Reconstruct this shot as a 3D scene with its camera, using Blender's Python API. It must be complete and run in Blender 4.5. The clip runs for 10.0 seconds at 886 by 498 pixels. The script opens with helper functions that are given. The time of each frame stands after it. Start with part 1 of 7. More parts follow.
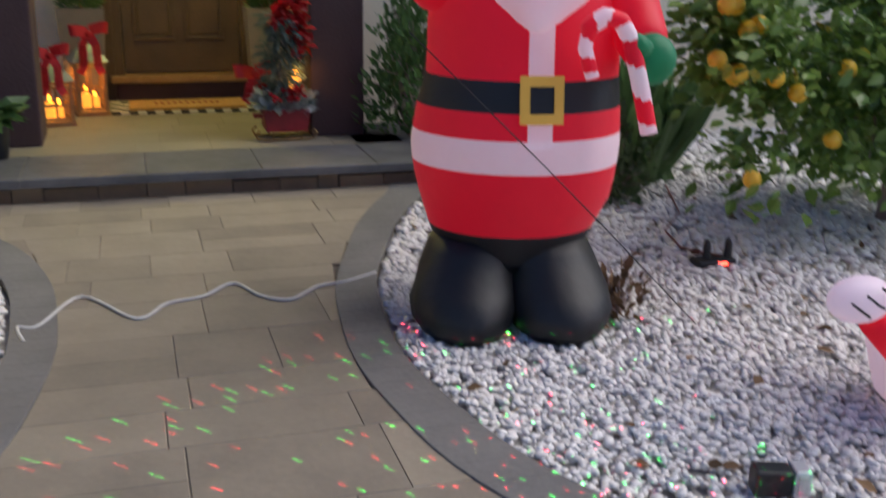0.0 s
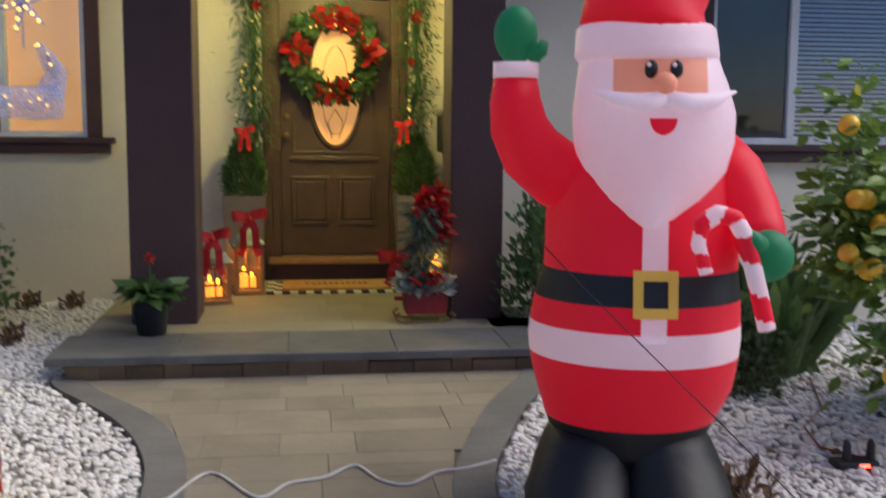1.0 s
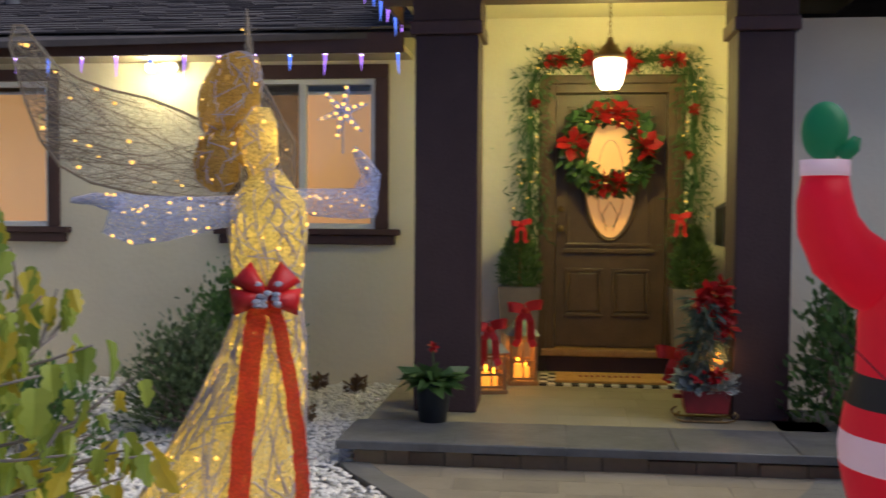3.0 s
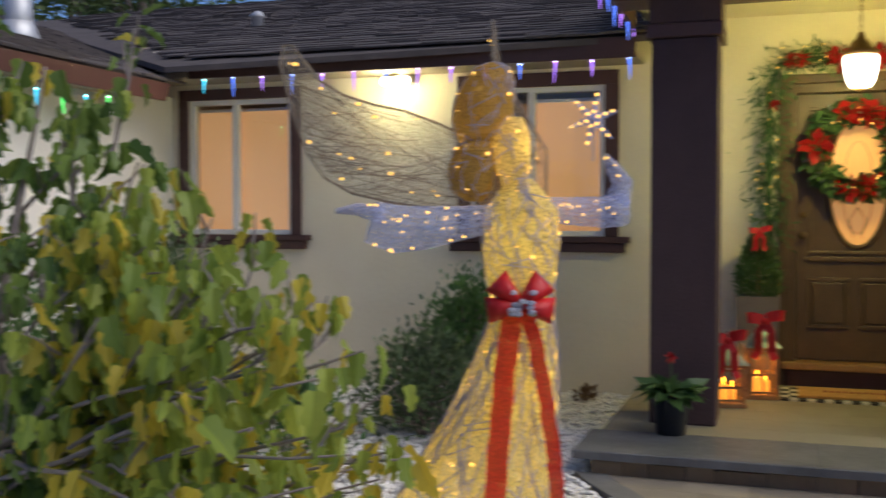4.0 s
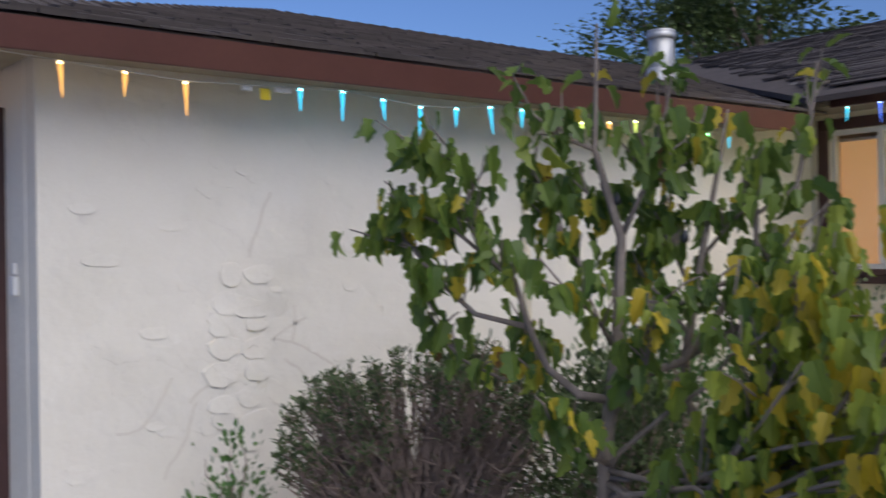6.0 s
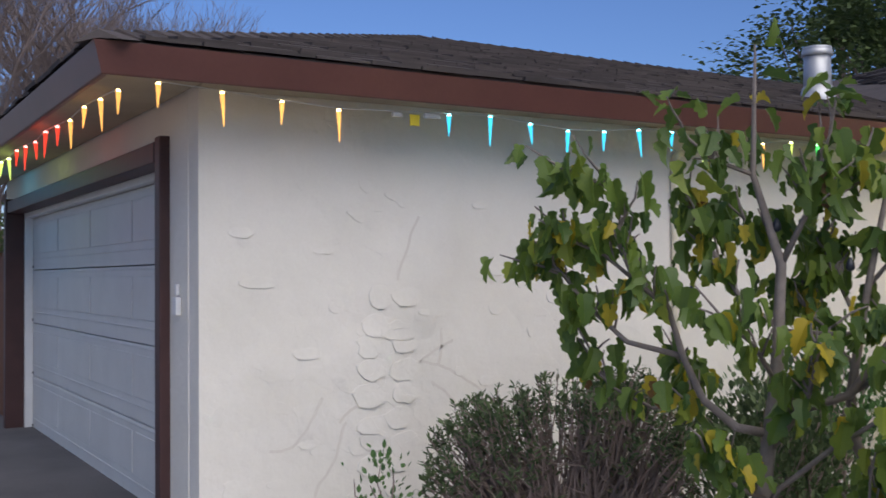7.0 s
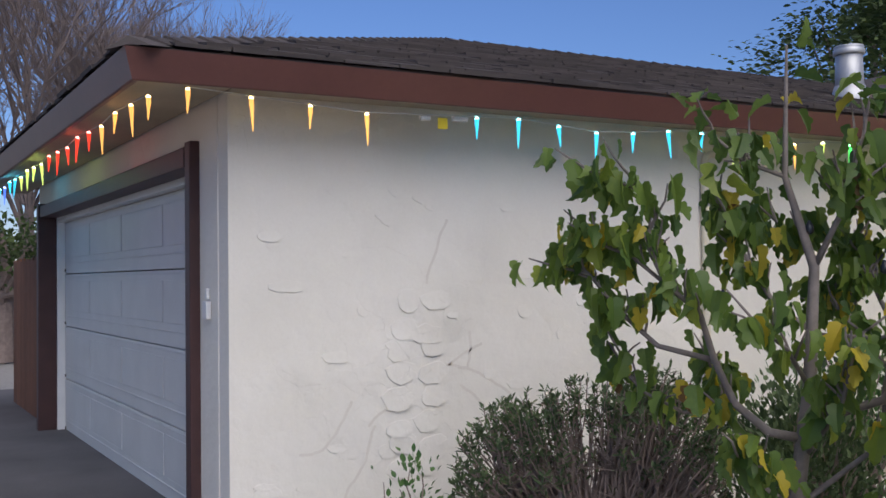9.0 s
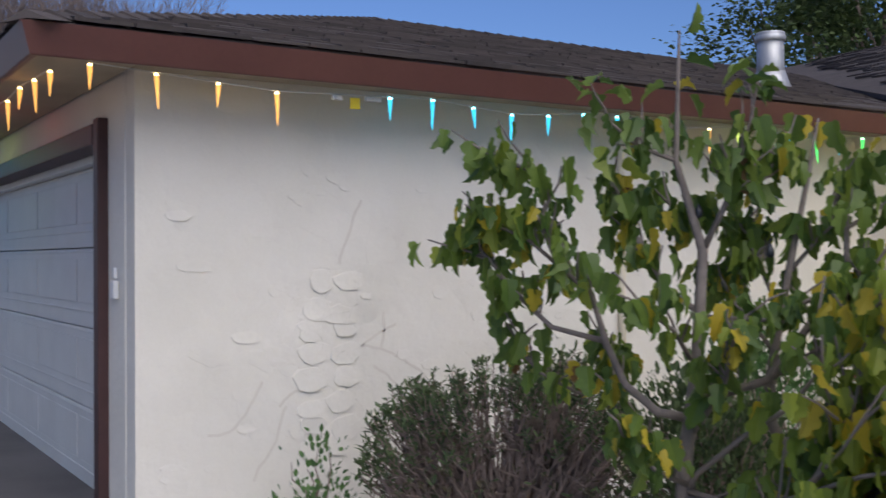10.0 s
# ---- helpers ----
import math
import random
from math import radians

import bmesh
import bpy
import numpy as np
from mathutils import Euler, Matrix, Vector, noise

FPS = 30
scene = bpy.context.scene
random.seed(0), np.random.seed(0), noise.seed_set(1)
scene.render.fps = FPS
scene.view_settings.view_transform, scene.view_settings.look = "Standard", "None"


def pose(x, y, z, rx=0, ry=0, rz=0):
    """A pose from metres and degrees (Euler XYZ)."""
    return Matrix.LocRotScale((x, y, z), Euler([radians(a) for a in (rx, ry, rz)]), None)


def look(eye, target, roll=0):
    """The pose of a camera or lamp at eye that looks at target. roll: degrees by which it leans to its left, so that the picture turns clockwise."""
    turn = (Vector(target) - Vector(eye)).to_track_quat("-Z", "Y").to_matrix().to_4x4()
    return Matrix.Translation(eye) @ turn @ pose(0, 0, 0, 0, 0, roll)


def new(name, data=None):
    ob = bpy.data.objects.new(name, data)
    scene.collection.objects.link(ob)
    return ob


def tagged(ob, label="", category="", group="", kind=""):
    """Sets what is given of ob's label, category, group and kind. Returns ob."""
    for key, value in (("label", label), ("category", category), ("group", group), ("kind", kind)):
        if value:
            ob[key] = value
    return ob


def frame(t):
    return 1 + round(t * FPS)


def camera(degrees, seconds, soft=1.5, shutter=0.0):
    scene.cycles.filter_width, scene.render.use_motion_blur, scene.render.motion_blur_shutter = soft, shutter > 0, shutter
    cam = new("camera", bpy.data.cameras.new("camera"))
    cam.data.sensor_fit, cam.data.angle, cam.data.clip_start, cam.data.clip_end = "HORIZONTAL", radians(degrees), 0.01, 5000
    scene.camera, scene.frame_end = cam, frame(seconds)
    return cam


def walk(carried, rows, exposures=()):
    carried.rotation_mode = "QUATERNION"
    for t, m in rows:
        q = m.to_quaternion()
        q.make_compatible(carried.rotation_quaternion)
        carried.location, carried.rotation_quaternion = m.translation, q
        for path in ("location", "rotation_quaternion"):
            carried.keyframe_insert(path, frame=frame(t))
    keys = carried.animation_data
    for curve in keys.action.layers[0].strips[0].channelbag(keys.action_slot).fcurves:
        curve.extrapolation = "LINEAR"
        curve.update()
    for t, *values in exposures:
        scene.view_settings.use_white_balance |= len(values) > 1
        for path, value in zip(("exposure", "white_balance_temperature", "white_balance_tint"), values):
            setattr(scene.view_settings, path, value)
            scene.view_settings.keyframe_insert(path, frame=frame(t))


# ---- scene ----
cam = camera(47.4, 10.0, shutter=0.5)
METRES, EYE, TILT, LEAN, TURN = 1.13, 1.37, -0.7, -0.43, -17.2
ROWS = [
    (0.0, 0.0, 0.0, 0.0, 0.18, -16.26, -0.61),
    (0.5, 0.107, -0.0109, 0.0246, 5.29, -11.0, -0.96),
    (1.0, 0.1463, -0.0361, 0.0547, 9.35, -6.35, -0.16),
    (1.5, 0.1526, -0.0508, 0.0716, 12.46, -3.68, 0.25),
    (2.0, 0.1327, -0.0625, 0.0809, 15.81, -2.27, 0.11),
    (3.5, -0.0367, -0.1054, 0.0946, 29.09, -1.19, -0.22),
    (4.0, -0.0978, -0.138, 0.0967, 35.71, -1.11, -0.03),
    (4.5, -0.1869, -0.1726, 0.0963, 43.24, -1.09, 0.23),
    (5.0, -0.2512, -0.228, 0.0927, 51.89, -0.92, 0.56),
    (5.5, -0.2799, -0.277, 0.1065, 61.64, -0.18, 0.48),
    (6.0, -0.2956, -0.2995, 0.1234, 69.16, 0.83, 0.45),
    (7.5, -0.3112, -0.3436, 0.1464, 78.3, 2.35, -0.31),
    (8.0, -0.3027, -0.3419, 0.1507, 78.59, 2.53, -0.3),
    (8.5, -0.3058, -0.3431, 0.1503, 78.84, 2.45, -0.09),
    (9.0, -0.316, -0.3369, 0.1495, 78.63, 2.12, 0.09),
    (9.5, -0.3146, -0.2963, 0.1519, 77.29, 1.62, 0.09),
    (10.0, -0.274, -0.1656, 0.1513, 75.65, 1.02, -0.24),
]
walk(cam, [(t, pose(0, 0, EYE, TILT, LEAN, TURN) @ pose(METRES * x, METRES * y, METRES * z, 90 + pitch, roll, yaw)) for t, x, y, z, yaw, pitch, roll in ROWS],
     [(0.0, 0.80), (0.4, 0.90), (1.0, 0.85), (1.5, 0.80), (2.0, 0.70), (3.5, 0.60), (5.0, 0.58), (6.0, 0.46), (8.0, 0.48), (10.0, 0.45)])

# ---- light ----
world = bpy.data.worlds.new("dusk")
scene.world = world
world.use_nodes = True
wn = world.node_tree.nodes
sky = wn.new("ShaderNodeTexSky")
sky.sky_type = "NISHITA"
sky.sun_disc = False
sky.sun_elevation = radians(12.0)
sky.sun_rotation = radians(100)
sky.air_density, sky.dust_density, sky.ozone_density = 1.0, 0.0, 5.0
tint = wn.new("ShaderNodeMix")
tint.data_type, tint.blend_type = "RGBA", "MULTIPLY"
tint.inputs[0].default_value, tint.inputs[7].default_value = 1.0, (1.25, 1.02, 1.20, 1)
world.node_tree.links.new(sky.outputs[0], tint.inputs[6])
world.node_tree.links.new(tint.outputs[2], wn["Background"].inputs[0])
wn["Background"].inputs[1].default_value = 0.075

sun_data = bpy.data.lights.new("sun", "SUN")
sun_data.energy, sun_data.angle, sun_data.color = 1.85, radians(60), (1.0, 0.93, 0.87)
sun = new("sun", sun_data)
sun.matrix_world = look((9, 1.6, 9.5), (0, 3, 0))


def point_lamp(name, at, watts, colour, size=0.03):
    d = bpy.data.lights.new(name, "POINT")
    d.energy, d.color, d.shadow_soft_size = watts, colour, size
    ob = new(name, d)
    ob.location = at
    return ob


point_lamp("porch_bulb", (0.34, 7.15, 2.30), 39, (0.97, 0.84, 0.23), 0.06)
point_lamp("eave_bulb", (-3.35, 7.98, 2.60), 11, (1.0, 0.88, 0.46), 0.05)


# ---- materials ----
def material(name, colour, rough=0.7, second=None, scale=8.0, bump=0.2, fine=90.0, metal=0.0, object_var=0.0,
             coords="Object", spread=0.25, sheen=0.0, bump_distance=0.004, bump_scale=None):
    """Two colours mixed by coarse and fine noise, with a fine relief."""
    m = bpy.data.materials.new(name)
    m.use_nodes = True
    n, k = m.node_tree.nodes, m.node_tree.links.new
    b = n["Principled BSDF"]
    b.inputs["Roughness"].default_value, b.inputs["Metallic"].default_value = rough, metal
    if sheen:
        b.inputs["Sheen Weight"].default_value = sheen
    tc = n.new("ShaderNodeTexCoord")
    big, small = n.new("ShaderNodeTexNoise"), n.new("ShaderNodeTexNoise")
    big.inputs["Scale"].default_value, small.inputs["Scale"].default_value = scale, fine
    big.inputs["Detail"].default_value, small.inputs["Detail"].default_value = 5, 3
    k(tc.outputs[coords], big.inputs["Vector"]), k(tc.outputs[coords], small.inputs["Vector"])
    add = n.new("ShaderNodeMath")
    add.operation = "MULTIPLY_ADD"
    k(small.outputs["Fac"], add.inputs[0])
    add.inputs[1].default_value = 0.35
    k(big.outputs["Fac"], add.inputs[2])
    ramp = n.new("ShaderNodeMapRange")
    k(add.outputs[0], ramp.inputs["Value"])
    ramp.inputs["From Min"].default_value, ramp.inputs["From Max"].default_value = 0.68 - spread, 0.68 + spread
    last = ramp.outputs[0]
    if object_var:
        info = n.new("ShaderNodeObjectInfo")
        geo = n.new("ShaderNodeNewGeometry")
        s1 = n.new("ShaderNodeMath")
        k(info.outputs["Random"], s1.inputs[0]), k(geo.outputs["Random Per Island"], s1.inputs[1])
        fr = n.new("ShaderNodeMath")
        fr.operation = "FRACT"
        k(s1.outputs[0], fr.inputs[0])
        mx = n.new("ShaderNodeMix")
        mx.inputs[0].default_value = object_var
        k(last, mx.inputs[2]), k(fr.outputs[0], mx.inputs[3])
        last = mx.outputs[0]
    mix = n.new("ShaderNodeMix")
    mix.data_type = "RGBA"
    k(last, mix.inputs[0])
    c2 = second or tuple(c * 0.72 for c in colour)
    mix.inputs[6].default_value, mix.inputs[7].default_value = (*c2, 1), (*colour, 1)
    k(mix.outputs[2], b.inputs["Base Color"])
    if bump:
        bp = n.new("ShaderNodeBump")
        bp.inputs["Strength"].default_value, bp.inputs["Distance"].default_value = bump, bump_distance
        if bump_scale:
            small2 = n.new("ShaderNodeTexNoise")
            small2.inputs["Scale"].default_value, small2.inputs["Detail"].default_value = bump_scale, 6
            k(tc.outputs[coords], small2.inputs["Vector"])
            k(small2.outputs["Fac"], bp.inputs["Height"])
        else:
            k(small.outputs["Fac"], bp.inputs["Height"])
        k(bp.outputs[0], b.inputs["Normal"])
    return m


def glow(name, colour, strength):
    m = bpy.data.materials.new(name)
    m.use_nodes = True
    b = m.node_tree.nodes["Principled BSDF"]
    b.inputs["Base Color"].default_value = (*colour, 1)
    b.inputs["Emission Color"].default_value, b.inputs["Emission Strength"].default_value = (*colour, 1), strength
    b.inputs["Roughness"].default_value = 0.4
    return m


def sheer(name, colour, cover, scale=60.0, translucent=0.5, rough=0.6, emission=None):
    """A thin net or cloth with holes by noise: partly see-through, and light shines through it."""
    m = bpy.data.materials.new(name)
    m.use_nodes = True
    n, k = m.node_tree.nodes, m.node_tree.links.new
    b, out = n["Principled BSDF"], n["Material Output"]
    b.inputs["Base Color"].default_value, b.inputs["Roughness"].default_value = (*colour, 1), rough
    tr, cl, m1, m2 = n.new("ShaderNodeBsdfTranslucent"), n.new("ShaderNodeBsdfTransparent"), n.new("ShaderNodeMixShader"), n.new("ShaderNodeMixShader")
    tr.inputs[0].default_value = (*colour, 1)
    m1.inputs[0].default_value = translucent
    k(b.outputs[0], m1.inputs[1]), k(tr.outputs[0], m1.inputs[2])
    tc, no, mr = n.new("ShaderNodeTexCoord"), n.new("ShaderNodeTexNoise"), n.new("ShaderNodeMapRange")
    no.inputs["Scale"].default_value, no.inputs["Detail"].default_value = scale, 3
    k(tc.outputs["Object"], no.inputs["Vector"]), k(no.outputs["Fac"], mr.inputs[0])
    mr.inputs[1].default_value, mr.inputs[2].default_value = 0.35, 0.65
    mr.inputs[3].default_value, mr.inputs[4].default_value = max(0.0, cover - 0.3), min(1.0, cover + 0.3)
    k(mr.outputs[0], m2.inputs[0]), k(cl.outputs[0], m2.inputs[1]), k(m1.outputs[0], m2.inputs[2])
    k(m2.outputs[0], out.inputs[0])
    return m


def glass(name, colour=(0.9, 0.95, 1.0), rough=0.02):
    """A thin pane: clear, with a mirror gloss."""
    m = bpy.data.materials.new(name)
    m.use_nodes = True
    n, k = m.node_tree.nodes, m.node_tree.links.new
    gl, cl, mx, fr = n.new("ShaderNodeBsdfGlossy"), n.new("ShaderNodeBsdfTransparent"), n.new("ShaderNodeMixShader"), n.new("ShaderNodeFresnel")
    gl.inputs["Roughness"].default_value = rough
    cl.inputs[0].default_value = (*colour, 1)
    fr.inputs[0].default_value = 1.55
    k(fr.outputs[0], mx.inputs[0]), k(cl.outputs[0], mx.inputs[1]), k(gl.outputs[0], mx.inputs[2])
    k(mx.outputs[0], n["Material Output"].inputs[0])
    return m


M = {}
M["stucco"] = material("cream stucco", (0.82, 0.79, 0.73), 0.9, (0.75, 0.72, 0.65), 1.6, 0.75, 60, bump_distance=0.012, bump_scale=9)
M["stucco_flat"] = material("cream stucco front", (0.80, 0.74, 0.60), 0.9, (0.73, 0.66, 0.52), 1.8, 0.45, 70, bump_distance=0.008, bump_scale=22)
# trowel edges and hairline cracks in the old plaster of the garage wall
sm = M["stucco"]
sn, sk = sm.node_tree.nodes, sm.node_tree.links.new
vor, msk, vm, rng_, b2 = sn.new("ShaderNodeTexVoronoi"), sn.new("ShaderNodeTexNoise"), sn.new("ShaderNodeMapRange"), sn.new("ShaderNodeMapRange"), sn.new("ShaderNodeBump")
wob, wadd = sn.new("ShaderNodeTexNoise"), sn.new("ShaderNodeVectorMath")
vor.feature = "F1"
vor.inputs["Scale"].default_value, msk.inputs["Scale"].default_value, wob.inputs["Scale"].default_value = 6.5, 1.1, 5.0
stc = sn.new("ShaderNodeTexCoord")
wadd.operation = "MULTIPLY_ADD"
wadd.inputs[1].default_value = (0.22, 0.22, 0.22)
sk(stc.outputs["Object"], wob.inputs["Vector"]), sk(wob.outputs["Color"], wadd.inputs[0]), sk(stc.outputs["Object"], wadd.inputs[2])
sk(wadd.outputs[0], vor.inputs["Vector"]), sk(stc.outputs["Object"], msk.inputs["Vector"])
sk(vor.outputs["Color"], vm.inputs[0]), sk(msk.outputs["Fac"], rng_.inputs[0])
rng_.inputs[1].default_value, rng_.inputs[2].default_value = 0.50, 0.66
mul = sn.new("ShaderNodeMath")
mul.operation = "MULTIPLY"
sk(vm.outputs[0], mul.inputs[0]), sk(rng_.outputs[0], mul.inputs[1])
sk(mul.outputs[0], b2.inputs["Height"])
b2.inputs["Strength"].default_value, b2.inputs["Distance"].default_value = 1.0, 0.035
sk(sn["Principled BSDF"].inputs["Normal"].links[0].from_socket, b2.inputs["Normal"])
sk(b2.outputs[0], sn["Principled BSDF"].inputs["Normal"])
M["brown"] = material("dark brown paint", (0.075, 0.032, 0.030), 0.55, (0.052, 0.023, 0.022), 5, 0.3, 60)
M["column"] = material("dark brown stucco", (0.060, 0.034, 0.036), 0.8, (0.045, 0.025, 0.027), 4, 0.6, 45, bump_distance=0.006)
M["fascia"] = material("red-brown painted fascia", (0.145, 0.058, 0.048), 0.45, (0.110, 0.043, 0.037), 3, 0.15, 40)
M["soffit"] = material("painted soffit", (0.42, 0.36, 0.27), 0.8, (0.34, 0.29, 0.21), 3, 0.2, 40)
M["ceiling"] = material("porch ceiling paint", (0.72, 0.65, 0.48), 0.85, (0.66, 0.59, 0.42), 3, 0.2, 40)
M["shingle"] = material("asphalt shingle", (0.125, 0.105, 0.100), 0.95, (0.052, 0.044, 0.044), 5, 0.7, 130, object_var=0.55)
M["concrete"] = material("driveway concrete", (0.17, 0.16, 0.16), 0.9, (0.10, 0.095, 0.095), 1.2, 0.4, 60)
M["paver"] = material("stamped paver", (0.32, 0.275, 0.205), 0.75, (0.17, 0.146, 0.115), 3.5, 0.7, 40, object_var=0.5, bump_distance=0.006, bump_scale=14)
M["joint"] = material("dark joint", (0.17, 0.148, 0.118), 0.95, (0.12, 0.104, 0.084), 6, 0.3)
M["border"] = material("grey stamped border", (0.19, 0.186, 0.176), 0.8, (0.125, 0.122, 0.117), 3, 0.5, 45, bump_distance=0.005)
M["slate"] = material("slate slab", (0.135, 0.14, 0.15), 0.55, (0.055, 0.06, 0.067), 4, 0.8, 30, object_var=0.2, bump_distance=0.008, bump_scale=10)
M["flag"] = material("porch paver", (0.27, 0.24, 0.18), 0.7, (0.19, 0.17, 0.128), 3, 0.5, 36, object_var=0.35, bump_distance=0.005)
M["riser"] = material("stone riser", (0.36, 0.27, 0.18), 0.85, (0.17, 0.125, 0.09), 7, 0.6, 40, object_var=0.6)
M["soil"] = material("soil under gravel", (0.46, 0.44, 0.41), 0.95, (0.26, 0.245, 0.23), 20, 0.7, 80, bump_distance=0.015, bump_scale=40)
M["stone"] = material("white marble chips", (0.88, 0.86, 0.82), 0.7, (0.66, 0.64, 0.61), 9, 0.3, 60, object_var=0.55)
M["white_paint"] = material("white door paint", (0.74, 0.74, 0.72), 0.55, (0.66, 0.66, 0.64), 2.5, 0.12, 70)
M["frame_white"] = material("white vinyl", (0.80, 0.80, 0.80), 0.4, (0.72, 0.72, 0.72), 4, 0.05)
M["wood_door"] = material("dark stained wood", (0.122, 0.070, 0.031), 0.42, (0.066, 0.037, 0.016), 5, 0.25, 60)
M["fence"] = material("red-brown fence board", (0.24, 0.10, 0.05), 0.85, (0.14, 0.06, 0.03), 6, 0.5, 40, object_var=0.5)
M["metal"] = material("galvanised metal", (0.62, 0.63, 0.65), 0.5, (0.5, 0.51, 0.53), 6, 0.1, 60, metal=0.55)
M["black"] = material("black plastic", (0.018, 0.018, 0.02), 0.45, (0.012, 0.012, 0.013), 6, 0.1)
M["pane"] = glass("window glass")


# ---- mesh tools ----
def part(name, bm, mat, parent=None, label="", smooth=False):
    """One mesh object out of a bmesh, under parent."""
    me = bpy.data.meshes.new(name)
    bm.to_mesh(me)
    bm.free()
    return mesh_part(name, me, mat, parent, label, smooth)


def mesh_part(name, me, mat, parent=None, label="", smooth=False):
    for m in (mat if isinstance(mat, (list, tuple)) else [mat]):
        if not me.materials or isinstance(mat, (list, tuple)) and m.name not in me.materials:
            me.materials.append(m)
    if smooth:
        me.polygons.foreach_set("use_smooth", [True] * len(me.polygons))
    ob = new(name, me)
    if parent:
        ob.parent = parent
    if label:
        ob["label"] = label
    return ob


def empty(name, at=(0, 0, 0), label="", category="", group="", kind="", rz=0):
    ob = new(name)
    ob.empty_display_size = 0.05
    ob.matrix_basis = pose(*at, 0, 0, rz)
    return tagged(ob, label, category, group, kind)


def box(bm, x0, x1, y0, y1, z0, z1, bevel=0.0, mi=0):
    v = [bm.verts.new((x, y, z)) for z in (z0, z1) for x, y in ((x0, y0), (x1, y0), (x1, y1), (x0, y1))]
    fs = [bm.faces.new([v[i] for i in q]) for q in ((3, 2, 1, 0), (4, 5, 6, 7), (0, 1, 5, 4), (1, 2, 6, 5), (2, 3, 7, 6), (3, 0, 4, 7))]
    for f in fs:
        f.material_index = mi
    if bevel:
        es = list({e for f in fs for e in f.edges})
        r = bmesh.ops.bevel(bm, geom=es, offset=bevel, segments=2, affect="EDGES", profile=0.5)
        for f in r["faces"]:
            f.material_index = mi
    return fs


def boxed(*a, **k):
    bm = bmesh.new()
    box(bm, *a, **k)
    return bm


def prism(outline, z0, z1):
    """An upright prism over a plan outline (counter-clockwise)."""
    bm = bmesh.new()
    lo = [bm.verts.new((x, y, z0)) for x, y in outline]
    hi = [bm.verts.new((x, y, z1)) for x, y in outline]
    bm.faces.new(hi)
    bm.faces.new(lo[::-1])
    n = len(outline)
    for i in range(n):
        bm.faces.new((lo[i], lo[(i + 1) % n], hi[(i + 1) % n], hi[i]))
    return bm


def tube(bm, path, radii, sides=8, mi=0, caps=True):
    """A round tube along a path; radii one number or one for each point."""
    pts = [Vector(p) for p in path]
    if not isinstance(radii, (list, tuple)):
        radii = [radii] * len(pts)
    rings, side = [], None
    for i, p in enumerate(pts):
        d = (pts[min(i + 1, len(pts) - 1)] - pts[max(i - 1, 0)]).normalized()
        if side is None:
            side = d.orthogonal().normalized()
        side = (side - d * side.dot(d))
        side = side.normalized() if side.length > 1e-6 else d.orthogonal().normalized()
        up = d.cross(side)
        rings.append([bm.verts.new(p + (side * math.cos(a) + up * math.sin(a)) * radii[i]) for a in (2 * math.pi * j / sides for j in range(sides))])
    for a, b in zip(rings, rings[1:]):
        for j in range(sides):
            bm.faces.new((a[j], a[(j + 1) % sides], b[(j + 1) % sides], b[j])).material_index = mi
    if caps and sides > 2:
        bm.faces.new(rings[0][::-1]).material_index = mi
        bm.faces.new(rings[-1]).material_index = mi
    return rings


def lathe(bm, rows, sides=24, mi=0, wobble=0.0):
    """Rings (z, rx, ry, cx, cy[, mi]) joined up into a closed skin."""
    rings = []
    for r in rows:
        z, rx, ry, cx, cy = r[:5]
        ring = []
        for j in range(sides):
            a = 2 * math.pi * j / sides
            w = 1 + wobble * noise.noise((math.cos(a) * 3, math.sin(a) * 3, z * 9))
            ring.append(bm.verts.new((cx + rx * w * math.cos(a), cy + ry * w * math.sin(a), z)))
        rings.append(ring)
    for i, (a, b) in enumerate(zip(rings, rings[1:])):
        idx = rows[i][5] if len(rows[i]) > 5 else mi
        for j in range(sides):
            bm.faces.new((a[j], a[(j + 1) % sides], b[(j + 1) % sides], b[j])).material_index = idx
    bm.faces.new(rings[0][::-1]).material_index = rows[0][5] if len(rows[0]) > 5 else mi
    bm.faces.new(rings[-1]).material_index = rows[-1][5] if len(rows[-1]) > 5 else mi
    return rings


def ball(bm, c, r, mi=0, sub=2, squash=(1, 1, 1)):
    g = bmesh.ops.create_icosphere(bm, subdivisions=sub, radius=1.0, matrix=Matrix.Translation(c) @ Matrix.Diagonal((r * squash[0], r * squash[1], r * squash[2], 1)))
    for v in g["verts"]:
        for f in v.link_faces:
            f.material_index = mi


def raw_mesh(name, verts, faces, mi=None, smooth=False):
    me = bpy.data.meshes.new(name)
    me.from_pydata([tuple(v) for v in verts], [], [tuple(f) for f in faces])
    if mi is not None:
        me.polygons.foreach_set("material_index", list(mi))
    if smooth:
        me.polygons.foreach_set("use_smooth", [True] * len(me.polygons))
    me.update()
    return me


# ---- structure ----
WALL = 8.26      # front wall of the house
RIGHT = 6.86     # front wall of the wing with the third window
SIDE = -5.68     # side wall of the garage
GFRONT = 1.30    # front wall of the garage
PORCH = 0.14
EAVE_SLOPE = 0.333

ground = part("ground", prism([(-300, -300), (300, -300), (300, 300), (-300, 300)], -0.3, -0.06), M["soil"])
tagged(ground, "bare soil and gravel ground round the house", "ground", kind="structure")
driveway = part("driveway", boxed(-16, -5.9, -30, GFRONT + 0.2, -0.055, 0.02, 0.004), M["concrete"])
tagged(driveway, "grey weathered concrete driveway before the garage", "driveway", kind="structure")


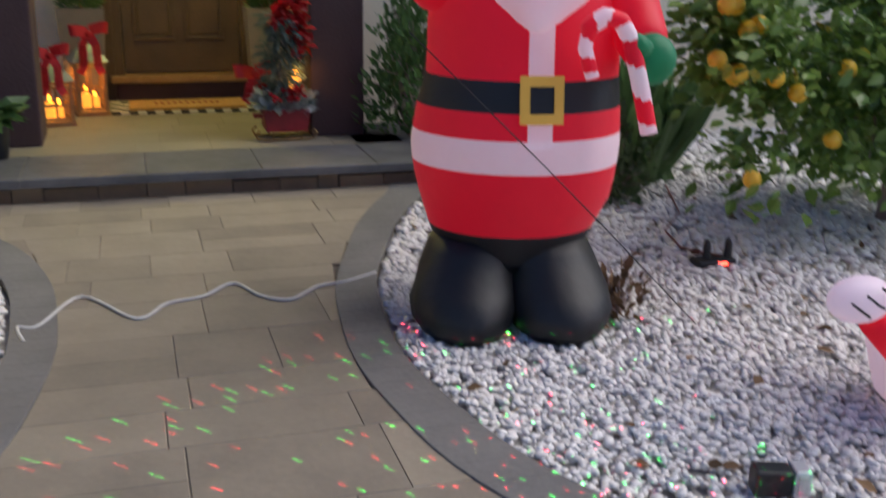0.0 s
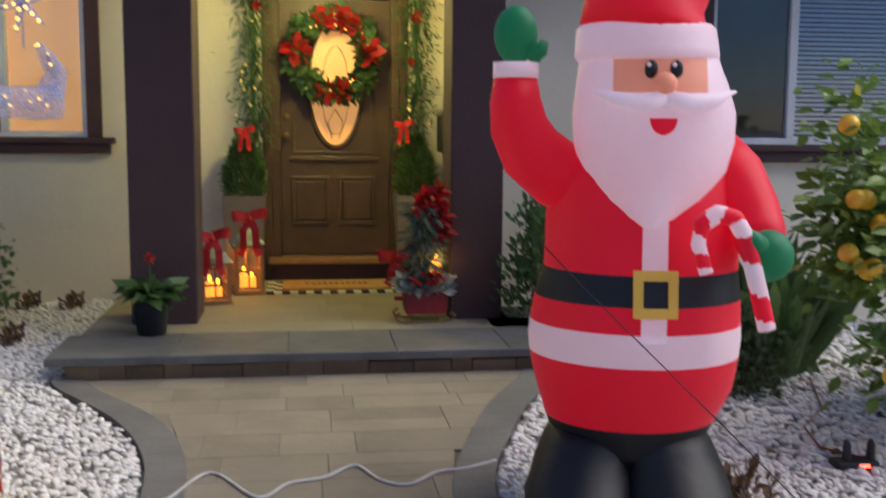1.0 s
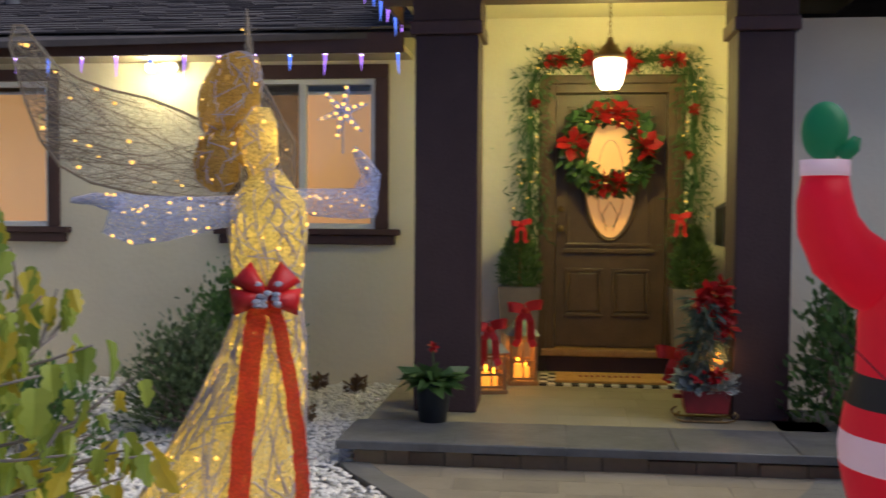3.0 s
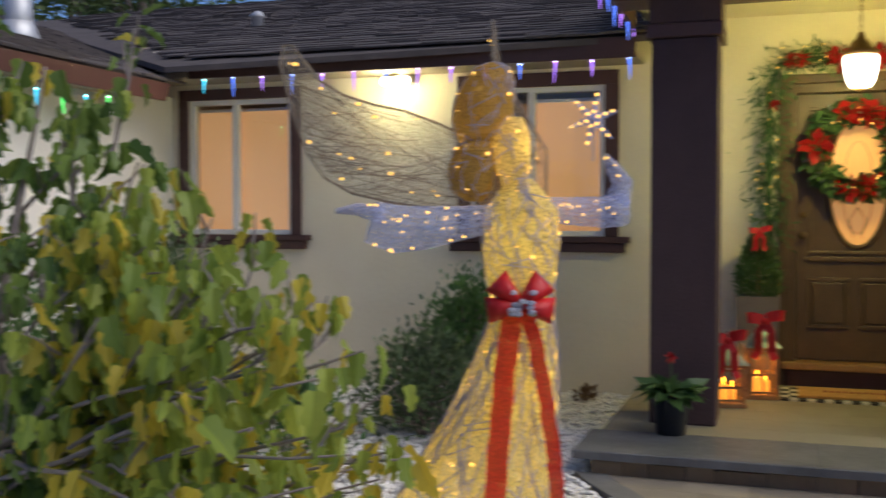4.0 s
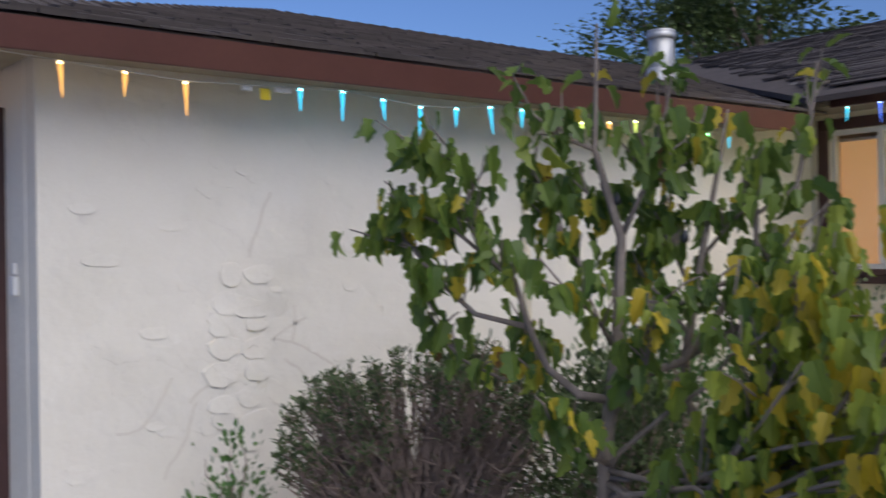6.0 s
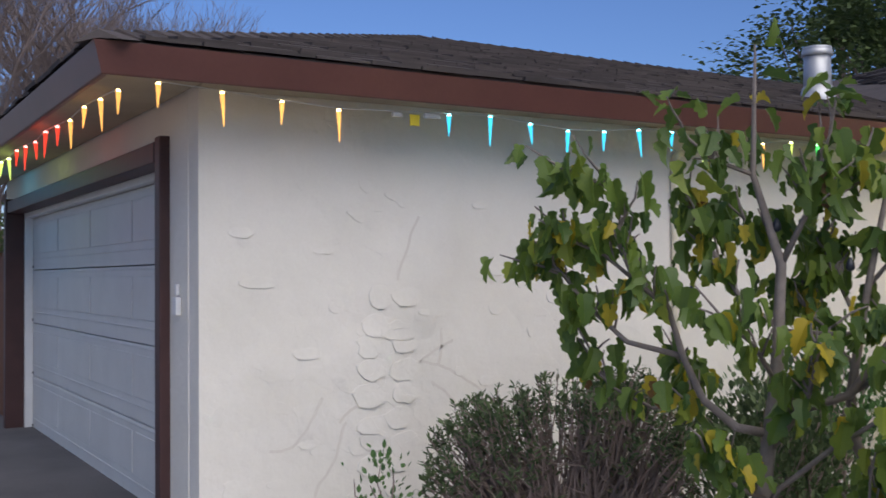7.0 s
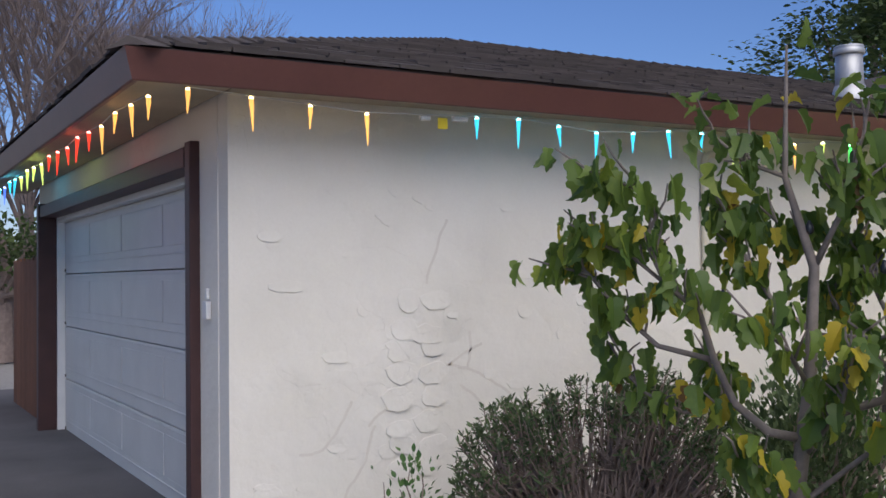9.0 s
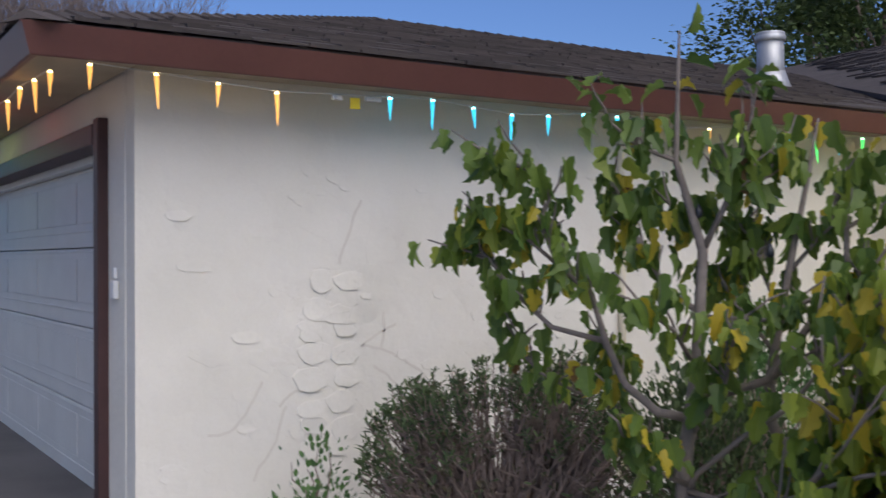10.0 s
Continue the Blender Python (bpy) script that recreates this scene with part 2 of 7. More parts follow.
def wall_with_holes(name, along, at, thick, a0, a1, z0, z1, holes, mat, label):
    """A wall along x or y, cut into blocks round its openings, with thickness."""
    bm = bmesh.new()
    cuts = sorted({a0, a1, *[h[0] for h in holes], *[h[1] for h in holes]})
    for p, q in zip(cuts, cuts[1:]):
        zs = [z0]
        for h in sorted(holes, key=lambda h: h[2]):
            if h[0] <= p and q <= h[1]:
                zs += [h[2], h[3]]
        zs.append(z1)
        for lo, hi in zip(zs[::2], zs[1::2]):
            if hi - lo > 1e-4:
                if along == "x":
                    box(bm, p, q, min(at, at + thick), max(at, at + thick), lo, hi)
                else:
                    box(bm, min(at, at + thick), max(at, at + thick), p, q, lo, hi)
    bmesh.ops.remove_doubles(bm, verts=bm.verts, dist=1e-5)
    inner = [f for f in bm.faces if all(len(e.link_faces) > 2 for e in f.edges)]
    bmesh.ops.delete(bm, geom=inner, context="FACES_ONLY")
    ob = part(name, bm, mat)
    return tagged(ob, label, "wall", kind="structure")


W1 = (-2.70, -1.54, 1.30, 2.56)
W2 = (-5.50, -4.42, 1.30, 2.56)
W3 = (3.02, 4.75, 1.30, 2.62)
DOOR = (-0.105, 0.93, PORCH, 2.50)
wall_with_holes("wall_north", "x", WALL, 0.18, SIDE - 0.2, 1.34, -0.05, 3.05, [W1, W2, DOOR], M["stucco_flat"], "cream stucco house front under the eave")
wall_with_holes("wall_entry_side", "y", 1.34, 0.2, RIGHT, WALL + 0.2, -0.05, 3.05, [], M["stucco_flat"], "cream stucco side wall of the porch recess")
wall_with_holes("wall_east_wing", "x", RIGHT, 0.18, 1.54, 9.0, -0.05, 2.75, [W3], M["stucco_flat"], "cream stucco wall with a tall window")
wall_with_holes("wall_garage_side", "y", SIDE, -0.18, GFRONT, WALL + 4, -0.05, 2.60, [], M["stucco"], "cream trowelled stucco garage side wall with cracks")
GD = (-11.50, -6.285, -0.05, 2.19)
GSKEW = 1.7      # the garage front stands a little off square


def swing(ob):
    """Turn a piece of the garage front about the garage corner."""
    ob.matrix_basis = pose(SIDE, GFRONT, 0, 0, 0, GSKEW) @ pose(-SIDE, -GFRONT, 0) @ ob.matrix_basis
    return ob


swing(wall_with_holes("wall_garage_front", "x", GFRONT, 0.18, -11.95, SIDE - 0.18, -0.05, 2.60, [(GD[0] - 0.12, GD[1] + 0.10, -0.05, 2.31)], M["stucco"], "cream stucco garage front round the door"))
wall_with_holes("wall_garage_west", "y", -12.13, 0.18, GFRONT + 0.05, 12.0, -0.05, 2.60, [], M["stucco"], "cream stucco garage wall facing the fence")
wall_with_holes("wall_back", "x", 15.6, 0.18, -12.42, 9.0, -0.05, 2.75, [], M["stucco_flat"], "plain cream stucco rear wall")
wall_with_holes("wall_east_end", "y", 9.0, 0.18, RIGHT, 15.6, -0.05, 2.75, [], M["stucco_flat"], "plain cream stucco end wall")

# dark rooms behind the openings
M["room"] = material("dim room paint", (0.35, 0.30, 0.25), 0.9, (0.28, 0.24, 0.2), 3, 0.1)


def room(name, x0, x1, y0, y1, z0, z1, label):
    bm = bmesh.new()
    box(bm, x0, x1, y0, y1, z0, z1)
    fr = min(bm.faces, key=lambda f: f.calc_center_median().y)
    bmesh.ops.delete(bm, geom=[fr], context="FACES")
    bmesh.ops.solidify(bm, geom=bm.faces[:], thickness=0.05)
    return tagged(part(name, bm, M["room"]), label, "room", kind="structure")


room("room_1", -3.4, -1.2, WALL + 0.2, WALL + 3.0, 0.2, 2.9, "dim room behind the window")
room("room_2", -5.56, -4.1, WALL + 0.2, WALL + 3.0, 0.2, 2.9, "dim room behind the corner window")
room("room_3", 2.4, 5.2, RIGHT + 0.2, RIGHT + 3.0, 0.2, 2.9, "dark room behind the tall window")
room("hall", -0.5, 1.25, WALL + 0.25, WALL + 3.0, 0.1, 2.9, "dim hall behind the front door")


# ---- roofs ----
def roof_plane(name, corners, label):
    bm = bmesh.new()
    vs = [bm.verts.new(c) for c in corners]
    f = bm.faces.new(vs)
    bm.normal_update()
    if f.normal.z < 0:
        f.normal_flip()
    r = bmesh.ops.extrude_face_region(bm, geom=[f])
    for v in r["geom"]:
        if isinstance(v, bmesh.types.BMVert):
            v.co.z -= 0.05
    bmesh.ops.recalc_face_normals(bm, faces=bm.faces[:])
    return tagged(part(name, bm, M["shingle"]), label, "roof", kind="structure")


EX, EY, EZ = -5.20, 0.70, 2.625        # corner of the garage eave
EYW = EY - 7.4 * math.tan(radians(GSKEW))
RX, RZ = -8.90, 3.80                  # garage ridge
MZ, MY, MR = 2.86, 7.75, 12.2         # main eave height and line, main ridge line
MRZ = MZ + (MR - MY) * EAVE_SLOPE
YV = MY + (RZ - MZ) / EAVE_SLOPE      # where the garage ridge meets the main slope
east_slope = roof_plane("roof_garage_east", [(EX, EY, EZ), (EX, MY - 0.3, EZ + 0.04), (RX, YV, RZ), (RX, EY + 3.7, RZ)], "dark brown shingled roof slope of the garage")
hip = roof_plane("roof_garage_hip", [(EX, EY, EZ), (RX, EY + 3.7, RZ), (-12.6, EYW, EZ)], "dark brown shingled hip over the garage door")
roof_plane("roof_garage_west", [(-12.6, EYW, EZ), (RX, EY + 3.7, RZ), (RX, YV, RZ), (-12.6, 13, EZ)], "dark brown shingled far slope of the garage")
main_slope = roof_plane("roof_main", [(EX - 0.02, MY - 0.3, MZ - 0.1), (-1.1, MY, MZ), (-1.1, MR, MRZ), (RX - 3, MR, MRZ), (RX - 0.1, YV - 0.1, RZ)], "dark brown shingled main roof slope")
roof_plane("roof_main_back", [(RX - 3, MR, MRZ), (9.3, MR, MRZ), (9.3, 16, MZ), (RX - 3, 16, MZ)], "dark shingled rear roof slope")
roof_plane("roof_entry", [(-1.25, 5.85, 3.16), (2.2, 5.85, 3.16), (2.2, MR, MRZ + 0.1), (-1.25, MR, MRZ + 0.1)], "dark shingled roof over the porch")
roof_plane("roof_east_wing", [(2.2, 6.35, 2.86), (9.3, 6.35, 2.86), (9.3, MR, MRZ), (2.2, MR, MRZ)], "dark shingled roof over the east wing")


def board(name, x0, x1, y0, y1, z0, z1, mat, label, bevel=0.006, category="trim"):
    return tagged(part(name, boxed(x0, x1, y0, y1, z0, z1, bevel), mat), label, category, kind="structure")




def leaning_fascia(name, a, b, into_a, into_b, label):
    """A fascia board square to the roof slope: its lower edge stands back, and its ends are mitred."""
    bm = bmesh.new()
    ring = []
    for (x, y), (ix_, iy_) in ((a, into_a), (b, into_b)):
        ring.append([bm.verts.new((x + ix_ * d, y + iy_ * d, z)) for d, z in
                     ((0.0, EZ - 0.010), (0.002, EZ - 0.018), (0.042, EZ - 0.152), (0.050, EZ - 0.158), (0.075, EZ - 0.155), (0.030, EZ - 0.010))])
    n = 6
    for k in range(n):
        bm.faces.new((ring[0][k], ring[1][k], ring[1][(k + 1) % n], ring[0][(k + 1) % n]))
    bm.faces.new(ring[0][::-1])
    bm.faces.new(ring[1])
    bmesh.ops.recalc_face_normals(bm, faces=bm.faces[:])
    return tagged(part(name, bm, M["fascia"]), label, "fascia", kind="structure")


leaning_fascia("fascia_garage_side", (EX + 0.03, EY - 0.03), (EX + 0.03, MY - 0.3), (-1, 1), (-1, 0), "red-brown painted fascia board along the garage eave")
leaning_fascia("fascia_garage_front", (EX + 0.03, EY - 0.03), (-12.6, EYW - 0.03), (-1, 1), (0, 1), "red-brown painted fascia board over the garage door")
board("fascia_main", EX + 0.03, -1.22, MY - 0.03, MY, MZ - 0.17, MZ - 0.01, M["brown"], "dark brown fascia board under the main roof", 0.006, "fascia")
board("fascia_east", 2.2, 9.3, 6.32, 6.35, 2.69, 2.85, M["brown"], "dark brown fascia board of the east wing", 0.006, "fascia")
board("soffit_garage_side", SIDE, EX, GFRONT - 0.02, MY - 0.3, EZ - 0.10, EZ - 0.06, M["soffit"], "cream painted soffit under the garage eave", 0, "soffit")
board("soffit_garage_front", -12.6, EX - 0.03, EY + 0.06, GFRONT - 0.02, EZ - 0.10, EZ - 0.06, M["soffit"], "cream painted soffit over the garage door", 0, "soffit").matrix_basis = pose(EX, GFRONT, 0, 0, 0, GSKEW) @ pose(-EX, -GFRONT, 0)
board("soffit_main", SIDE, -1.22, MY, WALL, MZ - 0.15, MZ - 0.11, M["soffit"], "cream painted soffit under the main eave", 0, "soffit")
board("soffit_east", 2.2, 9.3, 6.35, RIGHT, 2.70, 2.74, M["soffit"], "cream painted soffit of the east wing", 0, "soffit")
board("ceiling", -1.2, 2.15, 6.05, WALL, 3.04, 3.10, M["ceiling"], "cream painted porch ceiling", 0, "ceiling")
board("porch_beam", -1.2, 2.15, 6.46, 6.82, 2.86, 3.04, M["brown"], "dark brown beam over the porch columns", 0.01, "beam")
board("fascia_porch_front", -1.25, 2.2, 5.86, 5.89, 2.99, 3.15, M["brown"], "dark brown fascia over the porch", 0.006, "fascia")
board("fascia_porch_side", -1.25, -1.22, 5.89, MY, 2.90, 3.15, M["brown"], "dark brown side fascia of the porch roof", 0.006, "fascia")

# ---- porch ----
porch = part("porch_base", boxed(-1.17, 2.1, 5.66, WALL, -0.05, PORCH - 0.05), M["joint"])
tagged(porch, "raised porch base of concrete and stone", "porch", kind="structure")


def column(x0, x1, y0, y1, label):
    c = empty("porch_column", ((x0 + x1) / 2, y0, PORCH), label, "column", "porch columns", "structure")
    dx, dy = (x1 - x0) / 2, y1 - y0
    part("shaft", boxed(-dx, dx, 0, dy, 0.0, 2.46, 0.012), M["column"], c)
    part("capital", boxed(-dx - 0.03, dx + 0.03, -0.03, dy + 0.03, 2.46, 2.55, 0.01), M["brown"], c)
    part("head", boxed(-dx - 0.015, dx + 0.015, -0.015, dy + 0.015, 2.55, 2.72, 0.01), M["column"], c)
    return c


column(-0.945, -0.53, 6.44, 6.85, "square dark brown stucco porch column beside the lanterns")
column(1.10, 1.45, 6.44, 6.84, "square dark brown stucco porch column beside the sled")


# ---- windows ----
def window(name, hole, wy, mullion, trim=0.13, sill=True, label=""):
    x0, x1, z0, z1 = hole
    w = empty(name, (x0, wy, z0), label, "window", kind="structure")
    W, H = x1 - x0, z1 - z0
    f = 0.045
    part("window_frame", boxed(0, f, 0.02, 0.09, 0, H, 0.006), M["frame_white"], w)
    part("window_frame", boxed(W - f, W, 0.02, 0.09, 0, H, 0.006), M["frame_white"], w)
    part("window_frame", boxed(f, W - f, 0.02, 0.09, H - f, H, 0.006), M["frame_white"], w)
    part("window_frame", boxed(f, W - f, 0.02, 0.09, 0, f, 0.006), M["frame_white"], w)
    mx = mullion - x0
    part("mullion", boxed(mx - 0.03, mx + 0.03, 0.015, 0.085, f, H - f, 0.006), M["frame_white"], w)
    for a, b in ((f, mx - 0.03), (mx + 0.03, W - f)):
        p = part("pane", boxed(a, b, 0.05, 0.054, f, H - f), M["pane"], w)
        p.visible_shadow = False
    for bx in ((-trim, 0, 0, H), (W, W + trim, 0, H), (-trim, W + trim, H, H + trim)):
        part("casing", boxed(bx[0], bx[1], -0.035, 0.0, bx[2], bx[3], 0.006), M["brown"], w)
    if sill:
        bm = boxed(-trim - 0.10, W + trim + 0.10, -0.10, 0.0, -0.05, 0.0, 0.008)
        box(bm, -trim - 0.06, W + trim + 0.06, -0.07, 0.0, -0.13, -0.05, 0.008)
        part("window_sill", bm, M["brown"], w)
    return w


window("window_1", W1, WALL, -2.17, 0.115, True, "white sliding window in a dark brown casing, lit blind inside")
window("window_2", W2, WALL, -5.02, 0.10, True, "white sliding window in a dark brown casing by the corner")
window("window_3", W3, RIGHT, 3.65, 0.12, True, "tall white sliding window in a brown casing, dark inside")

M["screen"] = sheer("dark insect screen", (0.05, 0.045, 0.04), 0.45, 400, 0.1)
tagged(part("insect_screen", boxed(-2.66, -2.2, WALL + 0.012, WALL + 0.016, 1.34, 2.52), M["screen"]), "dark insect screen over half of the window", "screen")
# the cloth itself emits, as if a lamp burned in the room behind
M["blind"] = glow("peach blind with room light put in", (0.85, 0.42, 0.16), 0.34)
# slats lightened and nearly shut to stand in for sky reflected in the pane
M["slat"] = material("blind slat paled like reflected sky", (0.78, 0.80, 0.82), 0.5, (0.70, 0.72, 0.74), 4, 0.05)
vb = empty("venetian_blind", (3.70, RIGHT + 0.12, 1.34), "lowered venetian blind behind the tall window, paled like reflected sky", "blind", "window blinds")
for i in range(36):
    bm = boxed(0, 1.0, -0.012, 0.012, -0.0008, 0.0008)
    bmesh.ops.rotate(bm, verts=bm.verts, cent=(0, 0, 0), matrix=Matrix.Rotation(radians(66), 3, "X"))
    bmesh.ops.translate(bm, verts=bm.verts, vec=(0, 0, 0.01 + i * 0.034))
    part("slat", bm, M["slat"], vb)
part("headrail", boxed(0, 1.0, -0.02, 0.02, 1.235, 1.265, 0.004), M["slat"], vb)
for x0, x1, z0, z1, lab in ((-2.66, -1.58, 1.33, 2.44, "peach roller blind, room light put into its cloth"), (-5.47, -4.45, 1.33, 2.46, "peach roller blind, corner room's light put into its cloth")):
    b = empty("roller_blind", (x0, WALL + 0.13, z0), lab, "blind", "window blinds")
    part("cloth", boxed(0, x1 - x0, 0, 0.006, 0, z1 - z0), M["blind"], b)
    bm = bmesh.new()
    tube(bm, [(0, 0.02, z1 - z0 + 0.01), (x1 - x0, 0.02, z1 - z0 + 0.01)], 0.022, 10)
    part("roller", bm, M["frame_white"], b, smooth=True)

# ---- garage door ----
gd = swing(empty("garage_door", (GD[0], GFRONT + 0.18, 0.0), "white sectional garage door with wide embossed panels, closed", "garage door", kind="structure"))
GW = GD[1] - GD[0]
for r in range(4):
    sec_h = 2.15 / 4
    z0, z1 = r * sec_h, (r + 1) * sec_h
    bm = bmesh.new()
    box(bm, 0.01, GW - 0.01, 0, 0.04, z0 + 0.004, z1 - 0.004, 0.005)
    sec = part("door_section", bm, M["white_paint"], gd)
    for za, zb in ((z0 + 0.105, z0 + 0.118), (z1 - 0.030, z1 - 0.018)):
        part("rib", boxed(0.02, GW - 0.02, -0.007, 0.0, za, zb, 0.003), M["white_paint"], sec)
    for c in range(4):
        pw = (GW - 0.10) / 4
        a = 0.05 + c * pw + 0.05
        part("raised_panel", boxed(a, a + pw - 0.1, -0.006, 0.0, z0 + 0.165, z1 - 0.075, 0.005), M["white_paint"], sec)
    part("hinge_screw", boxed(0.035, 0.055, -0.010, 0.0, z0 + 0.02, z0 + 0.05, 0.003), M["black"], sec)
part("bottom_seal", boxed(0, GW, -0.012, 0.05, -0.03, 0.0, 0.006), M["frame_white"], gd)
for nm, a in (("garage_casing_left", (GD[0] - 0.12, GD[0], GFRONT - 0.08, GFRONT + 0.10, -0.045, 2.335)),
              ("garage_casing_right", (GD[1], GD[1] + 0.10, GFRONT - 0.06, GFRONT + 0.10, -0.045, 2.335)),
              ("garage_casing_top", (GD[0], GD[1], GFRONT - 0.065, GFRONT + 0.10, 2.19, 2.31))):
    swing(board(nm, *a, M["brown"], "dark brown painted casing board of the garage door", 0.008))
for nm, a in (("garage_jamb_left", (GD[0] - 0.03, GD[0] + 0.03, GFRONT + 0.10, GFRONT + 0.178, -0.045, 2.19)),
              ("garage_jamb_right", (GD[1] - 0.03, GD[1] + 0.03, GFRONT + 0.10, GFRONT + 0.178, -0.045, 2.19)),
              ("garage_jamb_top", (GD[0] + 0.03, GD[1] - 0.03, GFRONT + 0.10, GFRONT + 0.178, 2.145, 2.20))):
    swing(board(nm, *a, M["frame_white"], "white painted stop strip of the garage door", 0.004))


# ---- walk and gravel beds ----
def smooth_edge(points):
    """A smooth line x(y) through a few control points (y, x)."""
    ys, xs = zip(*points)

    def f(y):
        return float(np.mean([np.interp(y + d, ys, xs) for d in (-0.22, -0.11, 0, 0.11, 0.22)]))
    return f


in_r = smooth_edge([(-6, 4.5), (1.2, 1.35), (2.3, 0.76), (3.1, 0.65), (3.9, 0.74), (4.9, 1.07), (5.6, 1.45)])
out_r = smooth_edge([(-6, 4.75), (1.2, 1.60), (2.3, 0.97), (3.1, 0.82), (3.9, 0.91), (4.9, 1.28), (5.6, 1.72)])
in_l = smooth_edge([(-6, -4.0), (1.4, -1.0), (2.65, -0.41), (3.4, -0.295), (4.2, -0.35), (4.8, -0.54), (5.6, -1.12)])
out_l = smooth_edge([(-6, -4.2), (1.4, -1.22), (2.65, -0.60), (3.4, -0.455), (4.2, -0.52), (4.8, -0.74), (5.6, -1.30)])

walk_bed = bmesh.new()
ysteps = [-5.5 + 0.2 * i for i in range(56)]
row = [[walk_bed.verts.new((f(y), y, -0.014)) for f in (out_l, out_r)] for y in ysteps]
for a, b in zip(row, row[1:]):
    walk_bed.faces.new((a[0], a[1], b[1], b[0]))
r = bmesh.ops.extrude_face_region(walk_bed, geom=walk_bed.faces[:])
bmesh.ops.translate(walk_bed, verts=[v for v in r["geom"] if isinstance(v, bmesh.types.BMVert)], vec=(0, 0, -0.04))
bmesh.ops.recalc_face_normals(walk_bed, faces=walk_bed.faces[:])
walkway = tagged(part("pavement", walk_bed, M["joint"]), "curved brown ashlar paver walk with a grey border", "walkway", kind="structure")


def plate(quad, z0, z1, inset=0.005, chamfer=0.006):
    """A thin stone over four plan corners, with chamfered upper edges."""
    c = Vector((sum(p[0] for p in quad) / 4, sum(p[1] for p in quad) / 4))

    def ring(z, d):
        out = []
        for p in quad:
            v = Vector(p) - c
            n = v.length
            out.append((*(c + v * max(0.05, (n - d) / max(n, 1e-4))), z))
        return out
    vs = ring(z0, inset) + ring(z1 - chamfer, inset) + ring(z1, inset + chamfer * 1.4)
    fs = [(8, 9, 10, 11)] + [(k + i, k + (i + 1) % 4, k + 4 + (i + 1) % 4, k + 4 + i) for k in (0, 4) for i in range(4)]
    return vs, fs


# gravel base
for nm, f, far, lab in (("gravel_bed_right", out_r, 9.0, "pale gravel bed beside the walk"), ("gravel_bed_left", out_l, SIDE, "pale gravel bed before the house")):
    bm = bmesh.new()
    rows_ = [[bm.verts.new((f(y) + (0.004 if far > 0 else -0.004), y, -0.03)), bm.verts.new((far, y, -0.03))] for y in [-1.5 + 0.2 * i for i in range(37)]]
    for a, b in zip(rows_, rows_[1:]):
        bm.faces.new((a[0], a[1], b[1], b[0]) if far > 0 else (a[1], a[0], b[0], b[1]))
    r = bmesh.ops.extrude_face_region(bm, geom=bm.faces[:])
    bmesh.ops.translate(bm, verts=[v for v in r["geom"] if isinstance(v, bmesh.types.BMVert)], vec=(0, 0, -0.03))
    bmesh.ops.recalc_face_normals(bm, faces=bm.faces[:])
    tagged(part(nm, bm, M["soil"]), lab, "gravel bed", kind="structure")
tagged(part("gravel_bed_wall", boxed(SIDE, -1.18, 5.7, WALL, -0.06, -0.027), M["soil"]), "pale gravel strip along the house wall", "gravel bed", kind="structure")
tagged(part("gravel_bed_wing", boxed(2.1, 9.0, 5.7, RIGHT, -0.06, -0.027), M["soil"]), "pale gravel strip along the wing", "gravel bed", kind="structure")


def scatter_stones(name, places, label):
    rng = np.random.default_rng(7 if "right" in name else 9)
    ph = (1 + 5 ** 0.5) / 2
    ico = np.array([(-1, ph, 0), (1, ph, 0), (-1, -ph, 0), (1, -ph, 0), (0, -1, ph), (0, 1, ph), (0, -1, -ph), (0, 1, -ph), (ph, 0, -1), (ph, 0, 1), (-ph, 0, -1), (-ph, 0, 1)]) / 1.9
    tri = np.array([(0, 11, 5), (0, 5, 1), (0, 1, 7), (0, 7, 10), (0, 10, 11), (1, 5, 9), (5, 11, 4), (11, 10, 2), (10, 7, 6), (7, 1, 8), (3, 9, 4), (3, 4, 2), (3, 2, 6), (3, 6, 8), (3, 8, 9), (4, 9, 5), (2, 4, 11), (6, 2, 10), (8, 6, 7), (9, 8, 1)])
    n = len(places)
    p = np.array(places)
    size = rng.uniform(0.7, 1.35, (n, 1, 1)) * p[:, 2][:, None, None]
    axes = rng.uniform(0.65, 1.25, (n, 1, 3)) * np.array([1.1, 1.0, 0.62])
    jit = rng.uniform(0.78, 1.15, (n, 12, 1))
    v = ico[None] * jit * axes * size
    a, b = rng.uniform(0, 6.28, n), rng.uniform(-0.5, 0.5, n)
    ca, sa, cb, sb = np.cos(a), np.sin(a), np.cos(b), np.sin(b)
    y2, z2 = v[..., 1] * cb[:, None] - v[..., 2] * sb[:, None], v[..., 1] * sb[:, None] + v[..., 2] * cb[:, None]
    x3, y3 = v[..., 0] * ca[:, None] - y2 * sa[:, None], v[..., 0] * sa[:, None] + y2 * ca[:, None]
    z0 = rng.uniform(-0.022, 0.000, n)
    verts = np.stack([x3 + p[:, 0][:, None], y3 + p[:, 1][:, None], z2 + z0[:, None]], -1).reshape(-1, 3)
    faces = (tri[None] + (np.arange(n) * 12)[:, None, None]).reshape(-1, 3)
    me = bpy.data.meshes.new(name)
    me.vertices.add(len(verts))
    me.vertices.foreach_set("co", verts.ravel())
    me.loops.add(faces.size)
    me.loops.foreach_set("vertex_index", faces.ravel())
    me.polygons.add(len(faces))
    me.polygons.foreach_set("loop_start", np.arange(len(faces)) * 3)
    me.update(calc_edges=True)
    return tagged(mesh_part(name, me, M["stone"]), label, "gravel", kind="stuff")


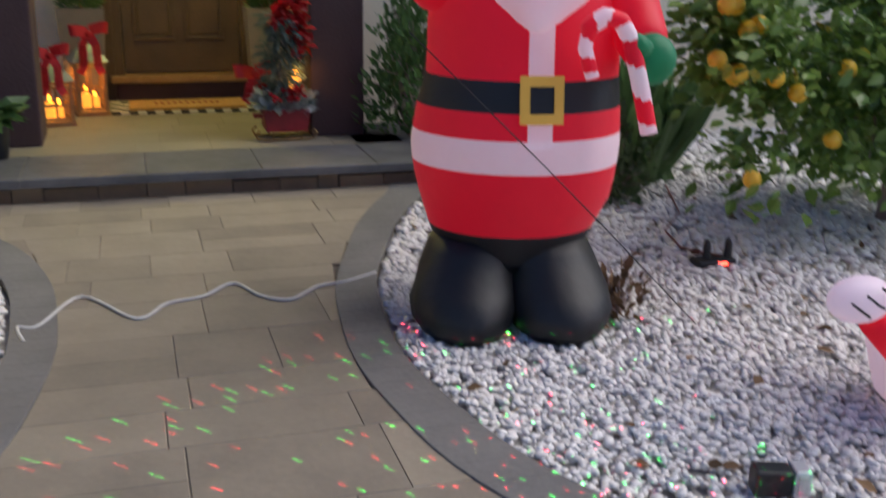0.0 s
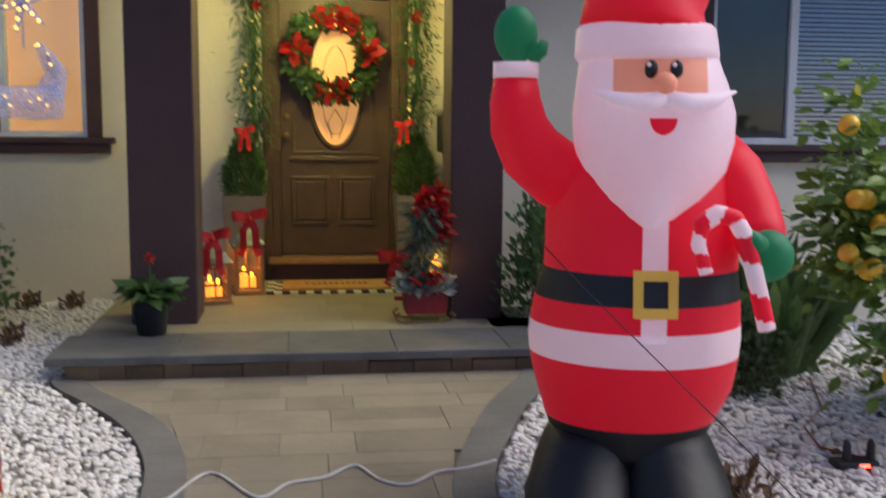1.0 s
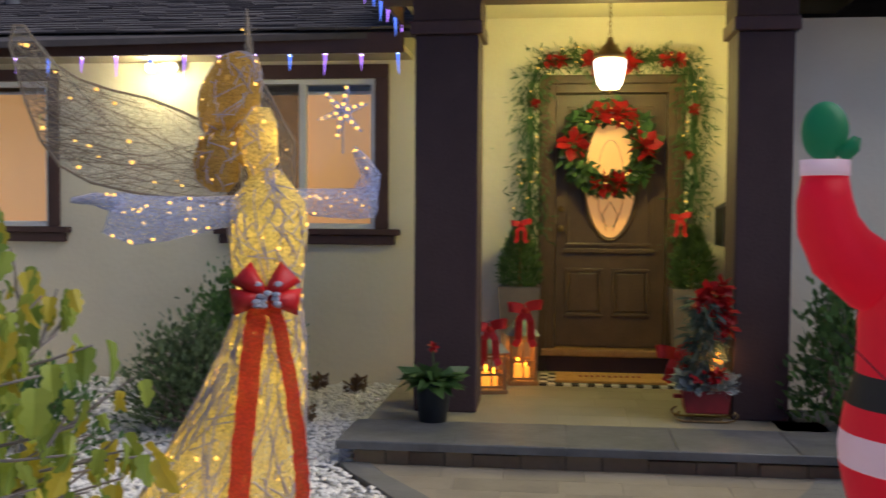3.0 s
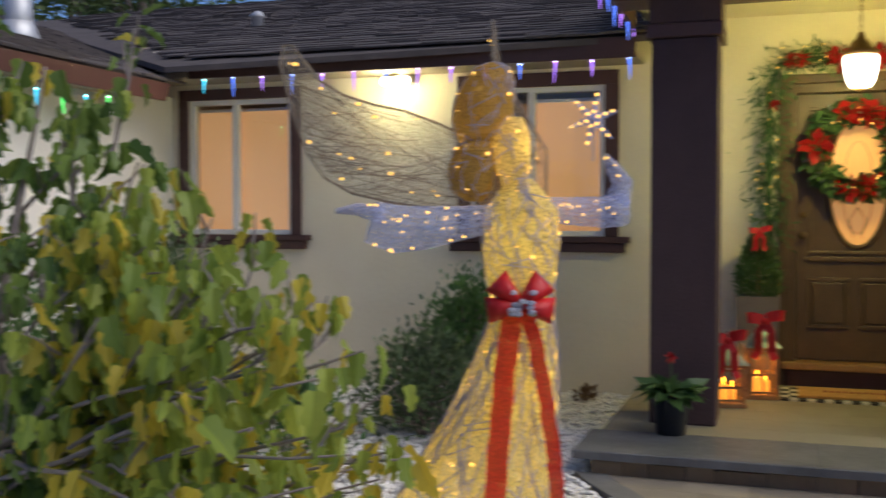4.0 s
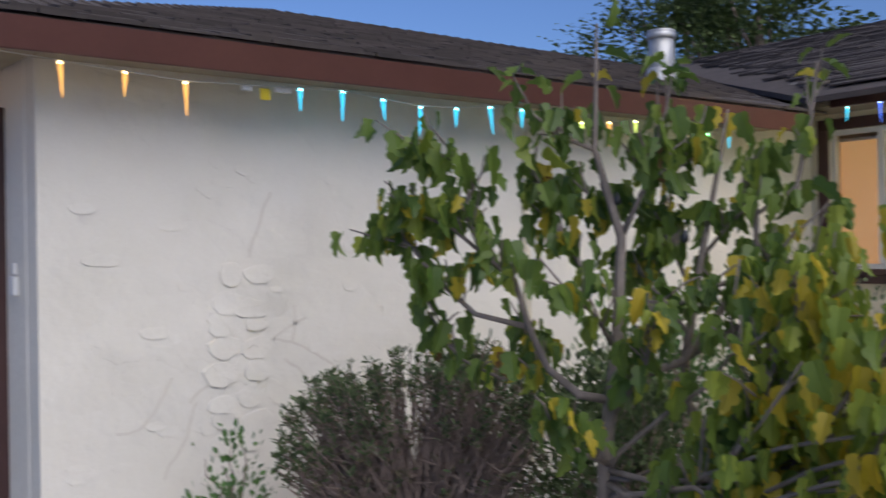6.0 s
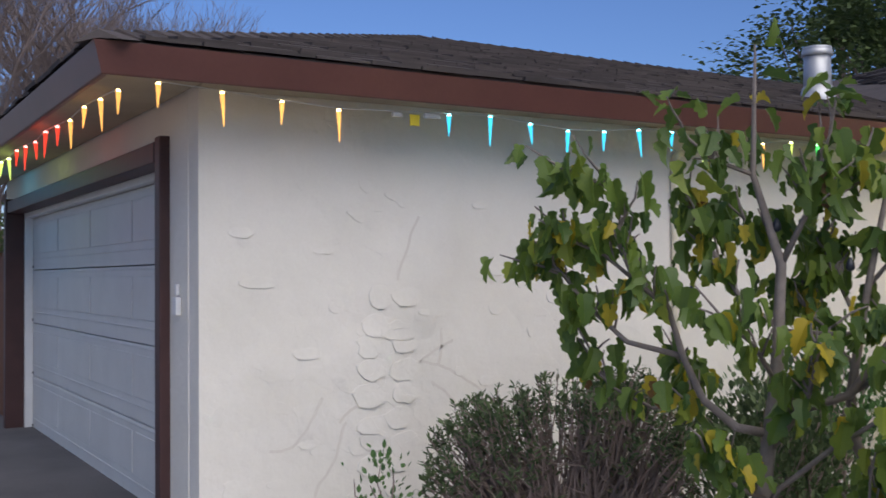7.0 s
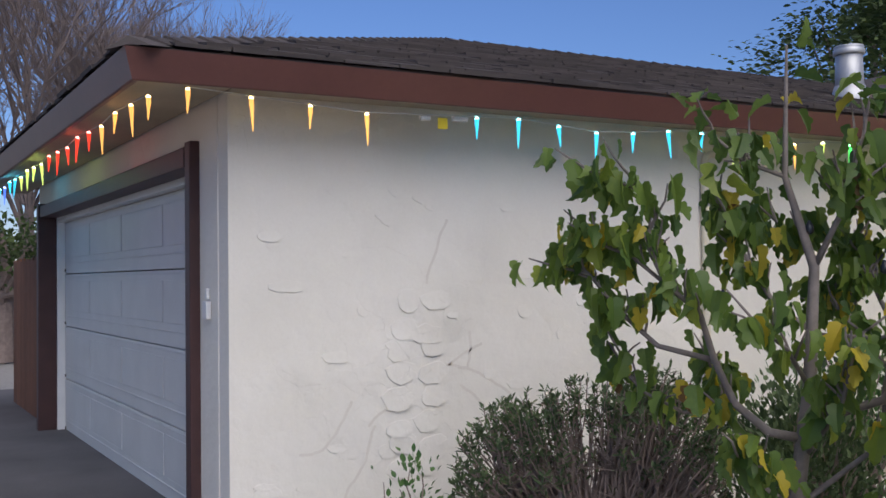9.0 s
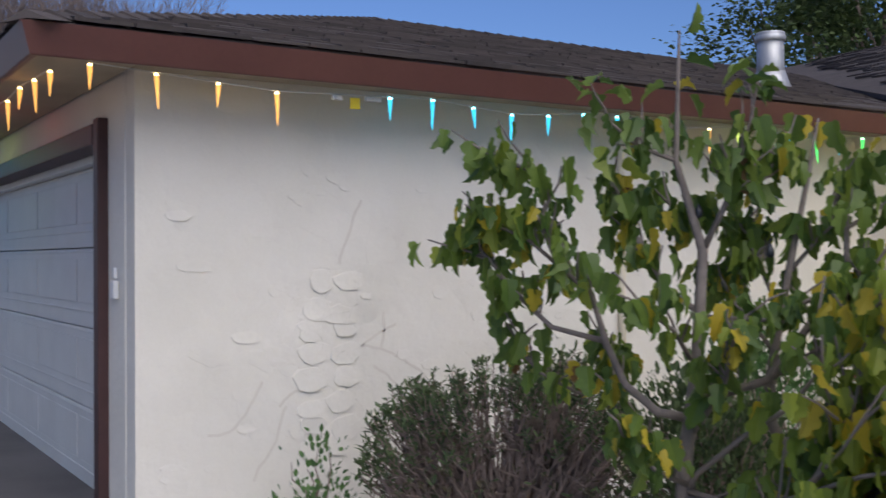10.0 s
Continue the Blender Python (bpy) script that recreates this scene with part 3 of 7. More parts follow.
rng = np.random.default_rng(3)
right_places, left_places = [], []
for _ in range(190000):
    x, y = rng.uniform(0.6, 5.2), rng.uniform(-1.2, RIGHT)
    if x < out_r(y) + 0.02 or (y > 5.62 and x < 2.12):
        continue
    d = math.hypot(x, y) if y > 1.2 else 9.0
    if rng.random() < (0.95 if d < 4.4 else 0.38):
        right_places.append((x, y, 0.0145 if d < 4.4 else 0.0225))
    if len(right_places) > 42000:
        break
for _ in range(150000):
    x, y = rng.uniform(SIDE + 0.02, 0.0), rng.uniform(-1.2, WALL - 0.02)
    if (y < 5.62 and x > out_l(y) - 0.02) or (y > 5.6 and x > -1.2):
        continue
    near = x > -2.6 and y > 1.2
    if rng.random() < (0.8 if near else 0.3):
        left_places.append((x, y, 0.0175 if near else 0.026))
    if len(left_places) > 30000:
        break
scatter_stones("gravel_right", right_places, "white marble chip gravel beside the walk")
scatter_stones("gravel_left", left_places, "white marble chip gravel before the house")


# ---- leaves ----
def leaf_shape(kind):
    """Outline of a leaf in its own plane, unit length along y, folded at its midrib."""
    if kind == "fig":
        half = [(0.13, -0.03), (0.29, 0.08), (0.28, 0.26), (0.21, 0.38), (0.32, 0.54), (0.29, 0.67), (0.17, 0.72), (0.15, 0.88)]
    elif kind == "strap":
        half = [(0.05, 0.05), (0.06, 0.45), (0.04, 0.8)]
    elif kind == "slim":
        half = [(0.10, 0.3), (0.12, 0.7)]
    elif kind == "needle":
        half = [(0.09, 0.3), (0.07, 0.7)]
    elif kind == "petal":
        half = [(0.20, 0.25), (0.34, 0.62)]
    else:
        half = [(0.22, 0.25), (0.27, 0.55)]
    mid = [(0, 0)] + [(0, y) for _, y in half[:-1]] + [(0, 1.0)]
    verts, faces = [(0, 0, 0)], []
    n = len(half)
    fold = 0.5 if kind == "fig" else 0.22
    for x, y in half:
        verts.append((-x, y, fold * x))
    for x, y in half:
        verts.append((x, y, fold * x))
    for x, y in half[:]:
        verts.append((0, min(1.0, y + 0.02), 0))
    verts.append((0, 1.0, -0.04))
    L, R, C, T = 1, 1 + n, 1 + 2 * n, 1 + 3 * n
    faces += [(0, C, L), (0, R, C)]
    for i in range(n - 1):
        faces += [(L + i, C + i, C + i + 1, L + i + 1), (C + i, R + i, R + i + 1, C + i + 1)]
    faces += [(L + n - 1, C + n - 1, T), (C + n - 1, R + n - 1, T)]
    return np.array(verts, float), faces


def leaves(places, kind, seed=1, spread=0.5, bend=0.0):
    """Vertices and faces of many leaves: places are (point, direction, length)."""
    rng = np.random.default_rng(seed)
    base, faces = leaf_shape(kind)
    V, F, off = [], [], 0
    for p, d, s in places:
        d = Vector(d) + Vector(rng.normal(0, spread, 3))
        if d.length < 1e-3:
            d = Vector((0, 0, 1))
        d.normalize()
        side = d.cross(Vector(rng.normal(0, 0.5, 3)) + Vector((0, 0, 1)))
        side = side.normalized() if side.length > 1e-4 else d.orthogonal().normalized()
        up = side.cross(d)
        m = np.array([side, d, up])
        b = base.copy()
        b[:, 2] -= bend * b[:, 1] ** 2
        V.append(b @ m * s + np.array(p))
        F += [tuple(i + off for i in f) for f in faces]
        off += len(base)
    return np.concatenate(V), F


def leaf_part(name, places, kind, mat, parent=None, seed=1, spread=0.5, label="", bend=0.0):
    v, f = leaves(places, kind, seed, spread, bend)
    return mesh_part(name, raw_mesh(name, v, f), mat, parent, label)


def leaf_material(name, a, b, rough=0.5, trans=0.25):
    m = material(name, a, rough, b, 6, 0.15, 40, object_var=0.75)
    n, k = m.node_tree.nodes, m.node_tree.links.new
    p, out = n["Principled BSDF"], n["Material Output"]
    tr, mx = n.new("ShaderNodeBsdfTranslucent"), n.new("ShaderNodeMixShader")
    k(p.inputs["Base Color"].links[0].from_socket, tr.inputs[0])
    mx.inputs[0].default_value = trans
    k(p.outputs[0], mx.inputs[1]), k(tr.outputs[0], mx.inputs[2]), k(mx.outputs[0], out.inputs[0])
    return m


M["pine"] = leaf_material("garland needles", (0.11, 0.22, 0.085), (0.036, 0.095, 0.036), 0.6)
M["topiary"] = leaf_material("topiary foliage", (0.16, 0.28, 0.09), (0.055, 0.125, 0.04), 0.6)
M["frosted"] = leaf_material("frosted grey-green sprays", (0.58, 0.63, 0.62), (0.18, 0.25, 0.25), 0.6)
M["bluegreen"] = leaf_material("blue-green sprays", (0.10, 0.16, 0.15), (0.035, 0.065, 0.062), 0.6)
M["red_cloth"] = material("red velvet ribbon", (0.60, 0.010, 0.012), 0.5, (0.38, 0.006, 0.009), 14, 0.2, 80)
M["red_petal"] = leaf_material("red petals", (0.50, 0.012, 0.016), (0.26, 0.005, 0.010), 0.55)
M["berry"] = material("glossy red berry", (0.42, 0.008, 0.012), 0.2, (0.28, 0.004, 0.008), 9, 0)
M["bulb"] = glow("warm string bulb", (1.0, 0.56, 0.12), 1.7)
M["flame"] = glow("amber candle flame", (1.0, 0.32, 0.02), 6.0)
M["candle"] = glow("lit amber candle wax", (0.95, 0.36, 0.04), 0.8)
M["honey"] = material("honey-coloured wood", (0.36, 0.20, 0.085), 0.6, (0.24, 0.125, 0.05), 12, 0.3, 80)
M["tin"] = material("grey zinc roof", (0.20, 0.22, 0.25), 0.45, (0.14, 0.15, 0.17), 10, 0.15, 60, metal=0.5)
M["planter"] = material("taupe planter", (0.24, 0.195, 0.17), 0.7, (0.19, 0.155, 0.135), 7, 0.25, 60)
M["coir"] = material("coir mat", (0.55, 0.32, 0.11), 0.98, (0.38, 0.21, 0.07), 20, 0.9, 160)
M["mat_print"] = material("faded red print", (0.26, 0.055, 0.03), 0.95, (0.20, 0.05, 0.03), 30, 0.5)
M["check_white"] = material("white woven check", (0.62, 0.60, 0.55), 0.95, (0.5, 0.48, 0.44), 30, 0.5, 120)
M["check_black"] = material("black woven check", (0.03, 0.03, 0.032), 0.95, (0.02, 0.02, 0.022), 30, 0.5, 120)
# the pane itself emits, in place of a lamp in the hall
M["amber_glass"] = glow("oval door glass with hall light put in", (0.90, 0.44, 0.15), 0.30)
M["brass"] = material("aged brass", (0.30, 0.20, 0.09), 0.4, (0.2, 0.13, 0.06), 12, 0.1, 80, metal=0.85)
M["lampglass"] = glow("lit frosted lamp glass", (1.0, 0.93, 0.78), 4.0)
M["ribbon_sheer"] = sheer("sheer orange-red ribbon", (0.72, 0.055, 0.018), 0.85, 120, 0.55)
M["came"] = material("lead came", (0.45, 0.32, 0.16), 0.4, (0.35, 0.25, 0.12), 9, 0, metal=0.6)

# ---- front door ----
DX, DY, DZ = 0.4125, WALL + 0.07, 0.34
door = empty("door_1", (DX, DY, DZ), "dark stained wooden front door with an oval lit glass", "door", kind="structure")
HW, HH = 0.445, 2.08
# slab with an oval hole
bm = bmesh.new()
N = 40
oz, ow, oh = 1.40, 0.215, 0.505
outer = []
for i in range(N):
    a = 2 * math.pi * i / N
    c, s = math.cos(a), math.sin(a)
    k = min(HW / abs(c) if abs(c) > 1e-6 else 9, ((HH - oz) if s > 0 else oz) / abs(s) if abs(s) > 1e-6 else 9)
    outer.append((c * k, oz + s * k))
corner_angles = []
for y in (0.0, 0.045):
    a = [bm.verts.new((x, y, z)) for x, z in outer]
    b = [bm.verts.new((ow * math.cos(2 * math.pi * i / N), y, oz + oh * math.sin(2 * math.pi * i / N))) for i in range(N)]
    for i in range(N):
        bm.faces.new((a[i], a[(i + 1) % N], b[(i + 1) % N], b[i]))
    corner_angles.append((a, b))
for i in range(N):
    for s in (0, 1):
        bm.faces.new((corner_angles[0][s][i], corner_angles[0][s][(i + 1) % N], corner_angles[1][s][(i + 1) % N], corner_angles[1][s][i]))
bmesh.ops.recalc_face_normals(bm, faces=bm.faces[:])
part("slab", bm, M["wood_door"], door)
for x0, x1, z0, z1 in ((-HW, -HW + 0.2, HH - 0.16, HH), (HW - 0.2, HW, HH - 0.16, HH), (-HW, -HW + 0.2, 0, 0.2), (HW - 0.2, HW, 0, 0.2)):
    part("stile_block", boxed(x0, x1, 0.003, 0.042, z0, z1), M["wood_door"], door)


def moulding(parent, x0, x1, z0, z1, w=0.028, d=0.016, mat=None):
    bm = bmesh.new()
    box(bm, x0, x1, -d, 0.0, z1 - w, z1, 0.006)
    box(bm, x0, x1, -d, 0.0, z0, z0 + w, 0.006)
    box(bm, x0, x0 + w, -d, 0.0, z0 + w, z1 - w, 0.006)
    box(bm, x1 - w, x1, -d, 0.0, z0 + w, z1 - w, 0.006)
    return part("moulding", bm, mat or M["wood_door"], parent)


moulding(door, -0.36, 0.34, 0.83, 1.98)
for a, b in ((-0.365, -0.055), (0.02, 0.325)):
    pn = part("panel", boxed(a + 0.035, b - 0.035, -0.012, 0.0, 0.29, 0.61, 0.01), M["wood_door"], door)
    moulding(door, a, b, 0.25, 0.65, 0.03, 0.022)
part("ledge", boxed(-0.38, 0.355, -0.03, 0.0, 0.775, 0.815, 0.008), M["wood_door"], door)
bm = bmesh.new()
tube(bm, [(ow * 1.04 * math.cos(a), -0.004, oz + oh * 1.02 * math.sin(a)) for a in [2 * math.pi * i / 48 for i in range(49)]], 0.02, 8)
part("oval_rim", bm, M["wood_door"], door, smooth=True)
bm = bmesh.new()
for y in (0.02, 0.026):
    vs = [bm.verts.new((ow * math.cos(2 * math.pi * i / N), y, oz + oh * math.sin(2 * math.pi * i / N))) for i in range(N)]
    bm.faces.new(vs)
part("oval_glass", bm, M["amber_glass"], door, "amber leaded glass, hall light put into it")
bm = bmesh.new()
for sx in (-1, 1):
    tube(bm, [(sx * 0.11 * math.cos(a), 0.016, oz - 0.05 + 0.36 * math.sin(a)) for a in [-1.5 + 3.0 * i / 16 for i in range(17)]], 0.004, 5)
    tube(bm, [(sx * 0.03, 0.016, oz - 0.44), (sx * 0.06, 0.016, oz - 0.3), (0, 0.016, oz - 0.2)], 0.004, 5)
part("leading", bm, M["came"], door)
bm = bmesh.new()
tube(bm, [(-0.40, -0.001, 0.98), (-0.40, -0.045, 0.98)], 0.012, 10)
ball(bm, (-0.40, -0.06, 0.98), 0.03, squash=(1, 0.7, 1))
part("door_handle", bm, M["brass"], door, smooth=True)
bm = bmesh.new()
tube(bm, [(-0.40, -0.001, 1.14), (-0.40, -0.02, 1.14)], 0.026, 14)
part("deadbolt", bm, M["brass"], door, smooth=True)
for nm, a in (("door_jamb_left", (-0.105, DX - HW - 0.004, WALL - 0.015, WALL + 0.13, PORCH, 2.50)), ("door_jamb_right", (DX + HW + 0.004, 0.93, WALL - 0.015, WALL + 0.13, PORCH, 2.50)),
              ("door_head", (DX - HW - 0.004, DX + HW + 0.004, WALL - 0.015, WALL + 0.13, DZ + HH + 0.004, 2.50))):
    board(nm, *a, M["wood_door"], "dark stained wooden door frame")
board("door_casing_left", -0.175, -0.105, WALL - 0.03, WALL, PORCH, 2.57, M["wood_door"], "dark stained wooden door casing")
board("door_casing_right", 0.93, 1.0, WALL - 0.03, WALL, PORCH, 2.57, M["wood_door"], "dark stained wooden door casing")
board("door_casing_top", -0.105, 0.93, WALL - 0.03, WALL, 2.50, 2.57, M["wood_door"], "dark stained wooden door casing")
board("threshold", -0.14, 0.97, WALL - 0.10, WALL + 0.11, 0.275, 0.33, M["honey"], "worn wooden threshold under the front door", 0.012, "threshold")
board("threshold_riser", -0.10, 0.93, WALL - 0.03, WALL + 0.09, PORCH, 0.275, M["brown"], "dark riser under the threshold", 0.004, "threshold")


# ---- bows, wreath, garland ----
def ribbon(bm, path, width, across, thick=0.003, mi=0):
    """A strip of cloth with thickness along a path; across is its width's direction."""
    pts = [Vector(p) for p in path]
    prev = None
    for i, p in enumerate(pts):
        d = (pts[min(i + 1, len(pts) - 1)] - pts[max(i - 1, 0)]).normalized()
        w = Vector(across) - d * d.dot(Vector(across))
        w = w.normalized() * width / 2 if w.length > 1e-5 else d.orthogonal() * width / 2
        n = d.cross(w).normalized() * thick
        ring = [bm.verts.new(q) for q in (p - w, p + w, p + w + n, p - w + n)]
        if prev:
            for j in range(4):
                bm.faces.new((prev[j], prev[(j + 1) % 4], ring[(j + 1) % 4], ring[j])).material_index = mi
        prev = ring


def bow_mesh(s, tails=True, tail=1.3):
    """A tied bow of size s facing -y: two loops, a knot and two tails."""
    bm = bmesh.new()
    for sx in (-1, 1):
        loop = [(sx * s * (0.05 + 0.75 * math.sin(a / 2) ** 0.9), -0.10 * s - 0.22 * s * math.sin(a), s * (0.12 + 0.32 * math.sin(a / 2) + 0.10 * math.cos(a))) for a in [2 * math.pi * i / 12 for i in range(13)]]
        loop = [(x, y, z * (0.9 + 0.2 * sx)) for x, y, z in loop]
        ribbon(bm, loop, 0.46 * s, (0.15 * sx, 0.1, 1), 0.012 * s)
        if tails:
            ribbon(bm, [(sx * s * 0.05, -0.12 * s, 0.05 * s), (sx * s * 0.28, -0.22 * s, -0.4 * s), (sx * s * 0.30, -0.14 * s, -0.8 * s * tail), (sx * s * 0.46, -0.22 * s, -s * tail)], 0.34 * s, (1, 0.1 * sx, 0.2), 0.012 * s)
    ball(bm, (0, -0.16 * s, 0.10 * s), 0.15 * s, sub=2, squash=(1, 0.8, 1.1))
    return bm


def bow(at, s, label, rz=0, tail=1.3, group="ribbon bows"):
    ob = part("ribbon_bow", bow_mesh(s, True, tail), M["red_cloth"])
    ob.matrix_basis = pose(*at, 0, 0, rz)
    return tagged(ob, label, "bow", group)


def poinsettia(parent, at, s, seed, name="flower"):
    rng = random.Random(seed)
    pl = []
    for ring, n, l, out in ((0, 7, 1.0, 0.85), (1, 6, 0.7, 0.55)):
        for i in range(n):
            a = 2 * math.pi * (i + 0.5 * ring) / n + rng.uniform(-0.15, 0.15)
            pl.append((at, (math.cos(a) * out, -0.35 - 0.3 * ring, math.sin(a) * out), s * l))
    f = leaf_part(name, pl, "petal", M["red_petal"], parent, seed, 0.08, "red poinsettia bloom")
    return f


wx, wy, wz, wr = 0.385, WALL - 0.03, 1.965, 0.285
wreath = empty("wreath", (wx, wy, wz), "green door wreath with red poinsettias and lit bulbs", "wreath")
rng = random.Random(4)
pl = []
for i in range(1700):
    a, q, u = rng.uniform(0, 6.283), rng.uniform(0, 6.283), rng.uniform(0, 0.085)
    c = (math.cos(a) * (wr + u * math.cos(q)), -0.05 + u * math.sin(q), math.sin(a) * (wr + u * math.cos(q)))
    pl.append((c, (math.cos(a + 0.9) * 0.6, -0.5, math.sin(a + 0.9) * 0.6), rng.uniform(0.06, 0.125)))
leaf_part("foliage", pl, "plain", M["pine"], wreath, 3, 0.6)
pl = [((math.cos(a) * (wr + rng.uniform(-0.06, 0.08)), -0.1, math.sin(a) * (wr + rng.uniform(-0.06, 0.08))), (math.cos(a), -0.6, math.sin(a)), 0.06) for a in [rng.uniform(0, 6.28) for _ in range(110)]]
leaf_part("frosted_sprays", pl, "plain", M["frosted"], wreath, 5, 0.6)
bm = bmesh.new()
tube(bm, [(math.cos(a) * wr, -0.035, math.sin(a) * wr) for a in [2 * math.pi * i / 32 for i in range(33)]], 0.03, 6)
part("ring", bm, M["pine"], wreath)
for i, (a, s) in enumerate(((104, 0.13), (76, 0.14), (174, 0.16), (4, 0.155), (262, 0.13), (284, 0.12), (58, 0.11))):
    a = radians(a)
    poinsettia(wreath, (math.cos(a) * wr, -0.12, math.sin(a) * wr), s, 20 + i)
for i in range(34):
    a = rng.uniform(0, 6.283)
    bm = bmesh.new()
    ball(bm, (math.cos(a) * (wr + rng.uniform(-0.07, 0.07)), -0.13, math.sin(a) * (wr + rng.uniform(-0.07, 0.07))), 0.008 if i % 4 else 0.018, sub=1)
    part("light_bulb" if i % 4 else "bauble", bm, M["bulb"] if i % 4 else M["berry"], wreath)

garland = empty("garland", (DX, WALL - 0.05, 2.62), "green pine garland with red blooms and warm lights round the door", "garland")
spine = [(-0.64, -1.35), (-0.66, -1.0), (-0.65, -0.6), (-0.66, -0.2), (-0.60, 0.02), (-0.3, 0.06), (0.05, 0.03), (0.35, 0.07), (0.60, 0.03), (0.66, -0.2), (0.64, -0.55), (0.67, -0.9), (0.60, -1.2), (0.56, -1.42)]
pl, bulbs = [], []
for (x0, z0), (x1, z1) in zip(spine, spine[1:]):
    top = abs(x1 - x0) > abs(z1 - z0)
    for i in range(int(900 * math.hypot(x1 - x0, z1 - z0))):
        t = rng.random()
        rad = (0.065 if top else 0.105)
        o = (rng.gauss(0, rad * 0.62), -abs(rng.gauss(0.03, 0.045)), rng.gauss(0, rad * 0.62))
        c = (x0 + (x1 - x0) * t + o[0], o[1], z0 + (z1 - z0) * t + o[2])
        pl.append((c, (o[0] * 6, -0.4, o[2] * 6 - (0.0 if top else 0.7)), rng.uniform(0.05, 0.085)))
        if rng.random() < 0.013:
            bulbs.append((c[0], c[1] - 0.055, c[2]))
leaf_part("foliage", pl, "needle", M["pine"], garland, 8, 0.55)
bm = bmesh.new()
tube(bm, [(x, -0.02, z) for x, z in spine], 0.02, 6)
part("stem", bm, M["pine"], garland)
for b in bulbs:
    bm = bmesh.new()
    ball(bm, b, 0.007, sub=1)
    part("light_bulb", bm, M["bulb"], garland)
for i, (x, z, s) in enumerate(((-0.16, 0.03, 0.13), (0.13, 0.03, 0.13), (-0.42, 0.05, 0.08), (-0.5, 0.04, 0.07), (0.42, 0.05, 0.08), (0.52, 0.04, 0.08), (-0.62, -0.3, 0.06), (0.64, -0.35, 0.06), (0.6, -0.7, 0.05))):
    poinsettia(garland, (x, -0.10, z), s, 50 + i)


# ---- topiaries ----
def topiary(x, y, label, seed):
    t = empty("topiary", (x, y, PORCH), label, "topiary", "topiaries by the door")
    bm = bmesh.new()
    w0, w1, hh = 0.125, 0.165, 0.72
    vs = [bm.verts.new((sx * w, sy * w, z)) for z, w in ((0, w0), (hh, w1), (hh, w1 - 0.02), (hh - 0.04, w1 - 0.025)) for sx, sy in ((-1, -1), (1, -1), (1, 1), (-1, 1))]
    bm.faces.new(vs[3::-1])
    for k in (0, 4, 8):
        for i in range(4):
            bm.faces.new((vs[k + i], vs[k + (i + 1) % 4], vs[k + 4 + (i + 1) % 4], vs[k + 4 + i]))
    bm.faces.new(vs[12:16])
    part("planter", bm, M["planter"], t, "tall square taupe planter")
    rng = random.Random(seed)
    pl = []
    for i in range(3200):
        u = rng.random() ** 0.8
        z = 0.70 + 0.48 * u
        rad = 0.18 * (math.sin(math.pi * min(1, 0.18 + 0.82 * u)) ** 0.7 * (1 - 0.55 * u) + 0.02)
        a = rng.uniform(0, 6.283)
        rr = rad * rng.uniform(0.55, 1.08)
        pl.append(((rr * math.cos(a), rr * math.sin(a), z), (math.cos(a) * 0.7, math.sin(a) * 0.7, 0.7), rng.uniform(0.04, 0.075)))
    leaf_part("foliage", pl, "needle", M["topiary"], t, seed, 0.35)
    bm = bmesh.new()
    tube(bm, [(0, 0, 0.6), (0, 0, 1.1)], 0.012, 6)
    part("trunk", bm, M["honey"], t)
    return t


topiary(-0.315, 8.02, "clipped conical topiary in a tall taupe planter", 1)
topiary(1.04, 8.02, "clipped conical topiary in a taupe planter behind the sled", 2)
bow((-0.30, 7.88, 1.34), 0.10, "red velvet bow on top of the topiary")
bow((0.93, 7.88, 1.40), 0.10, "red velvet bow on top of the topiary")


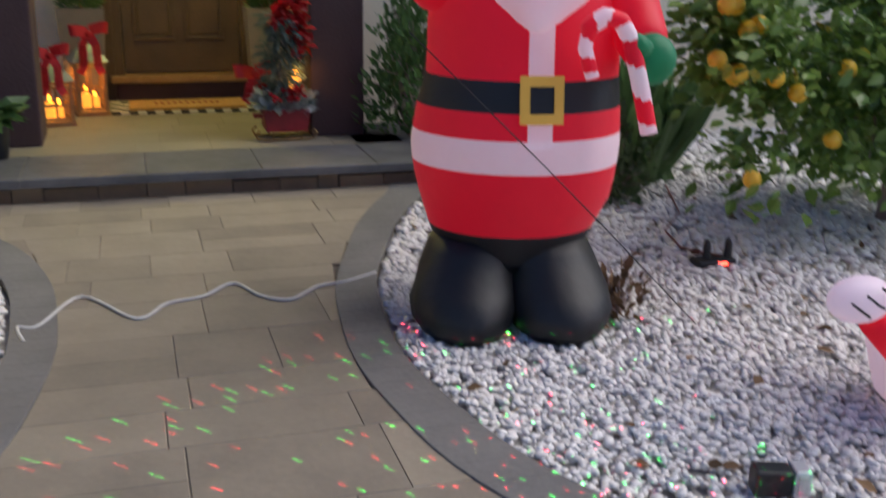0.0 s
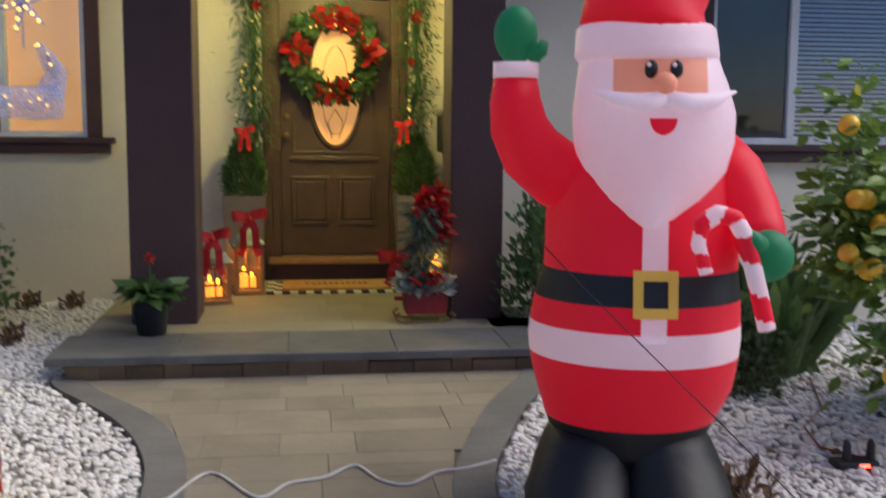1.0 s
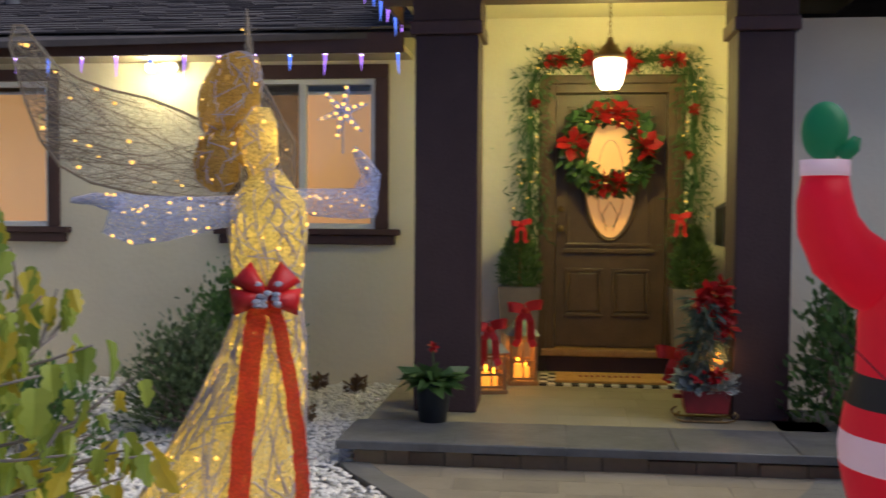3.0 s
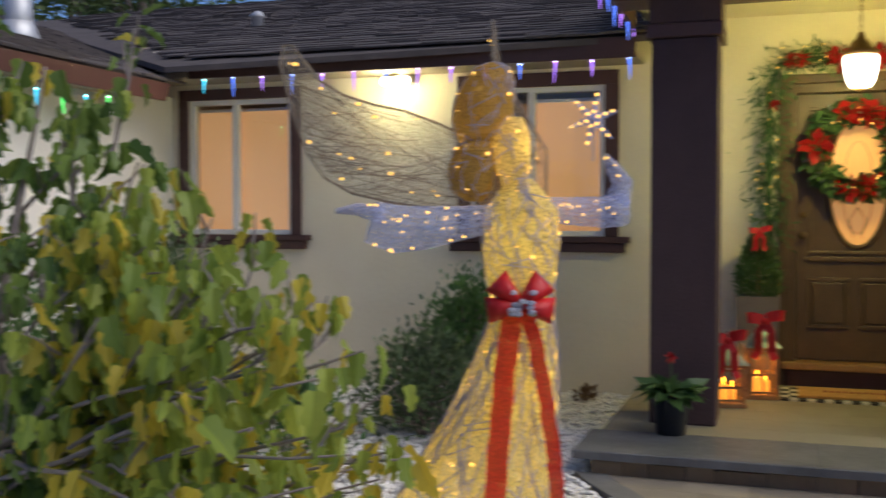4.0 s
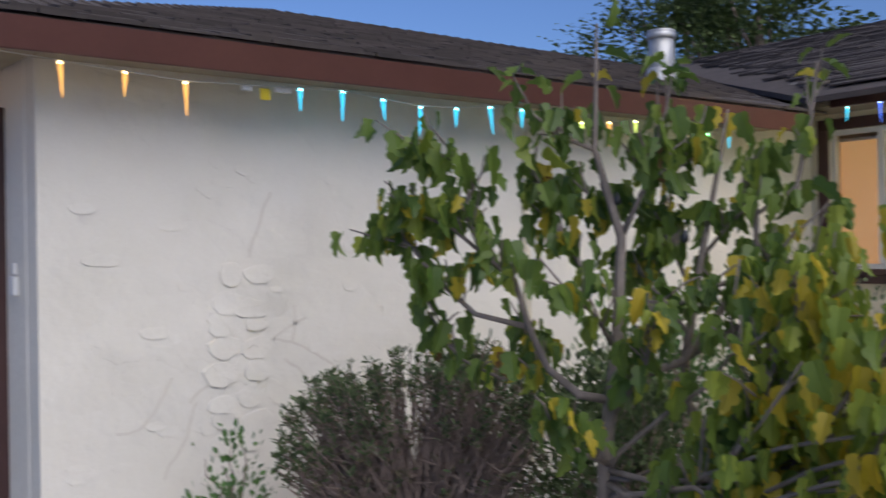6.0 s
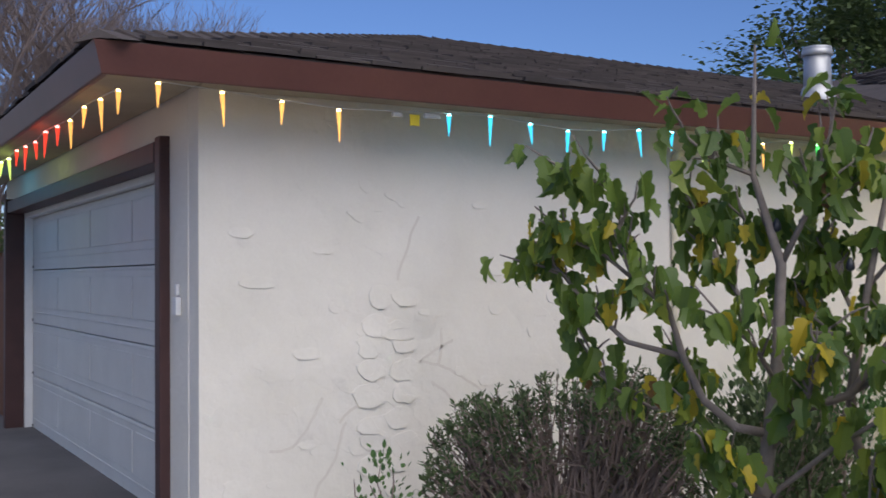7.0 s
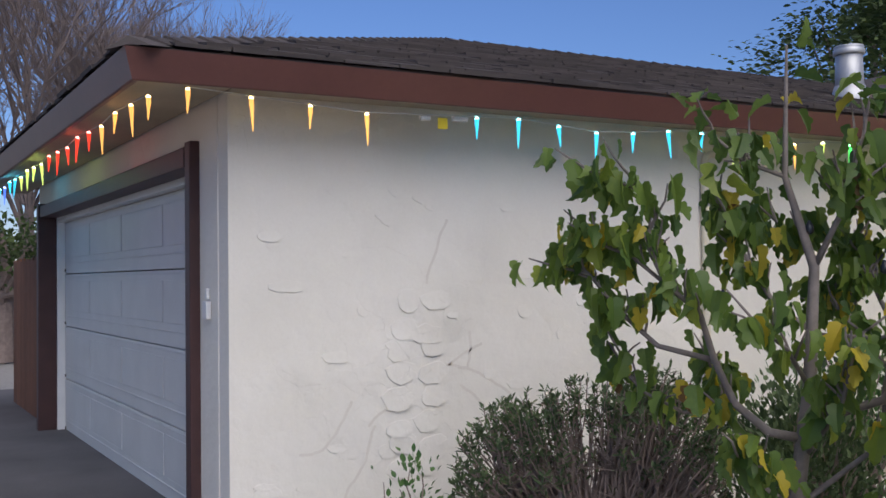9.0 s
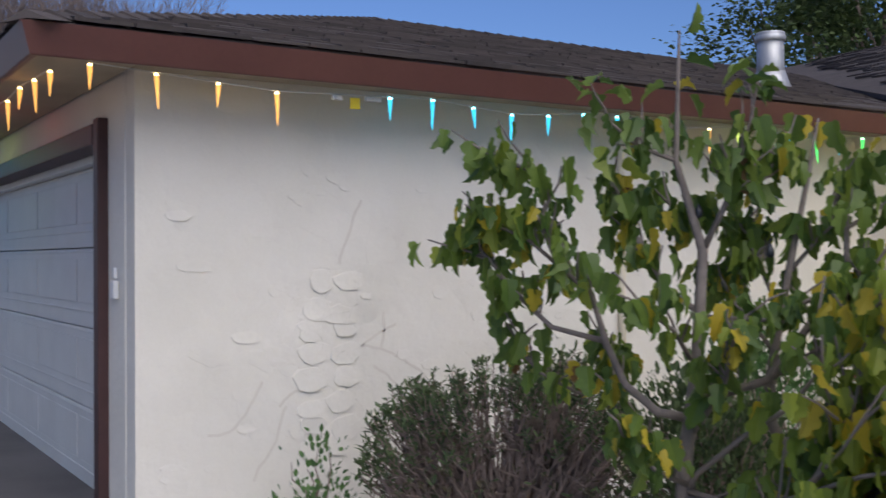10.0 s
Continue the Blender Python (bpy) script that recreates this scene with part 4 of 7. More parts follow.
# ---- lanterns ----
def lantern(x, y, rz, h, w, label):
    l = empty("lantern", (x, y, PORCH), label, "lantern", "lanterns on the porch", rz=rz)
    part("base", boxed(-w, w, -w, w, 0, 0.03, 0.005), M["honey"], l)
    for sx in (-1, 1):
        for sy in (-1, 1):
            p = 0.013
            part("post", boxed(sx * (w - 0.02) - p, sx * (w - 0.02) + p, sy * (w - 0.02) - p, sy * (w - 0.02) + p, 0.03, h, 0.003), M["honey"], l)
    for sx, sy in ((0, -1), (0, 1), (-1, 0), (1, 0)):
        q = w - 0.02
        bm = bmesh.new()
        for z in (0.05, h - 0.02, h * 0.5):
            e = 0.006
            if sx == 0:
                box(bm, -q + 0.014, q - 0.014, sy * q - e, sy * q + e, z - 0.008, z + 0.008)
            else:
                box(bm, sx * q - e, sx * q + e, -q + 0.014, q - 0.014, z - 0.008, z + 0.008)
        if sx == 0:
            box(bm, -0.006, 0.006, sy * q - 0.005, sy * q + 0.005, 0.06, h - 0.03)
        else:
            box(bm, sx * q - 0.005, sx * q + 0.005, -0.006, 0.006, 0.06, h - 0.03)
        part("lattice", bm, M["honey"], l)
    part("top_frame", boxed(-w, w, -w, w, h, h + 0.02, 0.004), M["honey"], l)
    bm = bmesh.new()
    vs = [bm.verts.new((sx * r, sy * r, z)) for z, r in ((h + 0.02, w + 0.012), (h + 0.13, 0.04), (h + 0.17, 0.035)) for sx, sy in ((-1, -1), (1, -1), (1, 1), (-1, 1))]
    bm.faces.new(vs[3::-1])
    bm.faces.new(vs[8:12])
    for k in (0, 4):
        for i in range(4):
            bm.faces.new((vs[k + i], vs[k + (i + 1) % 4], vs[k + 4 + (i + 1) % 4], vs[k + 4 + i]))
    part("roof", bm, M["tin"], l, "grey zinc roof")
    bm = bmesh.new()
    tube(bm, [(0.05 * math.cos(a), 0, h + 0.19 + 0.05 * math.sin(a)) for a in [2 * math.pi * i / 20 for i in range(21)]], 0.004, 6)
    part("ring", bm, M["tin"], l)
    for cx, cy, ch in ((-0.03, -0.02, 0.12), (0.035, 0.02, 0.09)):
        bm = bmesh.new()
        tube(bm, [(cx, cy, 0.03), (cx, cy, 0.03 + ch), (cx, cy, 0.035 + ch)], [0.03, 0.03, 0.022], 14)
        cdl = part("candle", bm, M["candle"], l, "lit amber candle", True)
        bm = bmesh.new()
        ball(bm, (cx, cy, 0.06 + ch), 0.016, sub=1, squash=(0.7, 0.7, 1.6))
        part("flame", bm, M["flame"], cdl)
    return l


lantern(-0.50, 7.22, 14, 0.28, 0.115, "wooden lantern with a zinc roof and lit candles")
lantern(-0.28, 7.62, 10, 0.36, 0.115, "taller wooden lantern with a zinc roof and lit candles")
bow((-0.49, 7.09, 0.60), 0.15, "red velvet bow hung on the lantern", 5, 1.6)
bow((-0.25, 7.49, 0.70), 0.16, "red velvet bow hung on the taller lantern", -5, 1.6)
point_lamp("lantern_light", (-0.50, 7.20, 0.42), 1.3, (1.0, 0.45, 0.1), 0.03)
point_lamp("lantern_light", (-0.28, 7.60, 0.45), 1.3, (1.0, 0.45, 0.1), 0.03)

# ---- door mat ----
mat_ob = empty("door_mat", (0.40, 7.80, PORCH + 0.003), "brown coir door mat with a faded red print", "door mat")
bm = boxed(-0.42, 0.42, -0.20, 0.20, 0.012, 0.034, 0.006)
part("coir_top", bm, M["coir"], mat_ob)
for i in range(11):
    part("letter_bar", boxed(-0.24 + i * 0.045, -0.215 + i * 0.045, -0.035, 0.035, 0.032, 0.037), M["mat_print"], mat_ob)
under = empty("layered_rug", (0.40, 7.80, PORCH), "black and white checked rug under the coir mat", "rug")
for i in range(18):
    for j in range(6):
        if not (2 <= i <= 15 and 1 <= j <= 4):
            part("woven_check", boxed(-0.54 + i * 0.06, -0.48 + i * 0.06, -0.27 + j * 0.09, -0.18 + j * 0.09, 0, 0.012), M["check_white"] if (i + j) % 2 else M["check_black"], under)

# ---- sled arrangement ----
M["sled_red"] = material("dark red painted metal", (0.26, 0.015, 0.022), 0.45, (0.16, 0.010, 0.014), 9, 0.2, 60)
sled = empty("sled_planter", (0.93, 6.42, PORCH), "dark red sled planter on curled runners", "planter")
bm = boxed(-0.15, 0.15, -0.10, 0.10, 0.06, 0.20, 0.008)
for v in bm.verts:
    v.co.x *= 0.82 + 0.9 * v.co.z
part("body", bm, M["sled_red"], sled)
for sy in (-0.09, 0.09):
    bm = bmesh.new()
    tube(bm, [(-0.17, sy, 0.07), (-0.20, sy, 0.045), (-0.185, sy, 0.018), (-0.14, sy, 0.008), (0.12, sy, 0.008), (0.17, sy, 0.02), (0.19, sy, 0.05), (0.17, sy, 0.07), (0.155, sy, 0.05)], 0.007, 6)
    part("runner", bm, M["brass"], sled, "curled bronze runner")
    for x in (-0.09, 0.09):
        bm = bmesh.new()
        tube(bm, [(x, sy, 0.01), (x, sy, 0.07)], 0.006, 6)
        part("strut", bm, M["brass"], sled)
bm = boxed(-0.20, -0.13, -0.02, 0.02, 0.14, 0.165, 0.006)
part("handle", bm, M["sled_red"], sled)
arr = empty("flower_arrangement", (0.93, 6.42, PORCH + 0.2), "tall frosted evergreen arrangement with red blooms and a candle", "arrangement")
rng = random.Random(12)
pl = []
for i in range(420):
    a, q = rng.uniform(0, 6.283), rng.random() ** 0.5
    pl.append(((0.17 * q * math.cos(a), 0.11 * q * math.sin(a), rng.uniform(-0.02, 0.09)), (math.cos(a), math.sin(a), 0.45), rng.uniform(0.05, 0.085)))
leaf_part("frosted_sprays", pl, "plain", M["frosted"], arr, 2, 0.4)
pl = []
for i in range(900):
    u = rng.random()
    z = 0.08 + 0.50 * u
    a = rng.uniform(0, 6.283)
    rad = (0.115 - 0.03 * abs(u - 0.5)) * rng.uniform(0.2, 1)
    pl.append(((-0.01 + rad * math.cos(a), rad * math.sin(a), z), (math.cos(a), math.sin(a), -0.5), rng.uniform(0.06, 0.11)))
leaf_part("evergreen_drape", pl, "needle", M["bluegreen"], arr, 6, 0.4)
for i, (x, y, z, s) in enumerate(((0.0, -0.06, 0.62, 0.10), (0.07, -0.05, 0.58, 0.10), (-0.05, -0.08, 0.57, 0.09), (0.10, -0.05, 0.50, 0.11), (0.11, -0.05, 0.40, 0.11), (0.09, -0.04, 0.66, 0.09), (0.02, -0.12, 0.10, 0.06), (0.07, -0.12, 0.12, 0.06))):
    poinsettia(arr, (x, y, z), s, 80 + i)
for i in range(16):
    bm = bmesh.new()
    ball(bm, (rng.uniform(-0.12, 0.12), -0.13 + rng.uniform(-0.02, 0.03), rng.uniform(0.05, 0.13)), 0.014, sub=1)
    part("berry", bm, M["berry"], arr)
bm = bmesh.new()
tube(bm, [(0.07, 0.0, 0.02), (0.07, 0.0, 0.19), (0.07, 0, 0.195)], [0.035, 0.035, 0.02], 14)
cd = part("candle", bm, M["candle"], arr, "lit amber candle", True)
bm = bmesh.new()
ball(bm, (0.07, -0.01, 0.22), 0.018, sub=1, squash=(0.8, 0.8, 1.5))
part("flame", bm, M["flame"], cd)
bow((0.76, 6.55, 0.52), 0.17, "large red satin bow beside the sled arrangement", 10, 0.9)
point_lamp("sled_candle_light", (1.01, 6.36, 0.58), 0.7, (1.0, 0.45, 0.1), 0.03)

# ---- potted plant ----
M["broad"] = leaf_material("broad green leaves", (0.09, 0.17, 0.05), (0.03, 0.075, 0.02), 0.4)
M["pot_blue"] = material("dark blue-grey glazed pot", (0.028, 0.034, 0.045), 0.35, (0.018, 0.022, 0.03), 9, 0.1, 50)
pot = empty("potted_plant", (-0.78, 6.16, PORCH), "leafy green plant with a red bloom in a dark pot", "potted plant")
bm = bmesh.new()
lathe(bm, [(0, 0.085, 0.085, 0, 0), (0.23, 0.115, 0.115, 0, 0), (0.235, 0.122, 0.122, 0, 0), (0.255, 0.122, 0.122, 0, 0), (0.255, 0.108, 0.108, 0, 0), (0.225, 0.104, 0.104, 0, 0)], 24)
part("pot", bm, M["pot_blue"], pot, "dark glazed pot", True)
rng = random.Random(3)
pl = []
for i in range(110):
    a, e = rng.uniform(0, 6.283), rng.uniform(0.15, 1.1)
    pl.append(((0.04 * math.cos(a), 0.04 * math.sin(a), 0.24), (math.cos(a), math.sin(a), e), rng.uniform(0.11, 0.20)))
leaf_part("foliage", pl, "plain", M["broad"], pot, 4, 0.12, bend=0.45)
poinsettia(pot, (0.0, -0.01, 0.47), 0.045, 7)
bm = bmesh.new()
tube(bm, [(0, 0, 0.23), (0.0, -0.005, 0.47)], 0.004, 5)
part("stem", bm, M["broad"], pot)

# ---- mailbox, lamps ----
mb = empty("mailbox", (1.34, 7.95, 1.20), "black metal wall mailbox on the porch side wall", "mailbox")
bm = boxed(-0.11, -0.001, -0.19, 0.19, 0, 0.30, 0.006)
part("body", bm, M["black"], mb)
bm = bmesh.new()
vs = [bm.verts.new(p) for p in ((-0.13, -0.2, 0.29), (-0.001, -0.2, 0.36), (-0.001, -0.2, 0.30), (-0.13, 0.2, 0.29), (-0.001, 0.2, 0.36), (-0.001, 0.2, 0.30))]
for q in ((0, 1, 4, 3), (0, 2, 1), (3, 4, 5), (0, 3, 5, 2), (1, 2, 5, 4)):
    bm.faces.new([vs[i] for i in q])
part("lid", bm, M["black"], mb)

lamp = empty("pendant_lamp", (0.34, 7.15, 3.04), "lit frosted glass pendant lamp on a chain over the porch", "lamp")
bm = bmesh.new()
lathe(bm, [(-0.045, 0.02, 0.02, 0, 0), (-0.03, 0.055, 0.055, 0, 0), (0.0, 0.06, 0.06, 0, 0)], 20)
part("canopy", bm, M["brass"], lamp, "", True)
for i in range(9):
    bm = bmesh.new()
    z = -0.065 - i * 0.032
    a0 = (i % 2) * math.pi / 2
    tube(bm, [(0.009 * math.cos(a) * math.cos(a0), 0.009 * math.cos(a) * math.sin(a0), z + 0.02 * math.sin(a)) for a in [2 * math.pi * j / 10 for j in range(11)]], 0.003, 5)
    part("chain_link", bm, M["brass"], lamp)
bm = bmesh.new()
lathe(bm, [(-0.50, 0.11, 0.11, 0, 0), (-0.475, 0.115, 0.115, 0, 0), (-0.455, 0.08, 0.08, 0, 0), (-0.42, 0.06, 0.06, 0, 0), (-0.39, 0.03, 0.03, 0, 0), (-0.35, 0.018, 0.018, 0, 0)], 24)
part("cap", bm, M["brass"], lamp, "", True)
bm = bmesh.new()
lathe(bm, [(-0.72, 0.02, 0.02, 0, 0), (-0.715, 0.06, 0.06, 0, 0), (-0.68, 0.085, 0.085, 0, 0), (-0.60, 0.105, 0.105, 0, 0), (-0.52, 0.112, 0.112, 0, 0), (-0.505, 0.10, 0.10, 0, 0)], 24)
sh = part("shade", bm, M["lampglass"], lamp, "lit frosted glass shade", True)
sh.visible_shadow = False
bm = bmesh.new()
lathe(bm, [(-0.76, 0.004, 0.004, 0, 0), (-0.745, 0.016, 0.016, 0, 0), (-0.725, 0.03, 0.03, 0, 0), (-0.718, 0.022, 0.022, 0, 0)], 14)
part("finial", bm, M["brass"], lamp, "", True)
for j in range(6):
    a = j * math.pi / 3
    bm = bmesh.new()
    tube(bm, [(r * math.cos(a), r * math.sin(a), z) for r, z in ((0.115, -0.50), (0.116, -0.54), (0.108, -0.62), (0.088, -0.69), (0.03, -0.725))], 0.003, 4)
    part("rib", bm, M["brass"], lamp)

fl = empty("eave_lamp", (-3.35, WALL - 0.01, 2.66), "lit white flood lamp under the eave", "lamp")
bm = bmesh.new()
tube(bm, [(0, 0, 0.02), (0, -0.03, 0.02)], 0.06, 16)
part("base", bm, M["frame_white"], fl)
for sx in (-1, 1):
    bm = bmesh.new()
    tube(bm, [(sx * 0.03, -0.03, 0.02), (sx * 0.07, -0.08, 0.01), (sx * 0.09, -0.12, -0.01)], [0.018, 0.03, 0.05], 14)
    hd = part("lamp_head", bm, M["frame_white"], fl)
    bm = bmesh.new()
    ball(bm, (sx * 0.093, -0.125, -0.013), 0.045, sub=2)
    b = part("bulb", bm, M["lampglass"], hd)
    b.visible_shadow = False


# ---- inflatable figure ----
def nylon(name, colour, trans=0.35):
    m = material(name, colour, 0.5, tuple(c * 0.86 for c in colour), 3.0, 0.5, 30, sheen=0.15 if max(colour) > 0.1 else 0.0, bump_distance=0.012, bump_scale=7)
    n, k = m.node_tree.nodes, m.node_tree.links.new
    p, out = n["Principled BSDF"], n["Material Output"]
    tr, mx = n.new("ShaderNodeBsdfTranslucent"), n.new("ShaderNodeMixShader")
    # all but black cloth emits evenly, standing in for inner light; no lamp inside
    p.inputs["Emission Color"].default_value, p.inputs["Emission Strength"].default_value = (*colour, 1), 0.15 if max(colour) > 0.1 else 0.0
    tr.inputs[0].default_value = (*colour, 1)
    mx.inputs[0].default_value = trans
    k(p.outputs[0], mx.inputs[1]), k(tr.outputs[0], mx.inputs[2]), k(mx.outputs[0], out.inputs[0])
    return m


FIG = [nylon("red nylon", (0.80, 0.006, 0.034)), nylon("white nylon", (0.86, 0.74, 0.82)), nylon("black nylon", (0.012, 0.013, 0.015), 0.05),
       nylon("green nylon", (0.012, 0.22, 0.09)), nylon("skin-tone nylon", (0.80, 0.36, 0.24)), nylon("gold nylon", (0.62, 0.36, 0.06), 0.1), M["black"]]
RED, WHITE, BLACK, GREEN, SKIN, GOLD = 0, 1, 2, 3, 4, 5


def profile(rows):
    """x centre, half width and half depth at a height."""
    zs = [r[0] for r in rows]

    def f(z):
        return [float(np.interp(z, zs, [r[i] for r in rows])) for i in (1, 2, 3)]
    return f


def skin(bm, prof, zs, colour, sides=40, cy=0.0):
    lathe(bm, [(z, prof(z)[1], prof(z)[2], prof(z)[0], cy, colour(z)) for z in zs], sides)


def patch(bm, prof, x0, x1, z0, z1, mi, proud, cy=0.0, shape=None, nx=8, nz=6):
    """A cloth patch laid on the front of a skin."""
    def at(u, v):
        x, z = x0 + (x1 - x0) * u, z0 + (z1 - z0) * v
        if shape:
            x, z = shape(u, v)
        c, rx, ry = prof(z)
        q = min(0.98, abs((x - c) / rx))
        return (x, cy - ry * math.sqrt(1 - q * q) - proud, z)
    g = [[bm.verts.new(at(i / nx, j / nz)) for i in range(nx + 1)] for j in range(nz + 1)]
    for j in range(nz):
        for i in range(nx):
            bm.faces.new((g[j][i], g[j][i + 1], g[j + 1][i + 1], g[j + 1][i])).material_index = mi


body = profile([(0.24, -0.03, 0.255, 0.21), (0.33, -0.03, 0.292, 0.25), (0.50, -0.014, 0.360, 0.31), (0.60, -0.018, 0.382, 0.33), (0.70, -0.019, 0.390, 0.335), (0.84, -0.012, 0.374, 0.32),
                (0.95, -0.002, 0.352, 0.30), (1.06, 0.0, 0.350, 0.285), (1.15, 0.0, 0.352, 0.28), (1.28, 0.0, 0.335, 0.26), (1.38, 0.01, 0.29, 0.22), (1.46, 0.02, 0.2, 0.17)])
head = profile([(1.11, 0.0, 0.05, 0.205), (1.135, 0.005, 0.115, 0.215), (1.21, 0.012, 0.205, 0.230), (1.30, 0.02, 0.256, 0.237), (1.40, 0.02, 0.280, 0.24), (1.50, 0.018, 0.283, 0.242),
                (1.60, 0.008, 0.262, 0.235), (1.68, -0.005, 0.240, 0.22), (1.82, -0.01, 0.225, 0.21)])
bm = bmesh.new()


def coat(z):
    for top, c in ((0.385, BLACK), (0.628, RED), (0.745, WHITE), (0.838, RED), (0.945, BLACK)):
        if z < top - 1e-6:
            return c
    return RED


skin(bm, body, sorted({0.24, 0.28, 0.385, 0.44, 0.50, 0.56, 0.628, 0.69, 0.745, 0.79, 0.838, 0.89, 0.945, 1.04, 1.12, 1.2, 1.28, 1.34, 1.40, 1.46}), coat)
HY = -0.10
skin(bm, head, [1.11, 1.125, 1.145, 1.17, 1.2, 1.25, 1.3, 1.35, 1.4, 1.45, 1.5, 1.55, 1.6, 1.64, 1.69], lambda z: WHITE, cy=HY)
band = profile([(1.675, -0.012, 0.236, 0.228), (1.69, -0.012, 0.250, 0.242), (1.74, -0.015, 0.246, 0.238), (1.785, -0.018, 0.240, 0.232), (1.80, -0.018, 0.226, 0.22)])
skin(bm, band, [1.675, 1.69, 1.715, 1.74, 1.765, 1.785, 1.80], lambda z: WHITE, cy=HY)
# boots
for sx, cx in ((-1, -0.212), (1, 0.142)):
    lathe(bm, [(0.0, 0.11, 0.15, cx, -0.17), (0.02, 0.16, 0.205, cx, -0.18), (0.06, 0.188, 0.235, cx, -0.175), (0.12, 0.197, 0.24, cx, -0.16), (0.18, 0.190, 0.225, cx - sx * 0.005, -0.125), (0.24, 0.182, 0.205, cx - sx * 0.02, -0.08),
               (0.30, 0.172, 0.20, cx - sx * 0.04, -0.05), (0.35, 0.160, 0.19, cx - sx * 0.05, -0.03)], 32, BLACK, 0.07)
# hat
tube(bm, [(-0.018, HY, 1.785), (-0.012, HY, 1.84), (0.018, HY, 1.905), (0.072, HY, 1.965), (0.145, HY - 0.01, 2.012), (0.215, HY - 0.02, 2.043), (0.268, HY - 0.03, 2.058), (0.30, HY - 0.03, 2.062)],
     [0.232, 0.228, 0.205, 0.165, 0.118, 0.078, 0.046, 0.030], 28, RED)
ball(bm, (0.335, HY - 0.03, 2.05), 0.045, WHITE, 3)
# face
patch(bm, head, -0.140, 0.172, 1.565, 1.685, SKIN, 0.005, HY)
ball(bm, (0.026, HY - 0.25, 1.592), 0.040, SKIN, 2)
for x in (-0.020, 0.062):
    ball(bm, (x, HY - 0.236, 1.640), 0.025, BLACK, 2, (0.9, 0.35, 1.25))
    ball(bm, (x - 0.008, HY - 0.246, 1.654), 0.008, WHITE, 1)
for sx in (-1, 1):
    tube(bm, [(0.03, HY - 0.245, 1.545), (0.03 + sx * 0.08, HY - 0.25, 1.525), (0.03 + sx * 0.16, HY - 0.22, 1.542), (0.03 + sx * 0.24, HY - 0.15, 1.572)], [0.03, 0.034, 0.026, 0.005], 12, WHITE)
patch(bm, head, 0, 1, 0, 1, RED, 0.008, HY, lambda u, v: (0.025 + (u - 0.5) * 0.09 * math.sqrt(max(0.02, 1 - (1 - v) ** 2)), 1.425 + 0.055 * v), 8, 6)
# trim strip, buckle
patch(bm, body, -0.025, 0.062, 0.72, 1.25, WHITE, 0.006)
for x0, x1, z0, z1 in ((-0.054, 0.098, 0.932, 0.968), (-0.054, 0.098, 0.806, 0.842), (-0.054, -0.020, 0.842, 0.932), (0.064, 0.098, 0.842, 0.932)):
    patch(bm, body, x0, x1, z0, z1, GOLD, 0.016, nx=3, nz=2)
patch(bm, body, -0.04, 0.084, 0.82, 0.95, BLACK, 0.010, nx=3, nz=3)
# raised arm
tube(bm, [(-0.18, -0.02, 1.22), (-0.31, -0.04, 1.275), (-0.41, -0.06, 1.36), (-0.455, -0.07, 1.45), (-0.468, -0.08, 1.54), (-0.468, -0.08, 1.625)], [0.12, 0.125, 0.118, 0.105, 0.092, 0.076], 22, RED)
tube(bm, [(-0.468, -0.08, 1.62), (-0.468, -0.08, 1.675)], 0.082, 22, WHITE)
ball(bm, (-0.470, -0.08, 1.772), 0.080, GREEN, 3, (0.98, 0.72, 1.3))
tube(bm, [(-0.42, -0.09, 1.69), (-0.38, -0.10, 1.72), (-0.368, -0.10, 1.75)], [0.035, 0.028, 0.014], 12, GREEN)
# lowered arm with the striped cane
tube(bm, [(0.24, -0.02, 1.34), (0.31, -0.05, 1.27), (0.365, -0.10, 1.16), (0.385, -0.18, 1.08), (0.385, -0.24, 1.04)], [0.12, 0.118, 0.105, 0.092, 0.075], 20, RED)
ball(bm, (0.392, -0.30, 1.025), 0.085, GREEN, 3, (1.0, 0.8, 1.05))
tube(bm, [(0.35, -0.34, 1.06), (0.32, -0.36, 1.09), (0.30, -0.36, 1.11)], [0.04, 0.032, 0.018], 10, GREEN)
cane = [Vector((x - 0.075, y, z + 0.025)) for x, y, z in ((0.46, -0.36, 0.76), (0.44, -0.36, 0.84), (0.405, -0.36, 0.97), (0.375, -0.36, 1.07), (0.34, -0.36, 1.13), (0.285, -0.36, 1.145), (0.235, -0.36, 1.11), (0.225, -0.36, 1.04), (0.245, -0.36, 0.975), (0.255, -0.36, 0.945))]
fine = []
for a, b in zip(cane, cane[1:]):
    for i in range(8):
        fine.append(a.lerp(b, i / 8))
fine.append(cane[-1])
rings = tube(bm, fine, [0.030 if i < 50 else 0.024 for i in range(len(fine))], 16, RED)
for i, (ra, rb) in enumerate(zip(rings, rings[1:])):
    for j in range(16):
        f = bm.faces.get((ra[j], ra[(j + 1) % 16], rb[(j + 1) % 16], rb[j]))
        if f:
            f.material_index = WHITE if ((i + j * 0.45) % 14) < 7 else RED
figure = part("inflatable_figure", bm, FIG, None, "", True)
figure.matrix_basis = pose(1.375, 3.47, -0.025, 0, 0, -13)
tagged(figure, "tall inflatable winter figure in a red coat, white beard", "inflatable")

bm = bmesh.new()
tube(bm, [(0.93, 3.42, 1.07), (1.06, 3.13, 0.90), (1.30, 3.05, 0.66), (1.55, 3.06, 0.42), (2.0, 3.15, -0.01)], 0.0022, 6)
tagged(part("tether_rope", bm, M["black"]), "thin black tether rope of the inflatable figure", "rope")

